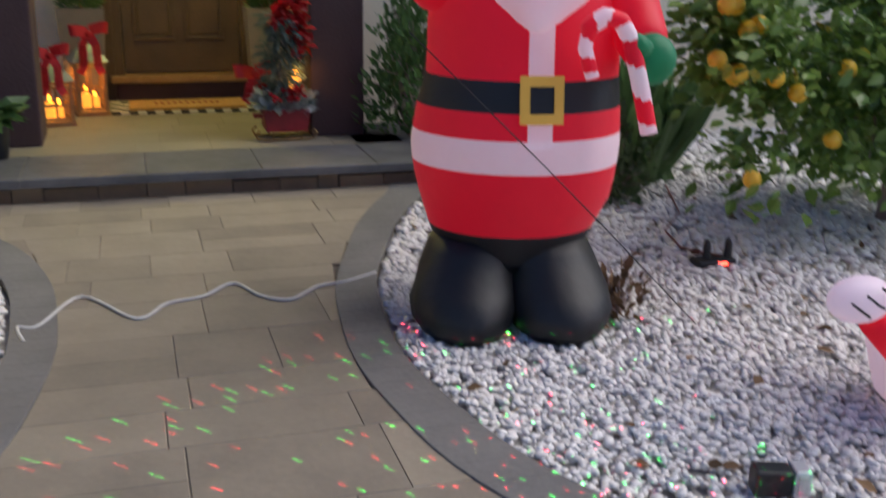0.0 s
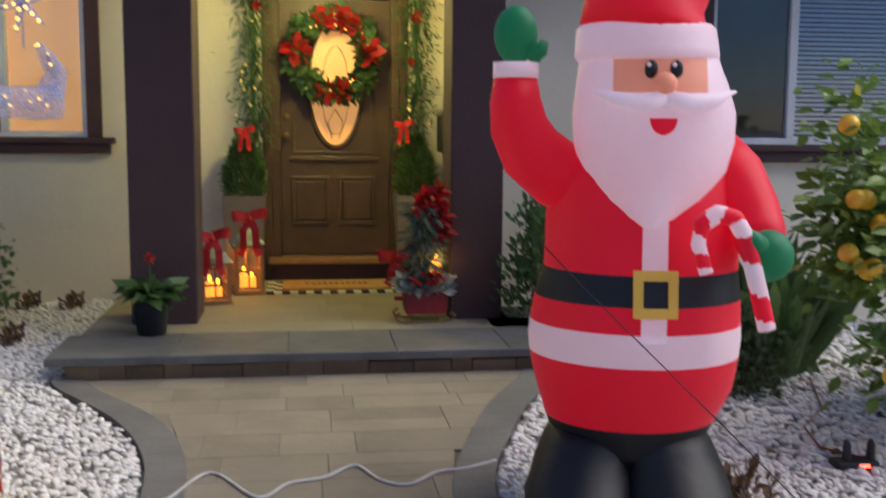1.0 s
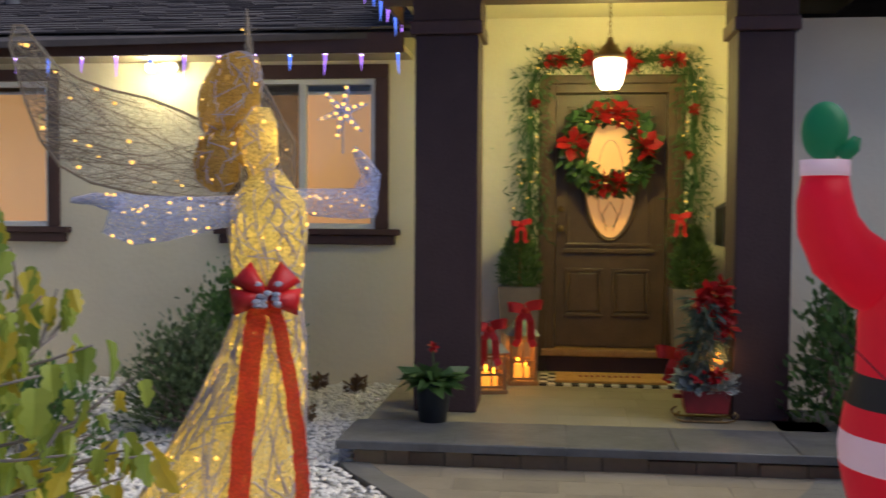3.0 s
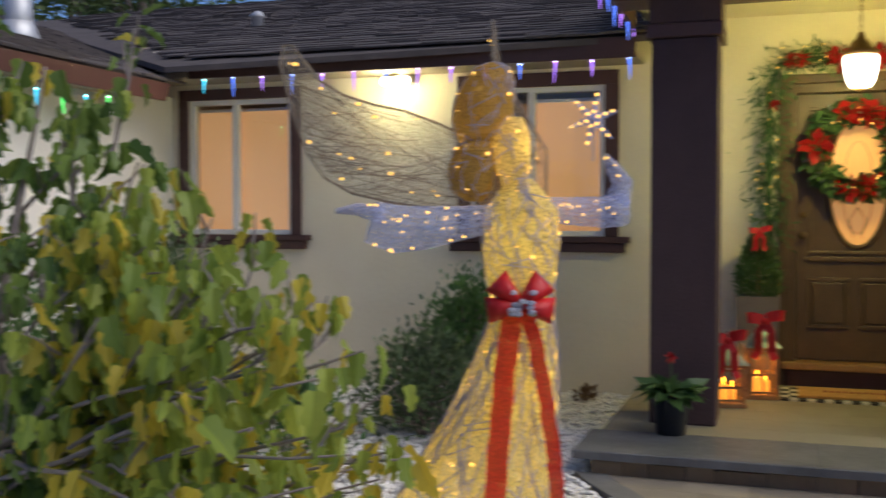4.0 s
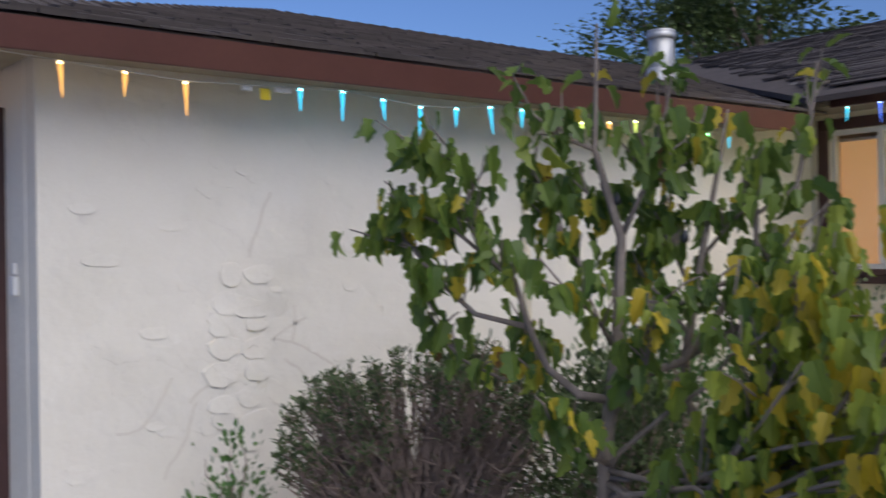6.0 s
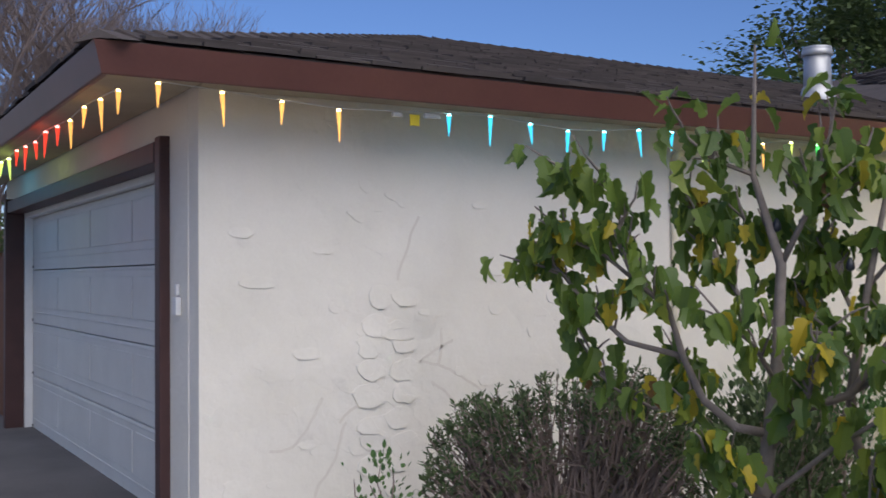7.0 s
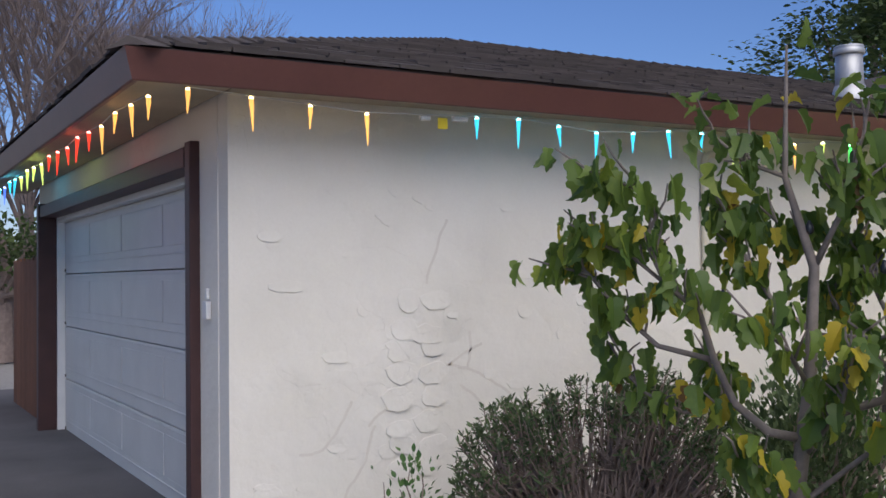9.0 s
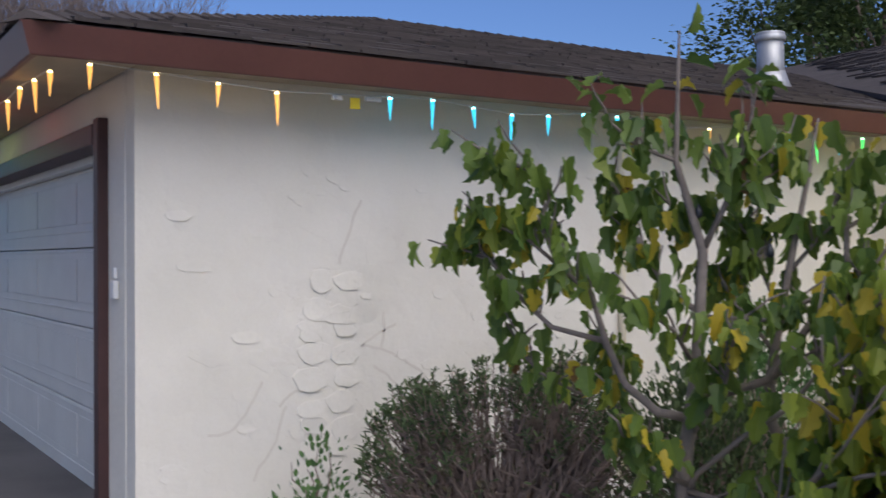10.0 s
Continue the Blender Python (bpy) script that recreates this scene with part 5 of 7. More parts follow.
# a second inflatable, mostly out of view
bm = bmesh.new()
lathe(bm, [(0.0, 0.14, 0.14, 0, 0), (0.06, 0.20, 0.2, 0, 0), (0.2, 0.24, 0.24, 0, 0), (0.33, 0.22, 0.22, 0.02, 0), (0.40, 0.17, 0.17, 0.03, 0)], 28, 1)
lathe(bm, [(0.38, 0.19, 0.19, 0.05, 0), (0.5, 0.22, 0.22, 0.08, 0), (0.66, 0.2, 0.2, 0.1, 0), (0.8, 0.1, 0.1, 0.12, 0)], 28, 0)
tube(bm, [(0.1, -0.1, 0.56), (-0.14, -0.16, 0.36), (-0.38, -0.19, 0.33), (-0.46, -0.19, 0.42)], [0.09, 0.07, 0.05, 0.05], 16, 0)
ball(bm, (-0.525, -0.19, 0.485), 0.078, 1, 3, (1.25, 0.8, 0.85))
for k in range(3):
    tube(bm, [(-0.59 + k * 0.04, -0.238 - 0.006 * k, 0.495 + k * 0.02), (-0.56 + k * 0.04, -0.252, 0.472 + k * 0.02), (-0.535 + k * 0.045, -0.25, 0.455 + k * 0.02)], 0.004, 5, 2)
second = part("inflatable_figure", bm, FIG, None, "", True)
second.matrix_basis = pose(2.36, 2.30, -0.015)
tagged(second, "small white and red inflatable figure on the gravel", "inflatable")


# ---- wire figure ----
M["gold_net"] = sheer("gold glitter net", (0.88, 0.72, 0.24), 0.60, 95, 0.55)
M["dark_net"] = sheer("bronze glitter net", (0.56, 0.34, 0.06), 0.74, 160, 0.5)
M["wing_net"] = sheer("thin gold wing net", (0.62, 0.54, 0.40), 0.03, 170, 0.4)
M["white_net"] = sheer("pale icy net", (0.50, 0.58, 0.90), 0.34, 140, 0.5)
M["wire"] = material("white coated wire", (0.38, 0.36, 0.42), 0.5, (0.28, 0.26, 0.30), 12, 0, 60)
M["wing_wire"] = material("bronze wing wire", (0.24, 0.18, 0.12), 0.5, (0.17, 0.125, 0.08), 12, 0, 60)
M["tiny_bulb"] = glow("warm fairy bulb", (1.0, 0.56, 0.11), 1.4)
WF = [M["gold_net"], M["dark_net"], M["wing_net"], M["white_net"], M["wire"], M["tiny_bulb"], M["wing_wire"]]
rng = random.Random(21)
bm = bmesh.new()
AX, AY = -1.04, 3.42


def net_skin(rows, mi, wires, bulbs, sides=28, wire_r=0.0031):
    """A net skin over rings (z, rx, ry, cx, cy), wound with wire and set with bulbs."""
    lathe(bm, rows, sides, mi, 0.03)
    zs = [r[0] for r in rows]

    def on(z, a, k=1.01):
        rx, ry, cx, cy = [float(np.interp(z, zs, [r[i] for r in rows])) for i in (1, 2, 3, 4)]
        return (cx + rx * k * math.cos(a), cy + ry * k * math.sin(a), z)
    lo, hi = zs[0], zs[-1]
    for _ in range(wires):
        a, z = rng.uniform(0, 6.283), rng.uniform(lo, hi)
        da, dz = rng.uniform(-0.9, 0.9), rng.uniform(-0.35, 0.35) * (hi - lo)
        n = 9
        tube(bm, [on(min(hi, max(lo, z + dz * i / n)), a + da * i / n, 1.012 + 0.01 * rng.random()) for i in range(n + 1)], wire_r, 4, 4)
    for _ in range(bulbs):
        z = lo + (hi - lo) * rng.random() ** 1.15
        ball(bm, on(z, rng.uniform(0, 6.283), rng.uniform(0.93, 1.02)), rng.choice((0.0035, 0.0045, 0.0075)), 5, 1)


net_skin([(0.0, 0.40, 0.36, AX - 0.27, AY), (0.2, 0.355, 0.33, AX - 0.22, AY), (0.42, 0.30, 0.28, AX - 0.17, AY), (0.62, 0.24, 0.23, AX - 0.11, AY), (0.82, 0.185, 0.18, AX - 0.05, AY), (1.0, 0.145, 0.14, AX - 0.01, AY), (1.15, 0.11, 0.11, AX + 0.01, AY)], 0, 270, 210)
net_skin([(1.15, 0.108, 0.108, AX + 0.01, AY), (1.25, 0.125, 0.12, AX + 0.0, AY), (1.38, 0.14, 0.125, AX, AY), (1.50, 0.13, 0.115, AX, AY), (1.56, 0.085, 0.08, AX, AY), (1.61, 0.045, 0.045, AX, AY)], 0, 110, 50)
net_skin([(1.57, 0.045, 0.045, AX - 0.02, AY), (1.62, 0.050, 0.05, AX - 0.025, AY), (1.66, 0.070, 0.06, AX - 0.035, AY), (1.72, 0.078, 0.07, AX - 0.045, AY), (1.78, 0.070, 0.065, AX - 0.04, AY), (1.83, 0.035, 0.04, AX - 0.03, AY)], 0, 26, 14)
net_skin([(1.53, 0.03, 0.04, AX - 0.17, AY - 0.02), (1.57, 0.075, 0.07, AX - 0.18, AY - 0.02), (1.64, 0.090, 0.08, AX - 0.175, AY - 0.02), (1.71, 0.080, 0.08, AX - 0.165, AY - 0.02), (1.755, 0.045, 0.05, AX - 0.15, AY - 0.02)], 1, 60, 8, wire_r=0.0022)
net_skin([(1.73, 0.06, 0.06, AX - 0.16, AY), (1.77, 0.100, 0.09, AX - 0.15, AY), (1.83, 0.110, 0.10, AX - 0.145, AY), (1.90, 0.108, 0.10, AX - 0.135, AY), (1.96, 0.092, 0.085, AX - 0.12, AY), (2.01, 0.07, 0.06, AX - 0.105, AY), (2.03, 0.02, 0.02, AX - 0.10, AY)], 1, 110, 12, wire_r=0.0022)


def wing(root, ahead, lift):
    """A flat net wing with a wire rim, from its root along a plan direction."""
    rim = [(0.0, 1.50), (0.0, 1.72), (0.11, 1.775), (0.22, 1.835), (0.33, 1.885), (0.45, 1.92), (0.56, 1.965), (0.65, 2.03), (0.70, 2.10), (0.74, 2.16), (0.775, 2.165), (0.79, 2.10),
           (0.765, 2.00), (0.735, 1.89), (0.69, 1.765), (0.625, 1.67), (0.525, 1.605), (0.385, 1.56), (0.255, 1.53), (0.10, 1.495)]
    n = len(rim)
    d = Vector((*ahead, 0)).normalized()
    nor = Vector((-d.y, d.x, 0))

    def at(s, z, o=0.0):
        p = Vector((*root, 0)) + d * s + nor * (o + 0.05 * math.sin(s * 3.2))
        return (p.x, p.y, z + lift * s)
    front = [bm.verts.new(at(s, z, 0.007)) for s, z in rim]
    back = [bm.verts.new(at(s, z, -0.007)) for s, z in rim]
    c1, c2 = bm.verts.new(at(0.42, 1.75, 0.022)), bm.verts.new(at(0.42, 1.75, -0.022))
    for i in range(n):
        j = (i + 1) % n
        bm.faces.new((front[i], front[j], c1)).material_index = 2
        bm.faces.new((back[j], back[i], c2)).material_index = 2
    tube(bm, [at(*rim[i % n]) for i in range(n + 1)], 0.005, 5, 6)

    def inside(s, z):
        hit = False
        for i in range(n):
            (s0, z0), (s1, z1) = rim[i], rim[(i + 1) % n]
            if (z0 > z) != (z1 > z) and s < (s1 - s0) * (z - z0) / (z1 - z0) + s0:
                hit = not hit
        return hit
    for _ in range(230):
        s, z, a = rng.uniform(0, 0.80), rng.uniform(1.48, 2.2), rng.choice((0.25, -0.5, 0.1, 0.7)) + rng.uniform(-0.25, 0.25)
        run = []
        for i in range(14):
            q = (s + math.cos(a) * i * 0.035, z + math.sin(a) * i * 0.035 + 0.004 * i * i * 0.1)
            if not inside(*q):
                break
            run.append(at(*q, rng.uniform(-0.02, 0.02)))
        if len(run) > 2:
            tube(bm, run, 0.0016, 3, 6)
    got = 0
    while got < 20:
        s, z = rng.uniform(0, 0.85), rng.uniform(1.5, 2.2)
        if inside(s, z):
            ball(bm, at(s, z, rng.uniform(-0.03, 0.03)), rng.choice((0.005, 0.008)), 5, 1)
            got += 1


wing((AX - 0.10, AY + 0.04), (-0.95, -0.31), -0.09)
wing((AX + 0.07, AY + 0.10), (-0.47, 0.88), 0.22)


def sleeve(path, radii, bulbs):
    tube(bm, path, radii, 16, 3)
    pts = [Vector(p) for p in path]
    for _ in range(bulbs):
        k = rng.randrange(len(pts) - 1)
        t = rng.random()
        c = pts[k].lerp(pts[k + 1], t)
        r = radii[k] + (radii[k + 1] - radii[k]) * t
        a = rng.uniform(0, 6.283)
        ball(bm, c + Vector((math.cos(a) * r * 0.6, -abs(math.sin(a)) * r, math.sin(a) * r * 0.9)), 0.0058, 5, 1)
    for _ in range(26):
        k = rng.randrange(len(pts) - 1)
        a0, run = rng.uniform(0, 6.283), []
        for i in range(6):
            c = pts[k].lerp(pts[k + 1], i / 5)
            r = radii[k] + (radii[k + 1] - radii[k]) * i / 5
            run.append(c + Vector((0.2 * r * math.cos(a0), r * math.cos(a0 + i * 0.4), r * math.sin(a0 + i * 0.4))))
        tube(bm, run, 0.0018, 3, 4)


sleeve([(AX - 0.08, AY - 0.04, 1.47), (AX - 0.20, AY - 0.11, 1.45), (AX - 0.31, AY - 0.17, 1.435), (AX - 0.40, AY - 0.21, 1.43), (AX - 0.48, AY - 0.25, 1.455)], [0.05, 0.062, 0.078, 0.086, 0.075], 24)
sleeve([(AX - 0.44, AY - 0.23, 1.475), (AX - 0.52, AY - 0.27, 1.50), (AX - 0.59, AY - 0.30, 1.495)], [0.03, 0.022, 0.008], 0)
sleeve([(AX + 0.08, AY + 0.06, 1.50), (AX + 0.17, AY + 0.12, 1.495), (AX + 0.26, AY + 0.19, 1.49), (AX + 0.33, AY + 0.24, 1.50)], [0.045, 0.052, 0.058, 0.062], 16)
sleeve([(AX + 0.31, AY + 0.23, 1.53), (AX + 0.325, AY + 0.26, 1.60), (AX + 0.285, AY + 0.28, 1.66), (AX + 0.255, AY + 0.29, 1.70)], [0.05, 0.038, 0.026, 0.012], 4)
# the star in its hand
sc = Vector((AX + 0.205, AY + 0.31, 1.845))
for i in range(6):
    a = i * math.pi / 3 + 0.3
    tube(bm, [sc, sc + Vector((0.095 * math.cos(a), 0.03 * math.cos(a), 0.11 * math.sin(a)))], [0.022, 0.004], 6, 3)
    for q in (0.25, 0.55, 0.85):
        ball(bm, sc + Vector((0.095 * q * math.cos(a), -0.02, 0.11 * q * math.sin(a))), 0.0075, 5, 1)
tube(bm, [sc, sc - Vector((0, 0, 0.16))], 0.004, 5, 4)
angel = part("wire_figure", bm, WF)
tagged(angel, "lit gold wire garden figure with net wings", "light figure")
point_lamp("figure_bulbs", (AX - 0.12, AY, 1.80), 0.07, (1.0, 0.66, 0.18), 0.05)
point_lamp("figure_bulbs", (AX - 0.18, AY, 0.35), 1.25, (1.0, 0.80, 0.30), 0.1)
point_lamp("figure_bulbs", (AX - 0.03, AY, 0.85), 0.65, (1.0, 0.80, 0.30), 0.06)
point_lamp("figure_bulbs", (AX, AY, 1.38), 0.42, (1.0, 0.80, 0.30), 0.05)
point_lamp("figure_bulbs", (AX + 0.01, AY, 1.73), 0.16, (1.0, 0.66, 0.2), 0.03)

sash = empty("ribbon_bow", (AX + 0.03, AY - 0.125, 1.17), "large red velvet bow with long tails and silver berries", "bow", "ribbon bows", rz=14)
for sx in (-1, 1):
    for tip, wide in (((0.085, 0.085), 0.10), ((0.115, -0.02), 0.095)):
        bm = bmesh.new()
        e = Vector((sx * tip[0], 0, tip[1]))
        across = Vector((-e.z, 0, e.x)).normalized()
        rows_ = []
        for k in range(7):
            t = k / 6
            half = 0.5 * (0.028 + (wide - 0.028) * t ** 0.8)
            swell = 0.045 * math.sin(math.pi * min(1, t * 0.95 + 0.05)) + 0.012
            rows_.append([bm.verts.new(e * t + across * q * half * 2 + Vector((0, -0.02 - swell * f - 0.012 * math.cos(q * 9), 0))) for q, f in ((-0.5, 0.5), (-0.18, 1.0), (0.18, 0.8), (0.5, 0.45), (0.18, 0.05), (-0.18, 0.05))])
        for a, b in zip(rows_, rows_[1:]):
            for k in range(6):
                bm.faces.new((a[k], a[(k + 1) % 6], b[(k + 1) % 6], b[k]))
        bm.faces.new(rows_[-1])
        bmesh.ops.recalc_face_normals(bm, faces=bm.faces[:])
        part("loop", bm, M["red_cloth"], sash, smooth=True)
for pth, w in (([(-0.02, -0.02, -0.02), (-0.04, -0.035, -0.12), (-0.065, -0.075, -0.38), (-0.085, -0.13, -0.65), (-0.10, -0.185, -0.88), (-0.10, -0.21, -1.0)], 0.072),
               ([(0.02, -0.02, -0.02), (0.05, -0.03, -0.12), (0.085, -0.05, -0.30), (0.115, -0.08, -0.50), (0.125, -0.11, -0.62), (0.13, -0.14, -0.80), (0.135, -0.16, -0.95)], 0.05)):
    bm = bmesh.new()
    fine = []
    for a, b in zip(pth, pth[1:]):
        for i in range(5):
            fine.append(Vector(a).lerp(Vector(b), i / 5) + Vector((0.003 * math.sin(i * 2.1), 0.004 * math.sin(i * 1.7 + a[2] * 30), 0)))
    ribbon(bm, fine, w, (1, -0.12, 0.1), 0.003)
    part("tail", bm, M["ribbon_sheer"], sash)
M["silver"] = material("silver frosted berry", (0.50, 0.52, 0.58), 0.35, (0.38, 0.4, 0.46), 20, 0.2, 80, metal=0.4)
for i in range(14):
    bm = bmesh.new()
    ball(bm, (rng.uniform(-0.045, 0.045), -0.07 + rng.uniform(-0.015, 0.01), rng.uniform(-0.03, 0.05)), 0.014, 0, 1, (1.2, 0.8, 0.8))
    part("silver_berry", bm, M["silver"], sash)


# ---- plants ----
M["bark"] = material("grey fig bark", (0.27, 0.23, 0.21), 0.85, (0.17, 0.145, 0.13), 14, 0.5, 60)
M["fig_leaf"] = leaf_material("fig leaf", (0.22, 0.315, 0.062), (0.062, 0.13, 0.03), 0.42, 0.42)
# paler, yellower leaves, mostly for the low side of the crown
M["fig_pale"] = leaf_material("pale yellow-green fig leaf", (0.46, 0.53, 0.09), (0.17, 0.27, 0.052), 0.42, 0.55)
M["fig_yellow"] = leaf_material("yellowed fig leaf", (0.70, 0.54, 0.05), (0.48, 0.42, 0.06), 0.5, 0.5)
M["fig_brown"] = leaf_material("withered fig leaf", (0.24, 0.13, 0.04), (0.14, 0.08, 0.03), 0.7, 0.2)
M["bush_leaf"] = leaf_material("small dark leaves", (0.155, 0.215, 0.09), (0.058, 0.095, 0.042), 0.6)
M["bush_dry"] = leaf_material("dry brownish leaves", (0.19, 0.165, 0.10), (0.095, 0.075, 0.05), 0.7)
M["bush_fresh"] = leaf_material("fresh green leaves", (0.13, 0.25, 0.07), (0.05, 0.12, 0.035), 0.5)
M["twig"] = material("brown twigs", (0.33, 0.255, 0.225), 0.9, (0.20, 0.15, 0.13), 12, 0.3, 60)
M["orange_leaf"] = leaf_material("glossy citrus leaf", (0.27, 0.41, 0.09), (0.085, 0.17, 0.036), 0.30, 0.3)
M["orange_fruit"] = material("ripe citrus peel", (0.92, 0.52, 0.03), 0.35, (0.85, 0.55, 0.05), 7, 0.25, 150)
M["strap"] = leaf_material("strap leaves", (0.16, 0.27, 0.09), (0.065, 0.135, 0.05), 0.5)
M["rose"] = leaf_material("pink petals", (0.80, 0.30, 0.34), (0.62, 0.18, 0.22), 0.5)
M["dry"] = leaf_material("dry brown leaves", (0.22, 0.13, 0.06), (0.11, 0.065, 0.035), 0.85, 0.1)


def bent(a, b, sag, n, rng, wob):
    """A crooked limb from a to b."""
    a, b = Vector(a), Vector(b)
    out = []
    for i in range(n + 1):
        t = i / n
        p = a.lerp(b, t)
        p.z += sag * math.sin(math.pi * t)
        if 0 < i < n:
            p += Vector((rng.gauss(0, wob), rng.gauss(0, wob), rng.gauss(0, wob * 0.6)))
        out.append(p)
    return out


def fig_tree():
    rng = random.Random(77)
    tree = empty("fig_tree", (-3.10, 2.70, -0.03), "young fig tree with lobed green and yellowing leaves", "tree")
    B = Vector((-3.10, 2.70, -0.03))
    ca, sa = math.cos(radians(41.85)), math.sin(radians(41.85))

    def spot(u, z, w=0.0):
        """u across the crown as seen from the walk, w away from it."""
        return Vector((u * ca - w * sa, u * sa + w * ca, z))
    stems = [[spot(*q) for q in ((-0.05, 0.0), (-0.03, 0.79), (0.017, 1.144), (0.042, 1.587), (-0.054, 1.928), (-0.045, 2.2), (-0.038, 2.42))],
             [spot(*q) for q in ((0.44, 0.0, 0.05), (0.41, 0.70, 0.05), (0.287, 0.935, 0.06), (0.28, 1.107, 0.08), (0.35, 1.5, 0.12), (0.42, 1.85, 0.12), (0.46, 2.08, 0.1))]]
    rad = [[0.040, 0.030, 0.025, 0.019, 0.012, 0.008, 0.004], [0.028, 0.023, 0.021, 0.018, 0.014, 0.009, 0.004]]
    nodes = []
    for p, r in zip(stems, rad):
        bm = bmesh.new()
        tube(bm, p, r, 10)
        part("trunk", bm, M["bark"], tree, smooth=True)
        nodes += [(p[-2].lerp(p[-1], k / 2), 0.0) for k in range(3)] + [(p[-3].lerp(p[-2], k / 3), 0.2) for k in range(3)]

    def limb_of(line, r0, r1, twigs, reach=0.13):
        """A crooked limb with side twigs; its outer part bears leaves."""
        n = len(line)
        bm = bmesh.new()
        tube(bm, line, [r0 + (r1 - r0) * i / (n - 1) for i in range(n)], 8)
        limb = part("branch", bm, M["bark"], tree, smooth=True)
        for j in range(int(twigs * 1.35)):
            k = rng.uniform(0.28, 0.98) * (n - 1)
            q = line[int(k)].lerp(line[min(n - 1, int(k) + 1)], k % 1)
            d = (line[min(n - 1, int(k) + 1)] - line[int(k)]).normalized()
            t = q + d * rng.uniform(0.3, 0.9) * reach + Vector((rng.gauss(0, 0.5), rng.gauss(0, 0.5), rng.uniform(-0.1, 1.0))) * reach
            tw = bent(q, t, 0.0, 3, rng, 0.006)
            bm = bmesh.new()
            tube(bm, tw, [0.006, 0.0055, 0.0045, 0.003], 5)
            part("twig", bm, M["bark"], limb)
            nodes.extend((x, 0.3) for x in tw[2:])
        nodes.extend((line[i], 0.2) for i in range(int(n * 0.55), n))

    # long limbs on the side of the garage corner, with clear air between them
    for pts, w0, w1, r0, tw in (
            (((-0.019, 0.958), (-0.128, 0.979), (-0.248, 1.082), (-0.316, 1.242), (-0.366, 1.424), (-0.491, 1.535), (-0.545, 1.665), (-0.534, 1.83)), 0.0, -0.12, 0.019, 8),
            (((-0.316, 1.242), (-0.531, 1.293), (-0.678, 1.422), (-0.80, 1.57), (-0.87, 1.63)), -0.03, 0.05, 0.012, 10),
            (((-0.491, 1.535), (-0.62, 1.64), (-0.80, 1.71)), -0.08, -0.02, 0.009, 8),
            (((-0.535, 1.82), (-0.60, 1.90), (-0.74, 1.955)), -0.12, -0.1, 0.007, 5),
            (((-0.064, 0.797), (-0.198, 0.904), (-0.301, 1.062), (-0.33, 1.22)), 0.03, 0.15, 0.021, 6),
            (((-0.301, 1.062), (-0.45, 1.02), (-0.626, 1.10), (-0.76, 1.29)), 0.1, 0.2, 0.009, 5),
            (((0.046, 1.339), (-0.10, 1.45), (-0.188, 1.606), (-0.29, 1.80), (-0.32, 1.88)), 0.0, 0.12, 0.013, 9),
            (((-0.054, 1.928), (-0.199, 1.988), (-0.315, 2.10)), 0.0, -0.05, 0.009, 4),
            (((0.042, 1.587), (0.136, 1.78), (0.17, 1.90), (0.223, 2.08)), 0.0, -0.05, 0.013, 9),
            (((0.136, 1.78), (0.25, 1.84), (0.33, 1.96)), -0.02, 0.1, 0.009, 6)):
        k = [w0 + (w1 - w0) * i / (len(pts) - 1) for i in range(len(pts))]
        limb_of([spot(u, z, w) for (u, z), w in zip(pts, k)], r0, 0.005, tw)
    for pts, w0, w1, r0, tw in (
            (((0.015, 1.021), (0.269, 1.107), (0.441, 1.344), (0.545, 1.407), (0.549, 1.664), (0.70, 1.765), (0.76, 2.04), (0.783, 2.24)), 0.0, 0.05, 0.018, 9),
            (((0.046, 1.339), (0.257, 1.334), (0.42, 1.42)), 0.0, -0.15, 0.010, 5),
            (((0.28, 1.107), (0.5, 1.25), (0.62, 1.5), (0.7, 1.62)), 0.08, 0.0, 0.013, 8),
            (((0.042, 1.587), (0.0, 1.68), (-0.10, 1.78)), 0.0, 0.25, 0.009, 8),
            (((0.32, 1.35), (0.24, 1.55), (0.20, 1.70)), 0.1, 0.3, 0.010, 9),
            (((0.35, 1.5), (0.50, 1.68), (0.55, 1.86)), 0.12, 0.2, 0.009, 9),
            (((0.30, 1.2), (0.16, 1.38), (0.10, 1.50)), 0.1, 0.35, 0.010, 9),
            (((0.441, 1.344), (0.62, 1.32), (0.80, 1.45)), 0.02, -0.1, 0.010, 8),
            (((0.017, 1.144), (-0.06, 1.3), (-0.15, 1.38)), 0.0, -0.3, 0.010, 6),
            (((0.0, 0.9), (0.12, 1.1), (0.16, 1.32)), 0.0, -0.35, 0.012, 7),
            (((0.0, 0.7), (-0.12, 0.78), (-0.22, 0.92)), 0.0, -0.3, 0.012, 6)):
        k = [w0 + (w1 - w0) * i / (len(pts) - 1) for i in range(len(pts))]
        limb_of([spot(u, z, w) for (u, z), w in zip(pts, k)], r0, 0.005, tw)
    # the spreading low side towards the porch
    for i in range(62):
        reach, turn = rng.uniform(0.55, 1.85), rng.uniform(-0.25, 0.42)
        e = Vector((reach * math.cos(turn), reach * math.sin(turn), min(1.5, 0.36 + rng.random() * (1.95 - 0.60 * reach))))
        st = stems[1] if i % 4 else stems[0]
        start = st[0].lerp(st[1], rng.uniform(0.25, 0.95))
        limb_of(bent(start, e, rng.uniform(-0.16, 0.12), 7, rng, 0.035), 0.012, 0.004, 4, 0.16)
    shapes = {}
    base, faces = leaf_shape("fig")
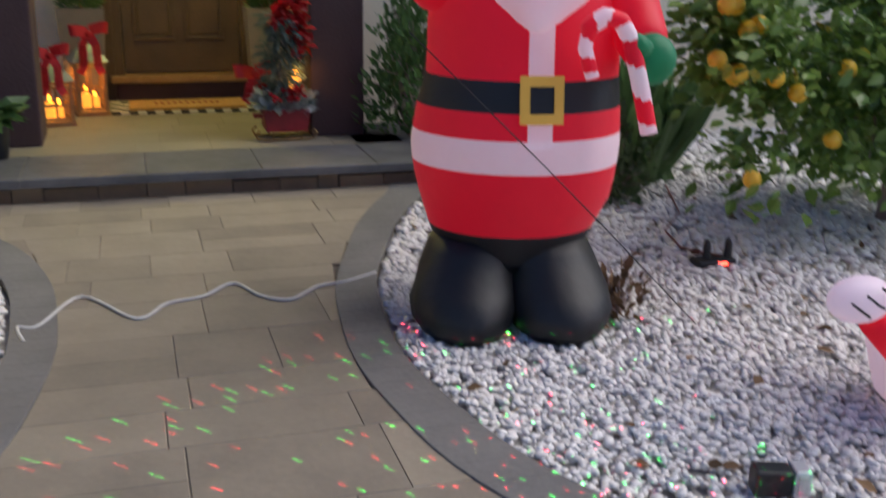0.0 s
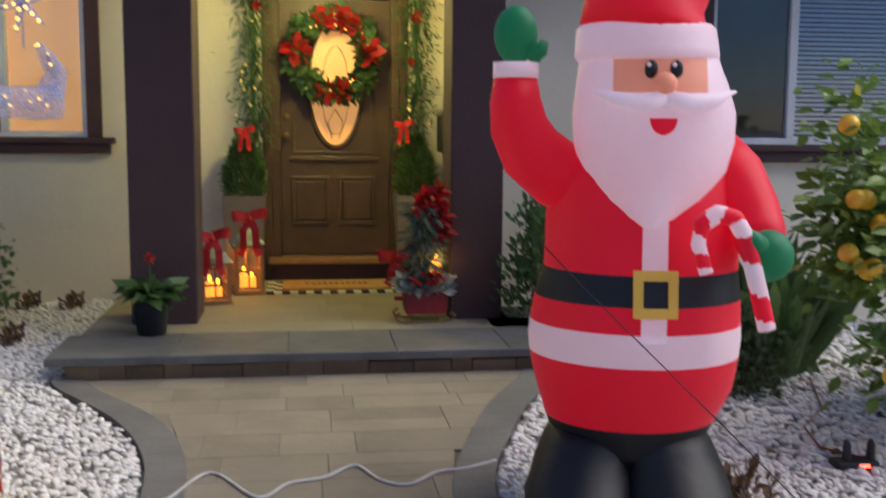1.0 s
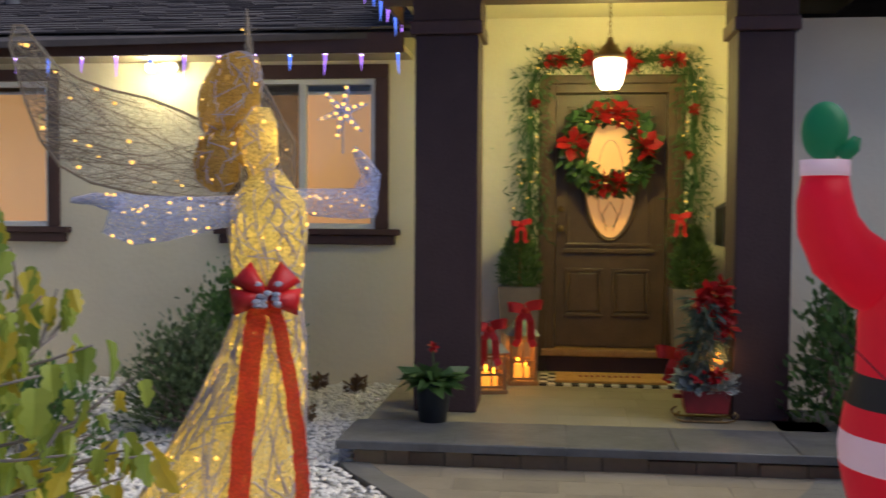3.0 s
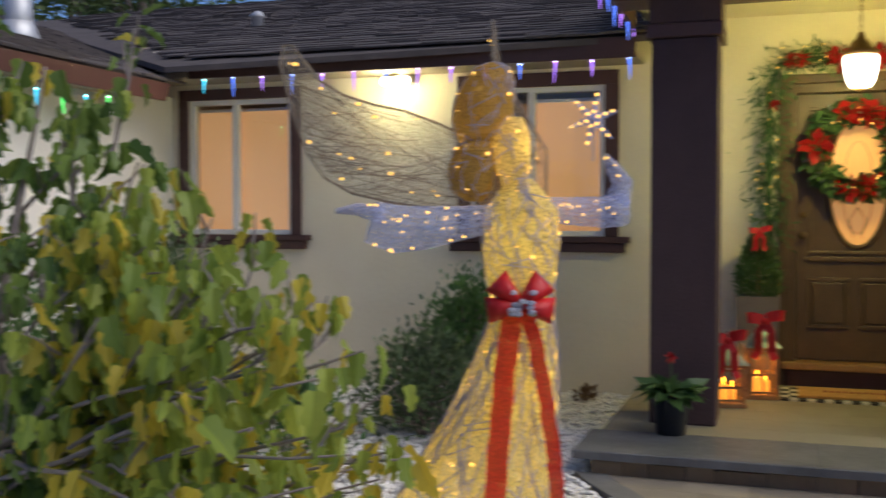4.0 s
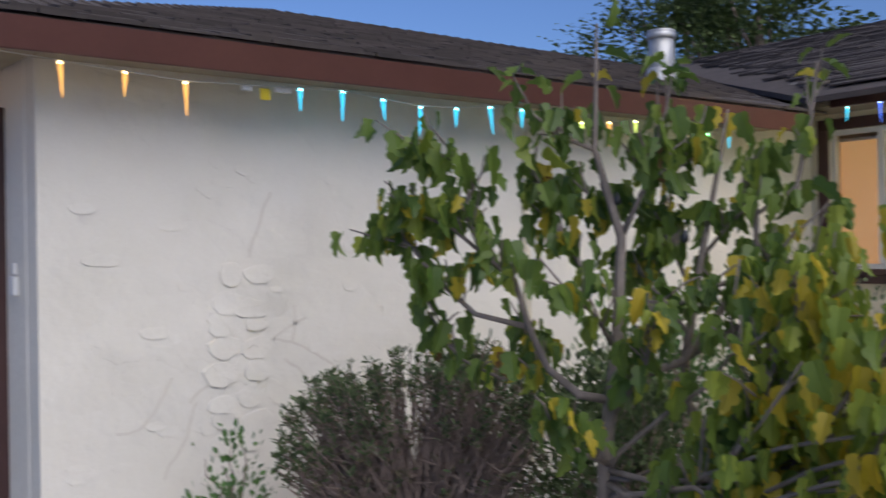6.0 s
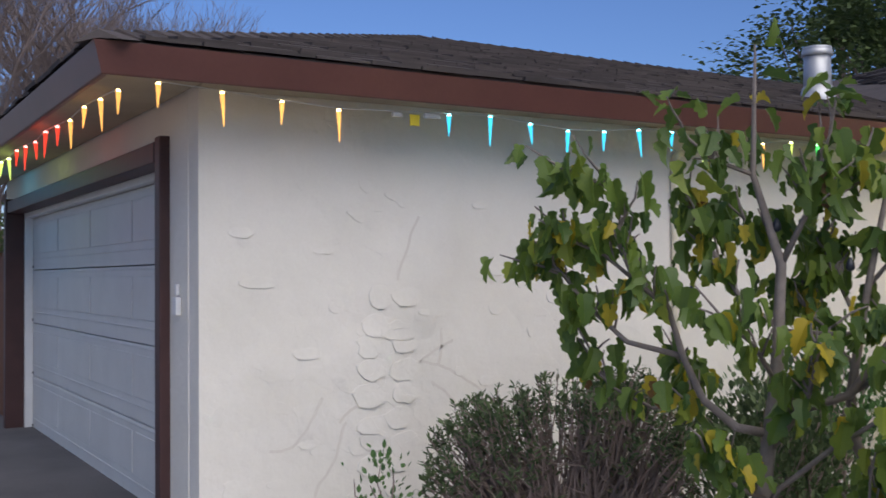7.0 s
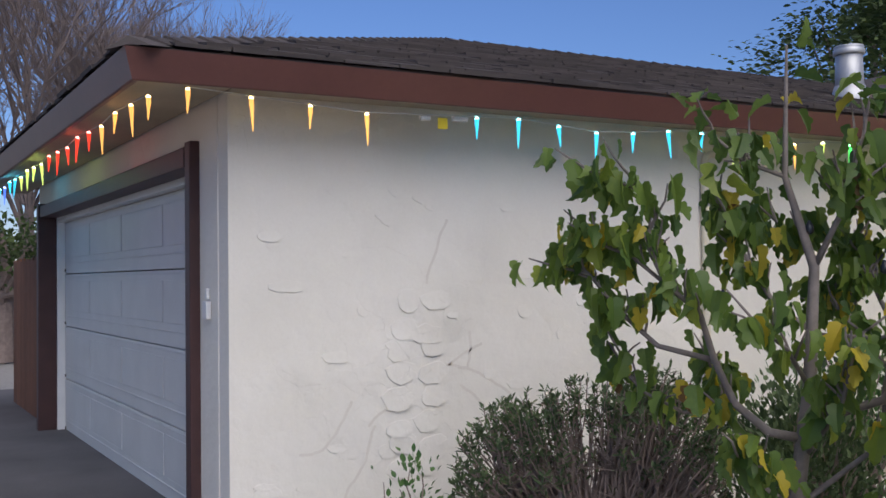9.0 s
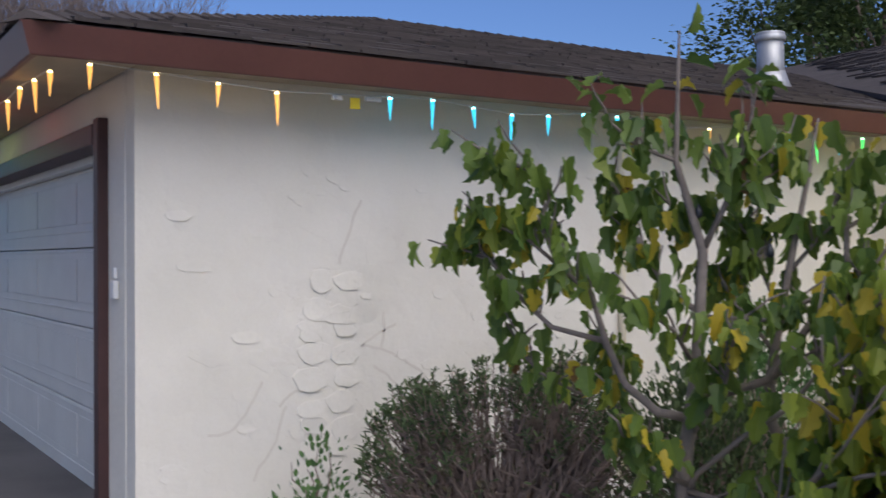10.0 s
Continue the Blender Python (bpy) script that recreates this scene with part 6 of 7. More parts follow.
    for name, m in (("fig_leaf", M["fig_leaf"]), ("fig_pale", M["fig_pale"]), ("fig_yellow", M["fig_yellow"]), ("fig_brown", M["fig_brown"])):
        for v in range(4):
            b = base.copy()
            b[:, 0] *= (0.8, 1.0, 1.15, 0.6)[v]
            b[:, 2] -= (0.25, 0.45, 0.15, 0.6)[v] * b[:, 1] ** 2 - (0.4, 0.7, 0.2, 1.0)[v] * np.abs(b[:, 0])
            me = raw_mesh("leaf", b, faces)
            me.materials.append(m)
            shapes[name, v] = me
    singles, rest = 0, {"fig_leaf": [], "fig_pale": [], "fig_yellow": []}
    for q, droop in nodes:
        lowside = q.x > 0.65
        for _ in range((3 if lowside else 4) if droop else 4):
            if rng.random() < (0.24 if lowside else 0.40):
                continue
            a = rng.uniform(0, 6.283)
            stalk = q + Vector((math.cos(a), math.sin(a), rng.uniform(-0.5, 0.3))) * rng.uniform(0.02, 0.06)
            d = Vector((math.cos(a) * 0.7, math.sin(a) * 0.7, rng.uniform(-3.2, -0.7) if q.z < 2.15 else rng.uniform(-0.5, 0.9)))
            s = rng.choice((0.06, 0.075, 0.09, 0.105, 0.125)) * rng.uniform(0.9, 1.1)
            c = rng.random()
            kind = "fig_yellow" if c < (0.26 if lowside else 0.09) else "fig_brown" if c > 0.985 else "fig_pale" if lowside or c > 0.86 else "fig_leaf"
            if singles < 320 and rng.random() < 0.45:
                d.normalize()
                side = d.cross(Vector((rng.gauss(0, 0.6), rng.gauss(0, 0.6), 1))).normalized()
                up = side.cross(d)
                ob = new("leaf", shapes[kind, rng.randrange(4)])
                ob.parent = tree
                m3 = Matrix((side, d, up)).transposed().to_4x4()
                ob.matrix_basis = Matrix.Translation(stalk) @ m3 @ Matrix.Diagonal((s, s, s, 1))
                singles += 1
            else:
                rest["fig_yellow" if kind == "fig_brown" else kind].append((stalk, d, s))
    for k, pl in rest.items():
        o = leaf_part("foliage", pl, "fig", M[k], tree, 5, 0.2, bend=0.3)
        o["kind"] = "stuff"
    for p in ((0.02, 0.02, 1.75), (-0.10, -0.3, 1.5), (0.2, 0.2, 1.6)):
        bm = bmesh.new()
        lathe(bm, [(p[2] - 0.04, 0.006, 0.006, p[0], p[1]), (p[2] - 0.03, 0.017, 0.017, p[0], p[1]), (p[2] - 0.01, 0.015, 0.015, p[0], p[1]), (p[2] + 0.012, 0.004, 0.004, p[0], p[1])], 10)
        part("fig_fruit", bm, M["pot_blue"], tree, smooth=True)
    return tree


fig_tree()


def shrub(name, at, size, count, leaf, mat, label, seed, kind="plain", twigs=40, lean=0.5, hollow=0.45, low=0.05, twig_mat=None, tight=1.0):
    """A bush of twigs with small leaves massed toward an uneven outer skin."""
    rng = random.Random(seed)
    s = empty(name, at, label, "bush")
    sx, sy, sz = size
    bm = bmesh.new()
    tips = []
    for i in range(twigs):
        a, e = rng.uniform(0, 6.283), rng.uniform(0.15, 1.45)
        k = rng.uniform(0.75, 1.05)
        tip = Vector((sx * k * math.cos(a) * math.cos(e), sy * k * math.sin(a) * math.cos(e), sz * k * math.sin(e)))
        st = Vector((sx * 0.12 * math.cos(a), sy * 0.12 * math.sin(a), 0))
        pth = bent(st, tip, 0.08 * sz, 5, rng, 0.03 * sz)
        tube(bm, pth, [0.011, 0.009, 0.007, 0.005, 0.004, 0.002], 5)
        tips += pth[2:]
    part("woody_core", bm, twig_mat or M["twig"], s)["kind"] = "stuff"
    pl = []
    clumps = [Vector((math.cos(a) * math.cos(e) * sx * k, math.sin(a) * math.cos(e) * sy * k, (low + (1 - low) * math.sin(e)) * sz * k))
              for a, e, k in [(rng.uniform(0, 6.283), rng.uniform(0.0, 1.5), rng.uniform(hollow, 0.97)) for _ in range(max(20, count // 26))]]
    for i in range(count):
        c = rng.choice(clumps) if i % 4 else rng.choice([q for q in (rng.choice(tips), rng.choice(tips)) if q.z > low * sz] or clumps)
        w = (0.09 * (sx + sy + sz) / 3 + 0.02) * tight
        p = c + Vector((rng.gauss(0, w), rng.gauss(0, w), rng.gauss(0, w)))
        if p.z < 0.01:
            p.z = rng.uniform(0.01, 0.1)
        d = Vector((p.x / sx, p.y / sy, lean + p.z / sz))
        pl.append((p, d, leaf * rng.uniform(0.6, 1.3)))
    o = leaf_part("foliage", pl, kind, mat, s, seed, 0.45)
    o["kind"] = "stuff"
    return s


def rosette_bush(at, rz, half, height, stems, label, seed):
    """A flat-topped mound of bare woody stems, each ending in a rosette of narrow leaves."""
    rng = random.Random(seed)
    b = empty("hedge_bush", at, label, "bush", rz=rz)
    bm = bmesh.new()
    green, brown = [], []
    for i in range(stems):
        a, k = rng.uniform(0, 6.283), rng.random() ** 0.42
        x, y = half[0] * k * math.copysign(abs(math.cos(a)) ** 0.6, math.cos(a)), half[1] * k * math.copysign(abs(math.sin(a)) ** 0.6, math.sin(a))
        top = height * (1 - 0.38 * k ** 5) * (0.90 + 0.13 * noise.noise((x * 5, y * 5, seed)) + 0.10 * (x / half[0]))
        low_tip = rng.random() < 0.42
        z = top * (rng.uniform(0.35, 0.9) if low_tip else rng.uniform(0.93, 1.05))
        root = (x * 0.35 + rng.gauss(0, 0.05), y * 0.35 + rng.gauss(0, 0.05), 0)
        ln = bent(root, (x, y, z), 0.03, 5, rng, 0.022)
        tube(bm, ln, [0.009, 0.007, 0.006, 0.005, 0.004, 0.003], 4, caps=False)
        for j in range(2):
            q = ln[2 + j]
            e = q + Vector((rng.gauss(0, 0.06), rng.gauss(0, 0.06), rng.uniform(0.02, 0.12)))
            tube(bm, [q, e], [0.004, 0.002], 3, caps=False)
        for j in range(16 if not low_tip else 9):
            t = rng.random() ** 1.6
            p = ln[-1].lerp(ln[-2], t * 0.9)
            d = (rng.gauss(0, 0.8), rng.gauss(0, 0.8), rng.uniform(0.2, 1.2))
            (brown if low_tip and rng.random() < 0.6 else green).append((p, d, rng.uniform(0.030, 0.058)))
    part("woody_core", bm, M["twig"], b)["kind"] = "stuff"
    leaf_part("foliage", green, "slim", M["bush_leaf"], b, seed, 0.2)["kind"] = "stuff"
    leaf_part("dry_foliage", brown, "slim", M["bush_dry"], b, seed + 1, 0.2, "dry brown leaves")["kind"] = "stuff"
    return b


rosette_bush((-4.62, 2.86, -0.03), 60, (0.72, 0.36), 1.08, 720, "flat-topped woody bush with small dark leaves by the wall", 31)
shrub("hedge_bush", (-4.15, 3.85, -0.03), (0.52, 0.62, 1.0), 5200, 0.045, M["bush_leaf"], "dark leafy bush behind the fig tree", 51, twigs=60)
shrub("hedge_bush", (-3.55, 4.45, -0.03), (0.5, 0.45, 0.62), 3200, 0.045, M["bush_fresh"], "low green bush behind the fig tree", 52, twigs=50)
shrub("hedge_bush", (-4.55, 4.75, -0.03), (0.6, 0.9, 1.15), 2600, 0.05, M["bush_fresh"], "green leafy bush against the garage wall", 32, twigs=60)
shrub("garden_bush", (-2.42, 7.35, -0.03), (0.48, 0.48, 1.02), 5200, 0.05, M["bush_fresh"], "dense green bush under the house window", 33, twigs=60, lean=1.0)
shrub("garden_bush", (-2.42, 6.35, -0.03), (0.52, 0.5, 0.72), 3600, 0.05, M["bush_leaf"], "dark green low bush behind the wire figure", 34, twigs=50)
shrub("garden_bush", (-3.1, 5.6, -0.03), (0.40, 0.36, 0.55), 1300, 0.05, M["bush_fresh"], "small green bush on the gravel by the porch", 35, twigs=26)
rb = shrub("rose_bush", (-4.65, 6.45, -0.03), (0.75, 0.65, 1.48), 3200, 0.05, M["bush_leaf"], "tall rose bush with a few pink blooms", 36, twigs=70, lean=0.8, hollow=0.6)
for i, p in enumerate(((0.02, -0.45, 1.36), (-0.15, -0.5, 0.72), (0.35, -0.45, 1.1))):
    pl = [(p, (math.cos(a) * 0.6, math.sin(a) * 0.6, 0.9), 0.045) for a in [k * 0.7 for k in range(14)]]
    leaf_part("bloom", pl, "petal", M["rose"], rb, 60 + i, 0.35, "pink rose bloom")
shrub("wall_shrub", (1.78, 6.38, PORCH), (0.32, 0.26, 1.0), 1900, 0.06, M["bush_fresh"], "leafy green shrub beside the brown column", 37, twigs=30, lean=0.9)
shrub("wall_shrub", (2.50, 5.05, -0.03), (0.30, 0.28, 0.48), 1400, 0.055, M["bush_leaf"], "small dark shrub behind the inflatable figure", 38, twigs=26)
w = shrub("weed", (-5.15, 2.08, -0.03), (0.20, 0.26, 0.62), 380, 0.042, M["bush_fresh"], "sparse green weed by the garage wall", 39, twigs=12)
shrub("dry_plant", (1.74, 3.32, -0.03), (0.13, 0.12, 0.20), 90, 0.06, M["dry"], "withered brown plant on the white gravel", 40, twigs=22)


def citrus_tree():
    rng = random.Random(5)
    at = Vector((3.78, 4.26, -0.03))
    t = empty("citrus_tree", at, "dense citrus tree laden with ripe yellow-orange fruit", "tree")
    bm = bmesh.new()
    tube(bm, [(0, 0, 0), (0.02, 0, 0.3), (0.0, 0.02, 0.7), (0.03, 0, 1.3)], [0.05, 0.045, 0.04, 0.015], 10)
    part("trunk", bm, M["twig"], t, smooth=True)
    pl, tips = [], []
    for i in range(64):
        a, e = rng.uniform(0, 6.283), rng.uniform(-0.75, 1.4)
        k = rng.uniform(0.78, 1.08)
        tip = Vector((0.90 * k * math.cos(a) * math.cos(e), 0.80 * k * math.sin(a) * math.cos(e), 0.75 + 0.95 * k * math.sin(e)))
        ln = bent((0, 0, rng.uniform(0.3, 0.8)), tip, 0.1, 6, rng, 0.03)
        bm = bmesh.new()
        tube(bm, ln, [0.016, 0.013, 0.010, 0.008, 0.006, 0.004, 0.003], 6)
        part("branch", bm, M["twig"], t)
        tips += ln[2:]
    spots = []
    for x, z in ((2.52, 1.06), (2.45, 0.86), (2.63, 0.84), (2.99, 0.87), (2.34, 0.92), (2.40, 1.14), (2.75, 0.77), (2.96, 0.56), (2.57, 0.40), (2.31, 1.44), (2.36, 1.14), (2.43, 0.85), (2.47, 1.04)):
        spots.append((x - at.x, 3.72 - at.y, z - at.z))
    tips += [Vector(p) + Vector((0.12, 0.14, 0.03)) for p in spots for _ in range(5)]
    for i in range(8500):
        c = rng.choice(tips)
        p = c + Vector((rng.gauss(0, 0.11), rng.gauss(0, 0.11), rng.gauss(0, 0.10)))
        p.z = max(p.z, 0.10)
        d = Vector((p.x, p.y, rng.uniform(-0.8, 0.6)))
        pl.append((p, d, rng.uniform(0.06, 0.115)))
    o = leaf_part("foliage", pl, "plain", M["orange_leaf"], t, 5, 0.5)
    o["kind"] = "stuff"
    pl2 = [(rng.choice(tips) + Vector((rng.gauss(0, 0.1), rng.gauss(0, 0.1), rng.gauss(0, 0.1))), (rng.gauss(0, 1), rng.gauss(0, 1), -0.8), 0.085) for _ in range(70)]
    leaf_part("yellow_leaves", pl2, "plain", M["fig_yellow"], t, 6, 0.4)["kind"] = "stuff"
    for i, p in enumerate(spots):
        bm = bmesh.new()
        lathe(bm, [(p[2] + 0.042 * math.sin(a), max(0.003, 0.042 * math.cos(a)), max(0.003, 0.042 * math.cos(a)), p[0], p[1]) for a in [-1.5 + 3.0 * j / 10 for j in range(11)]], 16)
        part("fruit", bm, M["orange_fruit"], t, smooth=True)
    return t


citrus_tree()

ag = empty("strap_plant", (2.88, 5.45, -0.03), "clump of long upright green strap leaves", "plant")
rng = random.Random(8)
pl = [((rng.gauss(0, 0.10), rng.gauss(0, 0.08), 0), (rng.gauss(0, 0.32), rng.gauss(0, 0.3), 1), rng.uniform(0.5, 0.9)) for _ in range(190)]
leaf_part("leaf_clump", pl, "strap", M["strap"], ag, 3, 0.05, bend=0.12)["kind"] = "stuff"

# fallen leaves and dry clumps on the gravel
rng = random.Random(15)
pl = []
for i in range(90):
    x, y = rng.uniform(0.9, 3.3), rng.uniform(1.6, 5.2)
    if x > out_r(y) + 0.05:
        pl.append(((x, y, 0.006), (rng.gauss(0, 1), rng.gauss(0, 1), 0.12), rng.uniform(0.035, 0.075)))
leaf_part("fallen_leaves", pl, "plain", M["dry"], None, 4, 0.1)
tagged(bpy.data.objects["fallen_leaves"], "withered brown leaves scattered on the white gravel", "leaves", kind="stuff")
for p in ((-1.62, 7.85, 0.0), (-1.74, 6.62, 0.0), (-1.95, 7.9, 0.0), (2.35, 5.0, 0.0)):
    shrub("dry_clump", (p[0], p[1], -0.02), (0.11, 0.10, 0.10), 90, 0.05, M["dry"], "small withered brown clump on the gravel", 41, twigs=10)


# ---- string of icicle lamps ----
ICE = {}
for nm, c in (("red", (1.0, 0.06, 0.03)), ("amber", (1.0, 0.50, 0.12)), ("green", (0.10, 0.95, 0.18)), ("cyan", (0.05, 0.65, 1.0)), ("blue", (0.10, 0.22, 1.0)), ("violet", (0.42, 0.20, 1.0)), ("lime", (0.75, 0.95, 0.20))):
    ICE[nm] = glow("lit icicle " + nm, c, 0.9)
    ICE[nm + "_tip"] = glow("lit icicle core " + nm, tuple(min(1, x + 0.2) for x in c), 6.0)
M["cable"] = material("white cable", (0.66, 0.66, 0.64), 0.5, (0.55, 0.55, 0.53), 10, 0)
ice_long = {}


def icicle_mesh(col, long):
    bm = bmesh.new()
    L = 0.175 if long else 0.125
    lathe(bm, [(-L, 0.002, 0.002, 0, 0), (-L * 0.8, 0.005, 0.005, 0, 0), (-L * 0.5, 0.0085, 0.0085, 0, 0), (-0.04, 0.0125, 0.0125, 0, 0), (-0.012, 0.013, 0.013, 0, 0, 1), (0.0, 0.009, 0.009, 0, 0, 1)], 8, 0, 0.25)
    me = bpy.data.meshes.new("icicle")
    bm.to_mesh(me)
    bm.free()
    me.materials.append(ICE[col])
    me.materials.append(ICE[col + "_tip"])
    return me


def icicle_string(points, colours, wire, label):
    s = empty("icicle_lights", points[0], label, "string lights", "icicle strings")
    o = Vector(points[0])
    bm = bmesh.new()
    tube(bm, [Vector(p) - o for p in wire], 0.0035, 5)
    part("cable", bm, M["cable"], s)
    for i, (p, c) in enumerate(zip(points, colours)):
        key = (c, i % 2)
        if key not in ice_long:
            ice_long[key] = icicle_mesh(*key)
        ob = new("icicle", ice_long[key])
        ob.parent = s
        ob.matrix_basis = Matrix.Translation(Vector(p) - o) @ pose(0, 0, 0, 4 * math.sin(i * 2.3), 4 * math.cos(i * 1.7), 0)
    return s


ix = -5.33
side = [(ix, 1.0 + 0.317 * i, 2.473 - 0.020 * i) for i in range(4)] + [(ix, 2.63 + 0.279 * i, 2.422 + 0.024 * math.sin(i * 1.3 + 0.6)) for i in range(16)]
cols = ["amber"] * 4 + ["cyan"] * 7 + ["lime", "lime", "amber", "lime", "green", "cyan", "green", "cyan", "green"]
icicle_string(side, cols, [(p[0], p[1], p[2] + 0.005) for p in side], "icicle lamps glowing amber to blue along the garage eave")
front = [(-5.55 - 0.37 * i, 0.86 - 0.37 * i * math.tan(radians(GSKEW)), 2.462 + 0.012 * (i % 3)) for i in range(18)]
cols = ["amber", "amber", "amber", "amber", "red", "red", "red", "red", "red", "lime", "lime", "lime", "lime", "cyan", "cyan", "blue", "cyan", "cyan"]
icicle_string(front, cols, [(p[0], p[1], p[2] + 0.005) for p in front], "icicle lamps glowing red to blue over the garage door")
main = [(-5.05 + 0.29 * i, 7.80, 2.69 + 0.012 * (i % 2)) for i in range(14)]
cols = ["cyan", "blue", "violet", "blue", "violet", "violet", "blue", "violet", "violet", "violet", "blue", "violet", "violet", "blue"]
icicle_string(main, cols, [(p[0], p[1], p[2] + 0.005) for p in main], "violet icicle lamps along the main eave")
pside = [(-1.24, 5.92 + 0.30 * i, 2.93 + 0.01 * (i % 2)) for i in range(7)]
icicle_string(pside, ["blue", "violet", "blue", "blue", "violet", "blue", "violet"], [(p[0], p[1], p[2] + 0.005) for p in pside], "blue icicle lamps along the porch roof edge")
pfront = [(-0.98 + 0.31 * i, 5.84, 2.95 - 0.012 * (i % 2)) for i in range(9)]
icicle_string(pfront, ["blue", "blue", "violet", "violet", "blue", "violet", "violet", "blue", "violet"], [(p[0], p[1], p[2] + 0.005) for p in pfront], "violet icicle lamps over the porch")

for lx, watts, hue in ((-6.2, 0.10, (1.0, 0.45, 0.10)), (-7.5, 0.28, (1.0, 0.10, 0.04)), (-9.1, 0.5, (0.7, 0.95, 0.2)), (-10.6, 1.0, (0.05, 0.6, 1.0))):
    point_lamp("icicle_glow", (lx, 0.86 + (lx + 5.55) * math.tan(radians(GSKEW)), 2.43), watts, hue, 0.03)

# plugs and yellow tag on the string
pl = empty("cable_plug", (ix, 2.30, 2.405), "white plug and yellow tag on the lamp cable", "plug")
part("plug", boxed(-0.012, 0.012, -0.03, 0.03, -0.008, 0.018, 0.005), M["cable"], pl)
part("socket", boxed(-0.012, 0.012, 0.17, 0.27, -0.002, 0.026, 0.006), M["cable"], pl)
M["tag"] = material("yellow tag", (0.75, 0.60, 0.02), 0.5, (0.65, 0.5, 0.02), 9, 0)
part("tag", boxed(-0.003, 0.003, 0.08, 0.14, -0.05, 0.012, 0.001), M["tag"], pl, "yellow paper tag")

# ---- cord over the walk ----
bm = bmesh.new()
ctrl = [(-0.42, 3.56), (-0.45, 3.70), (-0.38, 3.70), (-0.24, 3.99), (-0.04, 3.69), (0.08, 3.83), (0.22, 3.88), (0.35, 4.01), (0.44, 3.83), (0.55, 3.76), (0.68, 3.89), (0.80, 3.92), (0.97, 4.02)]
fine = []
for i in range(len(ctrl) - 1):
    p0, p1, p2, p3 = [Vector((*ctrl[max(0, min(len(ctrl) - 1, i + k))], 0.007)) for k in (-1, 0, 1, 2)]
    for j in range(6):
        t = j / 6
        fine.append(0.5 * (2 * p1 + (p2 - p0) * t + (2 * p0 - 5 * p1 + 4 * p2 - p3) * t * t + (3 * p1 - p0 - 3 * p2 + p3) * t ** 3))
tube(bm, fine, 0.0065, 7)
tagged(part("extension_cord", bm, M["cable"], smooth=True), "thin white extension cord lying across the walk", "cord")
bm = bmesh.new()
tube(bm, [(2.50, 3.80, 0.03), (2.42, 4.0, 0.012), (2.50, 4.3, 0.01), (2.75, 4.6, 0.012), (3.0, 5.2, 0.01)], 0.005, 6)
M["red_cable"] = material("red-brown cable", (0.24, 0.06, 0.04), 0.5, (0.18, 0.05, 0.03), 9, 0)
tagged(part("power_cable", bm, M["red_cable"], smooth=True), "red-brown power cable on the white gravel", "cord")

pb = empty("power_stake", (2.48, 3.80, -0.01), "black outdoor power stake with a red light", "power outlet")
part("base", boxed(-0.11, 0.08, -0.05, 0.05, 0, 0.035, 0.01), M["black"], pb)
for x in (-0.05, 0.06):
    bm = bmesh.new()
    tube(bm, [(x, 0, 0.03), (x, 0, 0.10), (x - 0.005, 0, 0.12)], [0.02, 0.017, 0.008], 10)
    part("socket", bm, M["black"], pb)
M["led"] = glow("red indicator", (1.0, 0.05, 0.03), 6)
part("indicator", boxed(-0.015, 0.03, -0.055, -0.049, 0.012, 0.026, 0.002), M["led"], pb, "lit red indicator")

sp = empty("solar_spot", (1.55, 1.98, 0.0), "black solar spotlight on a ground stake", "spotlight", rz=-18)
part("housing", boxed(-0.07, 0.03, -0.03, 0.04, 0.0, 0.075, 0.008), M["black"], sp)
part("bezel", boxed(0.03, 0.075, -0.035, 0.04, 0.005, 0.08, 0.006), M["metal"], sp)
part("lens", boxed(0.038, 0.066, -0.040, -0.034, 0.015, 0.07, 0.002), M["check_white"], sp)
bm = bmesh.new()
tube(bm, [(0, 0, -0.06), (0, 0, 0.01)], 0.008, 6)
part("stake", bm, M["black"], sp)

# ---- small wall fittings ----
bell = empty("wall_box", (-6.01, GFRONT - 0.012, 1.34), "white keypad box on the garage front", "keypad")
part("body", boxed(-0.045, 0.045, -0.03, 0, -0.02, 0.08, 0.006), M["frame_white"], bell)
part("key", boxed(-0.015, 0.015, -0.02, 0, 0.09, 0.15, 0.005), M["frame_white"], bell)
pipe = empty("wall_pipe", (SIDE, 4.62, 0), "painted conduit pipe on the garage wall", "pipe")
bm = bmesh.new()
tube(bm, [(0.03, 0.10, 2.36), (0.03, 0.06, 2.36), (0.03, 0.015, 2.33), (0.03, 0, 2.27), (0.03, 0, 1.6), (0.03, 0, 0.0)], 0.025, 10)
part("tube", bm, M["stucco_flat"], pipe, smooth=True)
for z in (0.8, 2.0):
    part("strap", boxed(-0.001, 0.06, -0.035, 0.035, z, z + 0.02, 0.003), M["metal"], pipe)

VX, VY = -6.6, 7.22
VZ = EZ + (EX - VX) * (RZ - EZ) / (EX - RX)
vent = empty("roof_vent", (VX, VY + 0.04, VZ - 0.06), "galvanised metal flue pipe with a cap on the roof", "vent")
vent.matrix_basis = vent.matrix_basis @ Matrix.Diagonal((0.84, 0.84, 1.32, 1))
bm = bmesh.new()
lathe(bm, [(0.000, 0.239, 0.239, 0, 0), (0.086, 0.184, 0.184, 0, 0), (0.144, 0.156, 0.156, 0, 0)], 28)
part("flashing", bm, M["metal"], vent, smooth=True)
bm = bmesh.new()
lathe(bm, [(0.036, 0.152, 0.152, 0, 0), (0.360, 0.138, 0.138, 0, 0)], 28)
part("flue", bm, M["metal"], vent, smooth=True)
bm = bmesh.new()
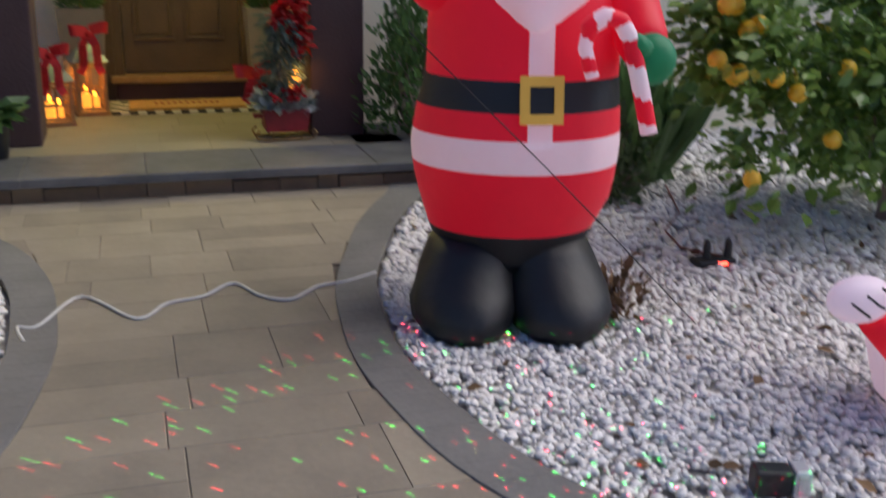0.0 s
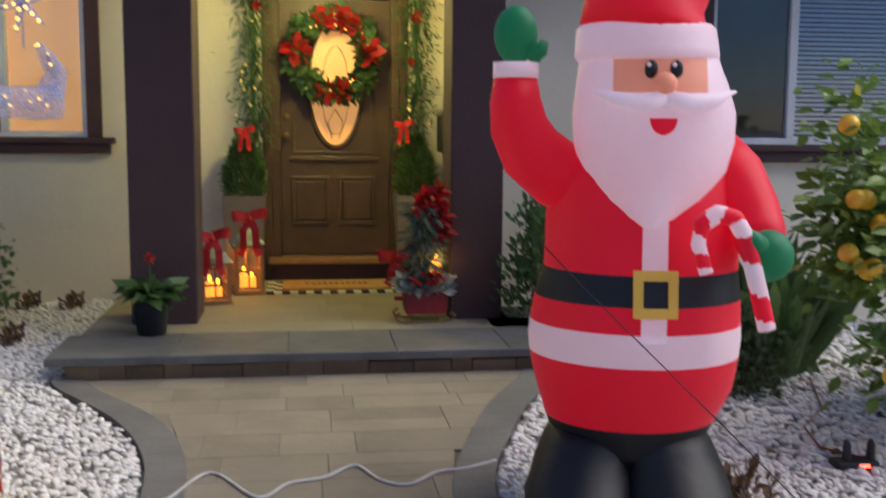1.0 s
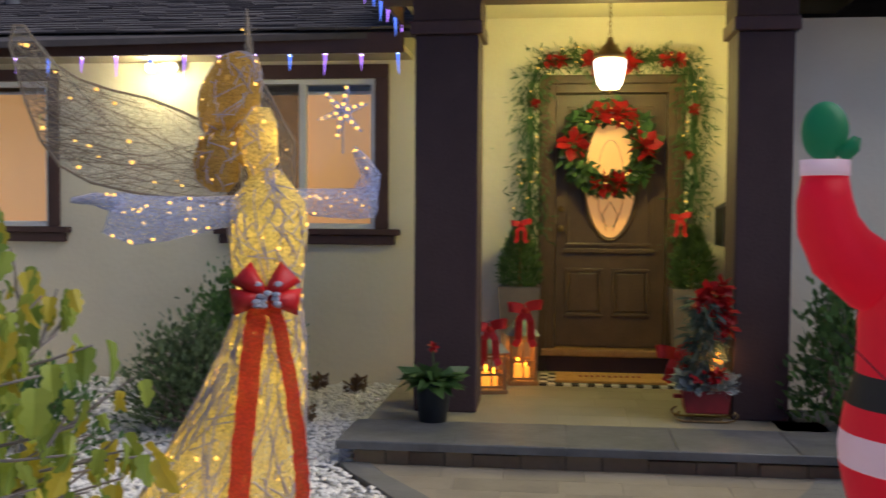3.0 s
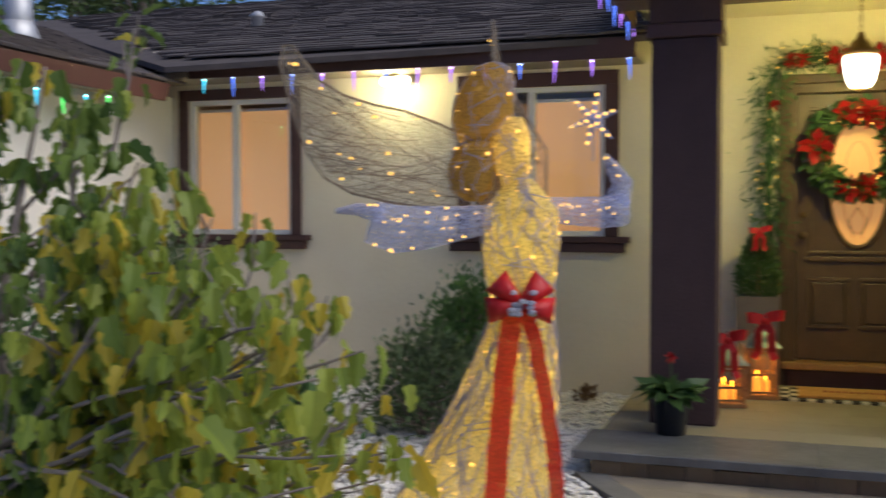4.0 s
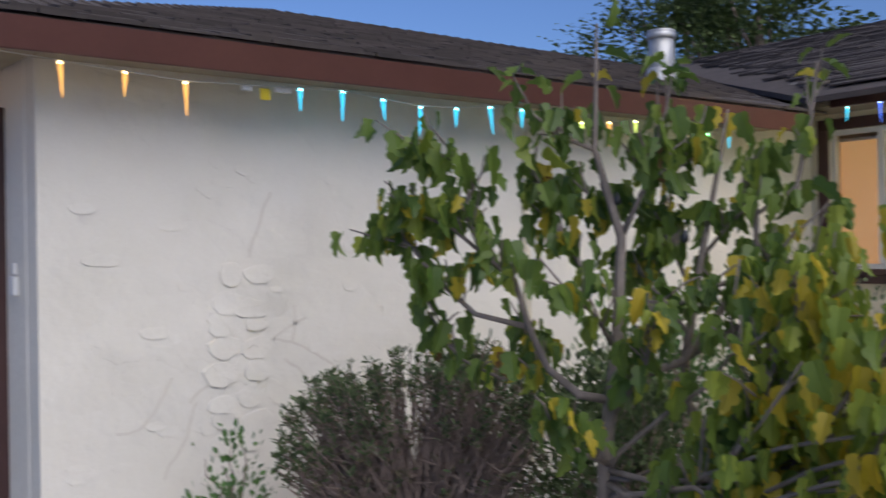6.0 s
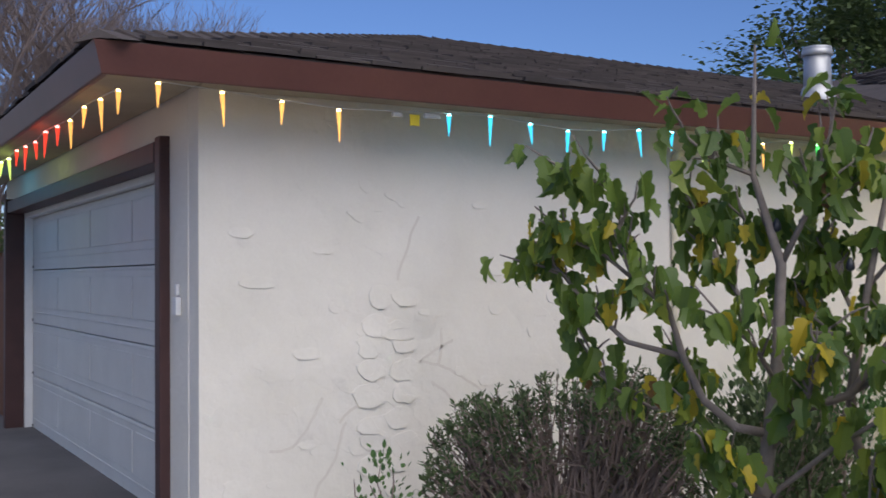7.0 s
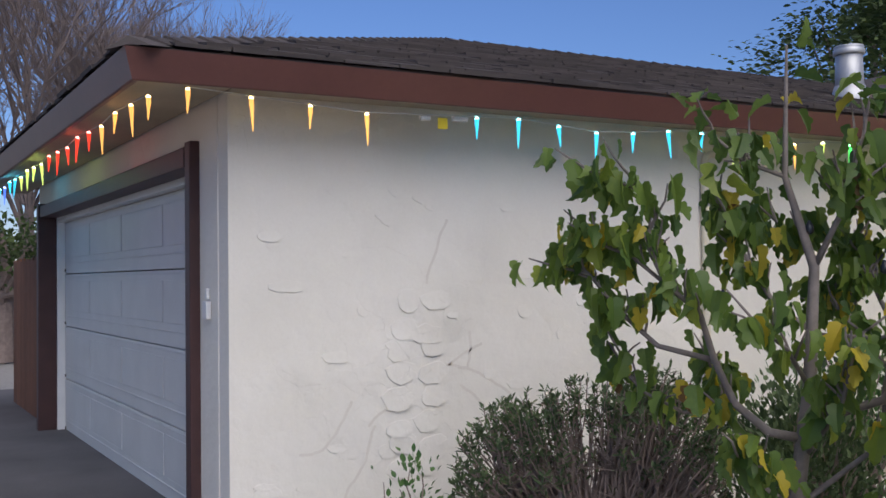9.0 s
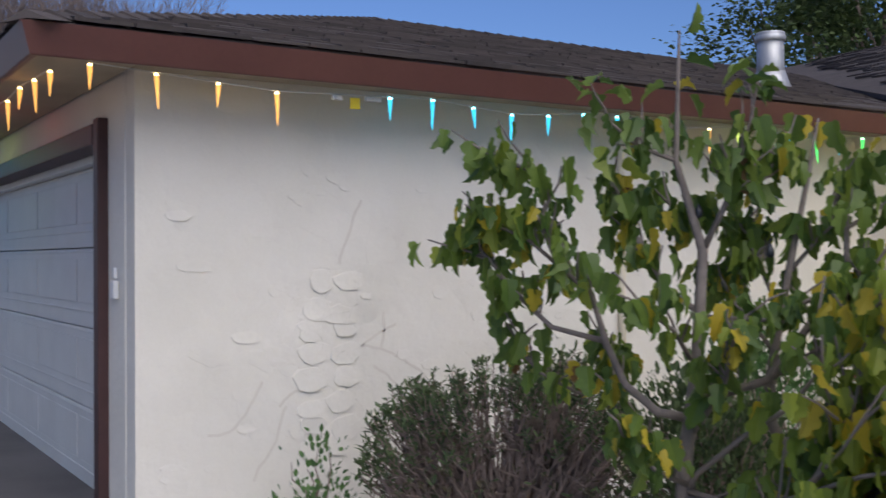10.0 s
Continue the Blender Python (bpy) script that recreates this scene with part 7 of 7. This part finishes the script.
lathe(bm, [(0.353, 0.143, 0.143, 0, 0), (0.356, 0.161, 0.161, 0, 0), (0.389, 0.161, 0.161, 0, 0), (0.392, 0.147, 0.147, 0, 0), (0.403, 0.156, 0.156, 0, 0), (0.414, 0.152, 0.152, 0, 0), (0.421, 0.018, 0.018, 0, 0)], 28)
part("cap", bm, M["metal"], vent, smooth=True)
V2 = empty("roof_vent", (-5.5, 9.6, MZ + (9.6 - MY) * EAVE_SLOPE), "small grey vent cap on the main roof", "vent")
bm = bmesh.new()
lathe(bm, [(-0.04, 0.07, 0.07, 0, 0), (0.12, 0.06, 0.06, 0, 0), (0.13, 0.09, 0.09, 0, 0), (0.19, 0.03, 0.03, 0, 0)], 16)
part("cap", bm, M["metal"], V2, smooth=True)

# ---- fence beside the garage ----
fence = empty("fence", (-12.0, 1.16, 0), "red-brown wooden board fence beside the garage", "fence", rz=GSKEW)
for i in range(16):
    h = 1.80 + 0.02 * math.sin(i * 2.7)
    bm = boxed(-0.02 - (i + 1) * 0.145, -0.025 - i * 0.145, 0.0, 0.02, 0.02, h, 0.004)
    part("board", bm, M["fence"], fence)
for z in (0.4, 1.5):
    part("rail", boxed(-2.35, 0, 0.02, 0.06, z, z + 0.09, 0.004), M["fence"], fence)
neigh = empty("neighbour_house", (-30, 9, 0), "pale neighbouring house beyond the fence", "house")
part("wall", boxed(-4, 4, 0, 6, 0, 2.5), M["stucco_flat"], neigh)
bm = bmesh.new()
vs = [bm.verts.new(p) for p in ((-4.5, -0.5, 2.5), (4.5, -0.5, 2.5), (4.5, 6.5, 2.5), (-4.5, 6.5, 2.5), (-4.5, 3, 3.7), (4.5, 3, 3.7))]
for q in ((0, 1, 5, 4), (2, 3, 4, 5), (0, 4, 3), (1, 2, 5), (3, 2, 1, 0)):
    bm.faces.new([vs[i] for i in q])
part("roof", bm, M["shingle"], neigh)


# ---- trees in the distance ----
M["bare"] = material("bare twigs", (0.25, 0.20, 0.18), 0.9, (0.17, 0.13, 0.12), 6, 0.2)
M["far_leaf"] = leaf_material("far green crown", (0.12, 0.17, 0.05), (0.035, 0.065, 0.022), 0.6)


def bare_tree(at, h, seed, label):
    rng = random.Random(seed)
    t = empty("bare_tree", at, label, "tree", "bare trees")
    bm = bmesh.new()

    def grow(p, d, l, r, depth):
        q = p + d * l + Vector((rng.gauss(0, 0.04), rng.gauss(0, 0.04), 0)) * l
        tube(bm, [p, p.lerp(q, 0.5) + Vector((rng.gauss(0, 0.03), rng.gauss(0, 0.03), 0)) * l, q], [r, r * 0.85, r * 0.7], 5 if depth > 1 else 4, caps=False)
        if depth == 0:
            return
        for _ in range(3):
            nd = (d + Vector((rng.gauss(0, 0.42), rng.gauss(0, 0.42), rng.uniform(-0.05, 0.35)))).normalized()
            grow(p.lerp(q, rng.uniform(0.45, 1.0)), nd, l * rng.uniform(0.6, 0.82), r * 0.615, depth - 1)
    trunk_top = Vector((0, 0, h * 0.22))
    tk = bmesh.new()
    tube(tk, [(0, 0, 0), (0.03, 0.02, h * 0.11), trunk_top], [0.22, 0.19, 0.16], 8)
    part("trunk", tk, M["bare"], t)
    for i in range(5):
        a = i * 1.57 + rng.uniform(-0.4, 0.4)
        grow(trunk_top, Vector((math.cos(a) * 0.42, math.sin(a) * 0.42, 1)).normalized(), h * 0.24, 0.062, 6)
    part("crown", bm, M["bare"], t)
    return t


bare_tree((-26.5, 5.4, 0), 10.0, 2, "tall bare winter tree beyond the fence")
bare_tree((-31.0, 3.0, 0), 14.0, 6, "bare winter tree with a broad crown")
bare_tree((-27.0, 4.2, 0), 12.0, 8, "bare winter tree behind the garage")
bare_tree((-24.0, 2.4, 0), 10.0, 11, "bare winter tree near the fence")


def leafy_tree(at, h, w, seed, label, count=9500, leaf=0.20):
    rng = random.Random(seed)
    t = empty("leafy_tree", at, label, "tree", "leafy trees")
    bm = bmesh.new()
    tube(bm, [(0, 0, 0), (0.1, 0, h * 0.3), (0, 0.1, h * 0.6), (0.1, 0, h * 0.9)], [0.3, 0.24, 0.15, 0.04], 10)
    part("trunk", bm, M["twig"], t)
    clumps = []
    for i in range(60):
        a, e, k = rng.uniform(0, 6.283), rng.uniform(-0.5, 1.5), rng.uniform(0.45, 1.0)
        c = Vector((w * k * math.cos(a) * math.cos(e), w * k * math.sin(a) * math.cos(e), h * 0.58 + h * 0.42 * k * math.sin(e)))
        bm = bmesh.new() if i % 4 == 0 else None
        if bm:
            tube(bm, bent((0, 0, h * 0.35), c, 0.1, 4, rng, 0.1), [0.10, 0.08, 0.06, 0.04, 0.02], 6)
            part("limb", bm, M["twig"], t)
        clumps.append((c, rng.uniform(0.22, 0.52) * w / 3))
    pl = []
    for i in range(count):
        c, r = rng.choice(clumps)
        p = c + Vector((rng.gauss(0, r), rng.gauss(0, r), rng.gauss(0, r * 0.7)))
        pl.append((p, (p.x, p.y, rng.uniform(-1, 1)), leaf * rng.uniform(0.6, 1.3)))
    leaf_part("crown", pl, "plain", M["far_leaf"], t, seed, 0.7)["kind"] = "stuff"
    return t


leafy_tree((-24.0, 4.6, 0), 3.4, 2.4, 13, "dark green bush beyond the fence", 2600, 0.16)
leafy_tree((-22.0, 1.6, 0), 2.8, 2.0, 14, "dark green bush beside the driveway", 2600, 0.14)
leafy_tree((-15.0, 21.0, 0), 9.0, 3.2, 3, "tall green tree behind the house roof")
leafy_tree((-21.5, 26.5, 0), 11.0, 3.6, 4, "broad green tree behind the garage roof")
leafy_tree((-9.5, 24.0, 0), 8.5, 3.4, 6, "green tree behind the main roof")
leafy_tree((-4.0, 27.0, 0), 8.0, 3.2, 9, "dark green tree behind the main roof")


# ---- flakes and filled cracks in the old wall plaster ----
M["filler"] = material("sanded crack filler", (0.74, 0.70, 0.63), 0.95, (0.68, 0.64, 0.58), 6, 0.3, 60)
gwall = bpy.data.objects["wall_garage_side"]


def flake(y, z, ry, rz_, proud, rng):
    """A lifted sheet of plaster: flush along its upper edge, proud along its lower one."""
    n = 11
    ph = rng.uniform(0, 9)
    edge = [(y + ry * (1 + 0.35 * noise.noise((math.cos(a) * 1.4 + ph, math.sin(a) * 1.4, ph))) * math.cos(a), z + rz_ * (1 + 0.4 * noise.noise((math.cos(a) * 1.7, ph, math.sin(a) * 1.7))) * math.sin(a)) for a in [2 * math.pi * k / n for k in range(n)]]
    V = [(SIDE - 0.003, p, q) for p, q in edge] + [(SIDE + proud * (0.62 - 0.38 * (q - z) / rz_), y + (p - y) * 0.96, z + (q - z) * 0.96) for p, q in edge] + [(SIDE + proud * 0.62, y, z)]
    F = [(k, (k + 1) % n, n + (k + 1) % n, n + k) for k in range(n)] + [(n + k, n + (k + 1) % n, 2 * n) for k in range(n)]
    return V, F


rng = random.Random(19)
for row_ in range(9):
    for col in range(2):
        v, f = flake(2.27 + 0.18 * col + rng.gauss(0, 0.025) + 0.01 * row_, 0.30 + 0.135 * row_ + rng.gauss(0, 0.02), rng.uniform(0.07, 0.11), rng.uniform(0.055, 0.08), rng.uniform(0.007, 0.013), rng)
        mesh_part("plaster_flake", raw_mesh("plaster_flake", v, f), M["stucco"], gwall)
for k in range(46):
    v, f = flake(rng.uniform(1.42, 4.6), rng.uniform(0.25, 2.1), rng.uniform(0.03, 0.10), rng.uniform(0.02, 0.05), rng.uniform(0.003, 0.007), rng)
    mesh_part("plaster_flake", raw_mesh("plaster_flake", v, f), M["stucco"], gwall)
for y, z, a, steps in ((2.62, 1.02, 0.2, 24), (2.75, 1.0, 1.1, 10), (2.70, 0.90, -0.9, 12), (2.55, 0.95, 0.9, 16), (1.95, 0.30, 1.2, 20), (2.0, 0.85, -1.9, 20), (2.1, 0.7, 0.75, 14), (2.48, 1.5, 1.5, 18)):
    line = []
    for k in range(steps):
        line.append((SIDE - 0.001, y, z))
        a += rng.gauss(0, 0.16)
        y, z = y + 0.024 * math.cos(a), z + 0.024 * math.sin(a)
    bm = bmesh.new()
    ribbon(bm, line, 0.016, (0, -math.sin(a), math.cos(a)), 0.0022)
    bmesh.ops.recalc_face_normals(bm, faces=bm.faces[:])
    part("filled_crack", bm, M["filler"], gwall, "pale tan filled crack")

# ---- laser spot projector ----
def perforated_shell(name, mat, parent, seed, holes):
    """A shell of small cells round a lamp; some cells are cut to a pinhole."""
    rng = random.Random(seed)
    nu, nv, r = 240, 120, 0.04

    def at(u, v):
        t, p = 2 * math.pi * u / nu, math.pi * (v / nv - 0.5)
        return (r * math.cos(p) * math.cos(t), r * math.cos(p) * math.sin(t), r * math.sin(p))
    chosen = set()
    while len(chosen) < holes:
        chosen.add((min(108, max(50, int(rng.gauss(80, 13)))), min(55, max(32, int(rng.gauss(49, 7))))))
    V, F = [], []
    for i in range(nu):
        for j in range(nv):
            k = len(V)
            if (i, j) in chosen:
                g = 0.058
                cu, cv = rng.uniform(0.15, 0.85), rng.uniform(0.15, 0.85)
                for u, v in ((0, 0), (1, 0), (1, 1), (0, 1), (cu - g, cv - g), (cu + g, cv - g), (cu + g, cv + g), (cu - g, cv + g)):
                    V.append(at(i + u, j + v))
                F += [(k + q, k + (q + 1) % 4, k + 4 + (q + 1) % 4, k + 4 + q) for q in range(4)]
            else:
                for u, v in ((0, 0), (1, 0), (1, 1), (0, 1)):
                    V.append(at(i + u, j + v))
                F.append((k, k + 1, k + 2, k + 3))
    return mesh_part(name, raw_mesh(name, V, F), mat, parent)


# added out of view at a guessed spot: masked lamps throw the coloured dots
proj = empty("laser_projector", (1.45, 1.05, 0.0), "small black laser spot projector on a stake, added unseen", "projector")
bm = bmesh.new()
tube(bm, [(0, 0, -0.05), (0, 0, 0.23)], 0.008, 8)
tube(bm, [(0.09, 0, -0.05), (0.09, 0, 0.23)], 0.008, 8)
part("stake", bm, M["black"], proj)
for k, (x, c) in enumerate(((0.0, (1.0, 0.02, 0.05)), (0.09, (0.03, 1.0, 0.08)))):
    sh = perforated_shell("pinhole_shell", M["black"], proj, 40 + k, 420)
    sh.location = (x, 0, 0.27)
    point_lamp("laser_diode", (1.45 + x, 1.05, 0.27), 2600, c, 0.0)


# ---- pieces: pavers, slabs, shingles ----
def pieces(name, quads, z0, z1, mat, parent, chamfer=0.006, inset=0.005):
    for q in quads:
        v, f = plate(q, z0, z1, inset, chamfer)
        mesh_part(name, raw_mesh(name, v, f), mat, parent)


rng = random.Random(1)
quads = []
y = 5.60
while y > -5.3:
    d = rng.choice((0.24, 0.31, 0.38))
    y0 = y - d
    x = (-1.6 if y > 1.4 else -4.2) + rng.uniform(0, 0.3)
    while x < (2.2 if y > 1.4 else 4.6):
        wdt = rng.choice((0.34, 0.45, 0.56))
        lo, hi = (in_l(y0), in_l(y)), (in_r(y0), in_r(y))
        a0, a1 = max(x, lo[0]), max(x, lo[1])
        b0, b1 = min(x + wdt, hi[0]), min(x + wdt, hi[1])
        b0, b1 = max(b0, a0 + 0.012), max(b1, a1 + 0.012)
        if max(b0 - a0, b1 - a1) > 0.05:
            if wdt > 0.4 and d > 0.3 and rng.random() < 0.4:
                ym = y0 + d / 2
                quads.append([(a0, y0), (b0, y0), ((b0 + b1) / 2, ym), ((a0 + a1) / 2, ym)])
                quads.append([((a0 + a1) / 2, ym), ((b0 + b1) / 2, ym), (b1, y), (a1, y)])
            else:
                quads.append([(a0, y0), (b0, y0), (b1, y), (a1, y)])
        x += wdt
    y = y0
pieces("paver", quads, -0.013, 0.0, M["paver"], walkway, 0.003, 0.0008)
quads = []
for fi, fo in ((in_r, out_r), (out_l, in_l)):
    y = 5.60
    while y > -4.9:
        y0 = y - 0.45
        for k in range(4):
            ya, yb = y - 0.45 * (k + 1) / 4, y - 0.45 * k / 4
            quads.append([(fi(ya), ya), (fo(ya), ya), (fo(yb), yb), (fi(yb), yb)])
        y = y0
for q in quads:
    v, f = plate(q, -0.013, 0.006, -0.001, 0.002)
    mesh_part("border_stone", raw_mesh("border_stone", v, f), M["border"], walkway)

# slate edge slabs, porch pavers, riser stones
x, xs = -1.27, []
for wdt in (0.68, 0.64, 0.62, 0.66, 0.60, 0.20):
    xs.append((x, min(2.13, x + wdt)))
    x += wdt
pieces("slate_slab", [[(a, 5.55), (b, 5.55), (b, 6.16), (a, 6.16)] for a, b in xs if b > a], PORCH - 0.05, PORCH, M["slate"], porch, 0.006, 0.0004)
quads = []
y = 6.16
while y < WALL - 0.05:
    y1 = min(WALL, y + 0.30)
    x = -1.20 + rng.choice((0, -0.2))
    while x < 1.34:
        wdt = rng.choice((0.3, 0.45))
        a, b = max(x, -1.20), min(x + wdt, 1.335 if y > 6.8 else 2.1)
        if b - a > 0.05:
            quads.append([(a, y), (b, y), (b, y1), (a, y1)])
        x += wdt
    y = y1
pieces("porch_paver", quads, PORCH - 0.05, PORCH, M["flag"], porch, 0.0015, 0.0006)
pieces("porch_paver", [[(1.34, 6.16), (2.1, 6.16), (2.1, 6.85), (1.34, 6.85)]], PORCH - 0.05, PORCH, M["slate"], porch, 0.004, 0.003)
x = -1.18
while x < 2.05:
    wdt = rng.uniform(0.10, 0.28)
    h = rng.uniform(0.06, 0.085)
    part("riser_stone", boxed(x + 0.003, min(2.08, x + wdt) - 0.003, 5.625 + rng.uniform(0, 0.012), 5.665, -0.01, h, 0.004), M["riser"], porch)
    x += wdt


def shingle_field(parent, origin, along, up, rows, width, keep, exposure=0.145, tab=0.30, seed=1, picked=0):
    """Overlapping tabs in courses up a slope: origin at the eave, along and up unit vectors, keep(u, v) the outline."""
    rng = random.Random(seed)
    o, a, u = Vector(origin), Vector(along).normalized(), Vector(up).normalized()
    n = a.cross(u)
    if n.z < 0:
        n = -n
    V, F, made = [], [], 0
    for r in range(rows):
        x = -rng.uniform(0, tab)
        while x < width:
            w = tab * rng.uniform(0.75, 1.2)
            v0 = r * exposure
            if keep(x + w / 2, v0 + exposure / 2):
                t = rng.uniform(0.012, 0.026)
                jut = rng.uniform(-0.018, 0.012)
                g = 0.004
                c = [o + a * (x + g) + u * (v0 + jut), o + a * (x + w - g) + u * (v0 + jut + rng.uniform(-0.006, 0.006)), o + a * (x + w - g) + u * (v0 + exposure * 1.35), o + a * (x + g) + u * (v0 + exposure * 1.35)]
                vs = [c[0] + n * 0.002, c[1] + n * 0.002, c[0] + n * t, c[1] + n * t, c[2] + n * 0.004, c[3] + n * 0.004]
                fs = [(0, 1, 3, 2), (2, 3, 4, 5), (0, 2, 5), (1, 4, 3)]
                if made < picked and r < 12:
                    mesh_part("shingle", raw_mesh("shingle", vs, fs), M["shingle"], parent)
                    made += 1
                else:
                    k = len(V)
                    V += vs
                    F += [tuple(i + k for i in f) for f in fs]
            x += w
    o = mesh_part("shingle_courses", raw_mesh("shingle_courses", V, F), M["shingle"], parent)
    o["kind"] = "stuff"


run, rise = EX - RX, RZ - EZ
sl = math.hypot(run, rise)
shingle_field(east_slope, (EX + 0.03, EY - 0.03, EZ + 0.008), (0, 1, 0), (-run, 0, rise), int(sl / 0.145) + 1, YV - EY, lambda s, v: s > v * run / sl + 0.14 and s < (MY - EY) + v * 0.8, seed=3, picked=150)
shingle_field(hip, (-12.63, EYW - 0.03, EZ + 0.008), (7.4, EY - EYW, 0), (-0.11, 3.78, rise), int(math.hypot(3.7, rise) / 0.145) + 1, 7.46, lambda s, v: v * 0.95 + 0.14 < s < 7.46 - v * 0.95 - 0.14, seed=4, picked=80)
msl = math.hypot(MR - MY, MRZ - MZ)
shingle_field(main_slope, (-9.6, MY - 0.04, MZ + 0.012), (1, 0, 0), (0, MR - MY, MRZ - MZ), int(msl / 0.145) + 1, 8.4, lambda s, v: s > 4.35 - v * 1.02, seed=5, picked=70)
# hip caps along the near hip line
p0, p1 = Vector((EX + 0.01, EY - 0.01, EZ + 0.02)), Vector((RX, EY + 3.7, RZ + 0.02))
nn = int((p1 - p0).length / 0.16)
d = (p1 - p0).normalized()
sd = Vector((d.y, -d.x, 0)).normalized()
for i in range(nn):
    c = p0.lerp(p1, i / nn)
    e = c + d * 0.24
    vs = [c - sd * 0.13 + Vector((0, 0, -0.035)), c + Vector((0, 0, 0.022)), c + sd * 0.13 + Vector((0, 0, -0.035)), e - sd * 0.13 + Vector((0, 0, -0.05)), e, e + sd * 0.13 + Vector((0, 0, -0.05)), c + Vector((0, 0, -0.02))]
    mesh_part("cap_shingle", raw_mesh("cap_shingle", vs, [(0, 1, 4, 3), (1, 2, 5, 4), (0, 6, 1), (1, 6, 2)]), M["shingle"], hip)
for i in range(int((YV - EY - 3.7) / 0.16)):
    c = Vector((RX, EY + 3.7 + i * 0.16, RZ + 0.02))
    vs = [c + Vector((-0.13, 0, -0.03)), c + Vector((0, 0, 0.022)), c + Vector((0.13, 0, -0.03)), c + Vector((-0.13, 0.24, -0.045)), c + Vector((0, 0.24, 0)), c + Vector((0.13, 0.24, -0.045)), c + Vector((0, 0, -0.02))]
    mesh_part("cap_shingle", raw_mesh("cap_shingle", vs, [(0, 1, 4, 3), (1, 2, 5, 4), (0, 6, 1), (1, 6, 2)]), M["shingle"], east_slope)
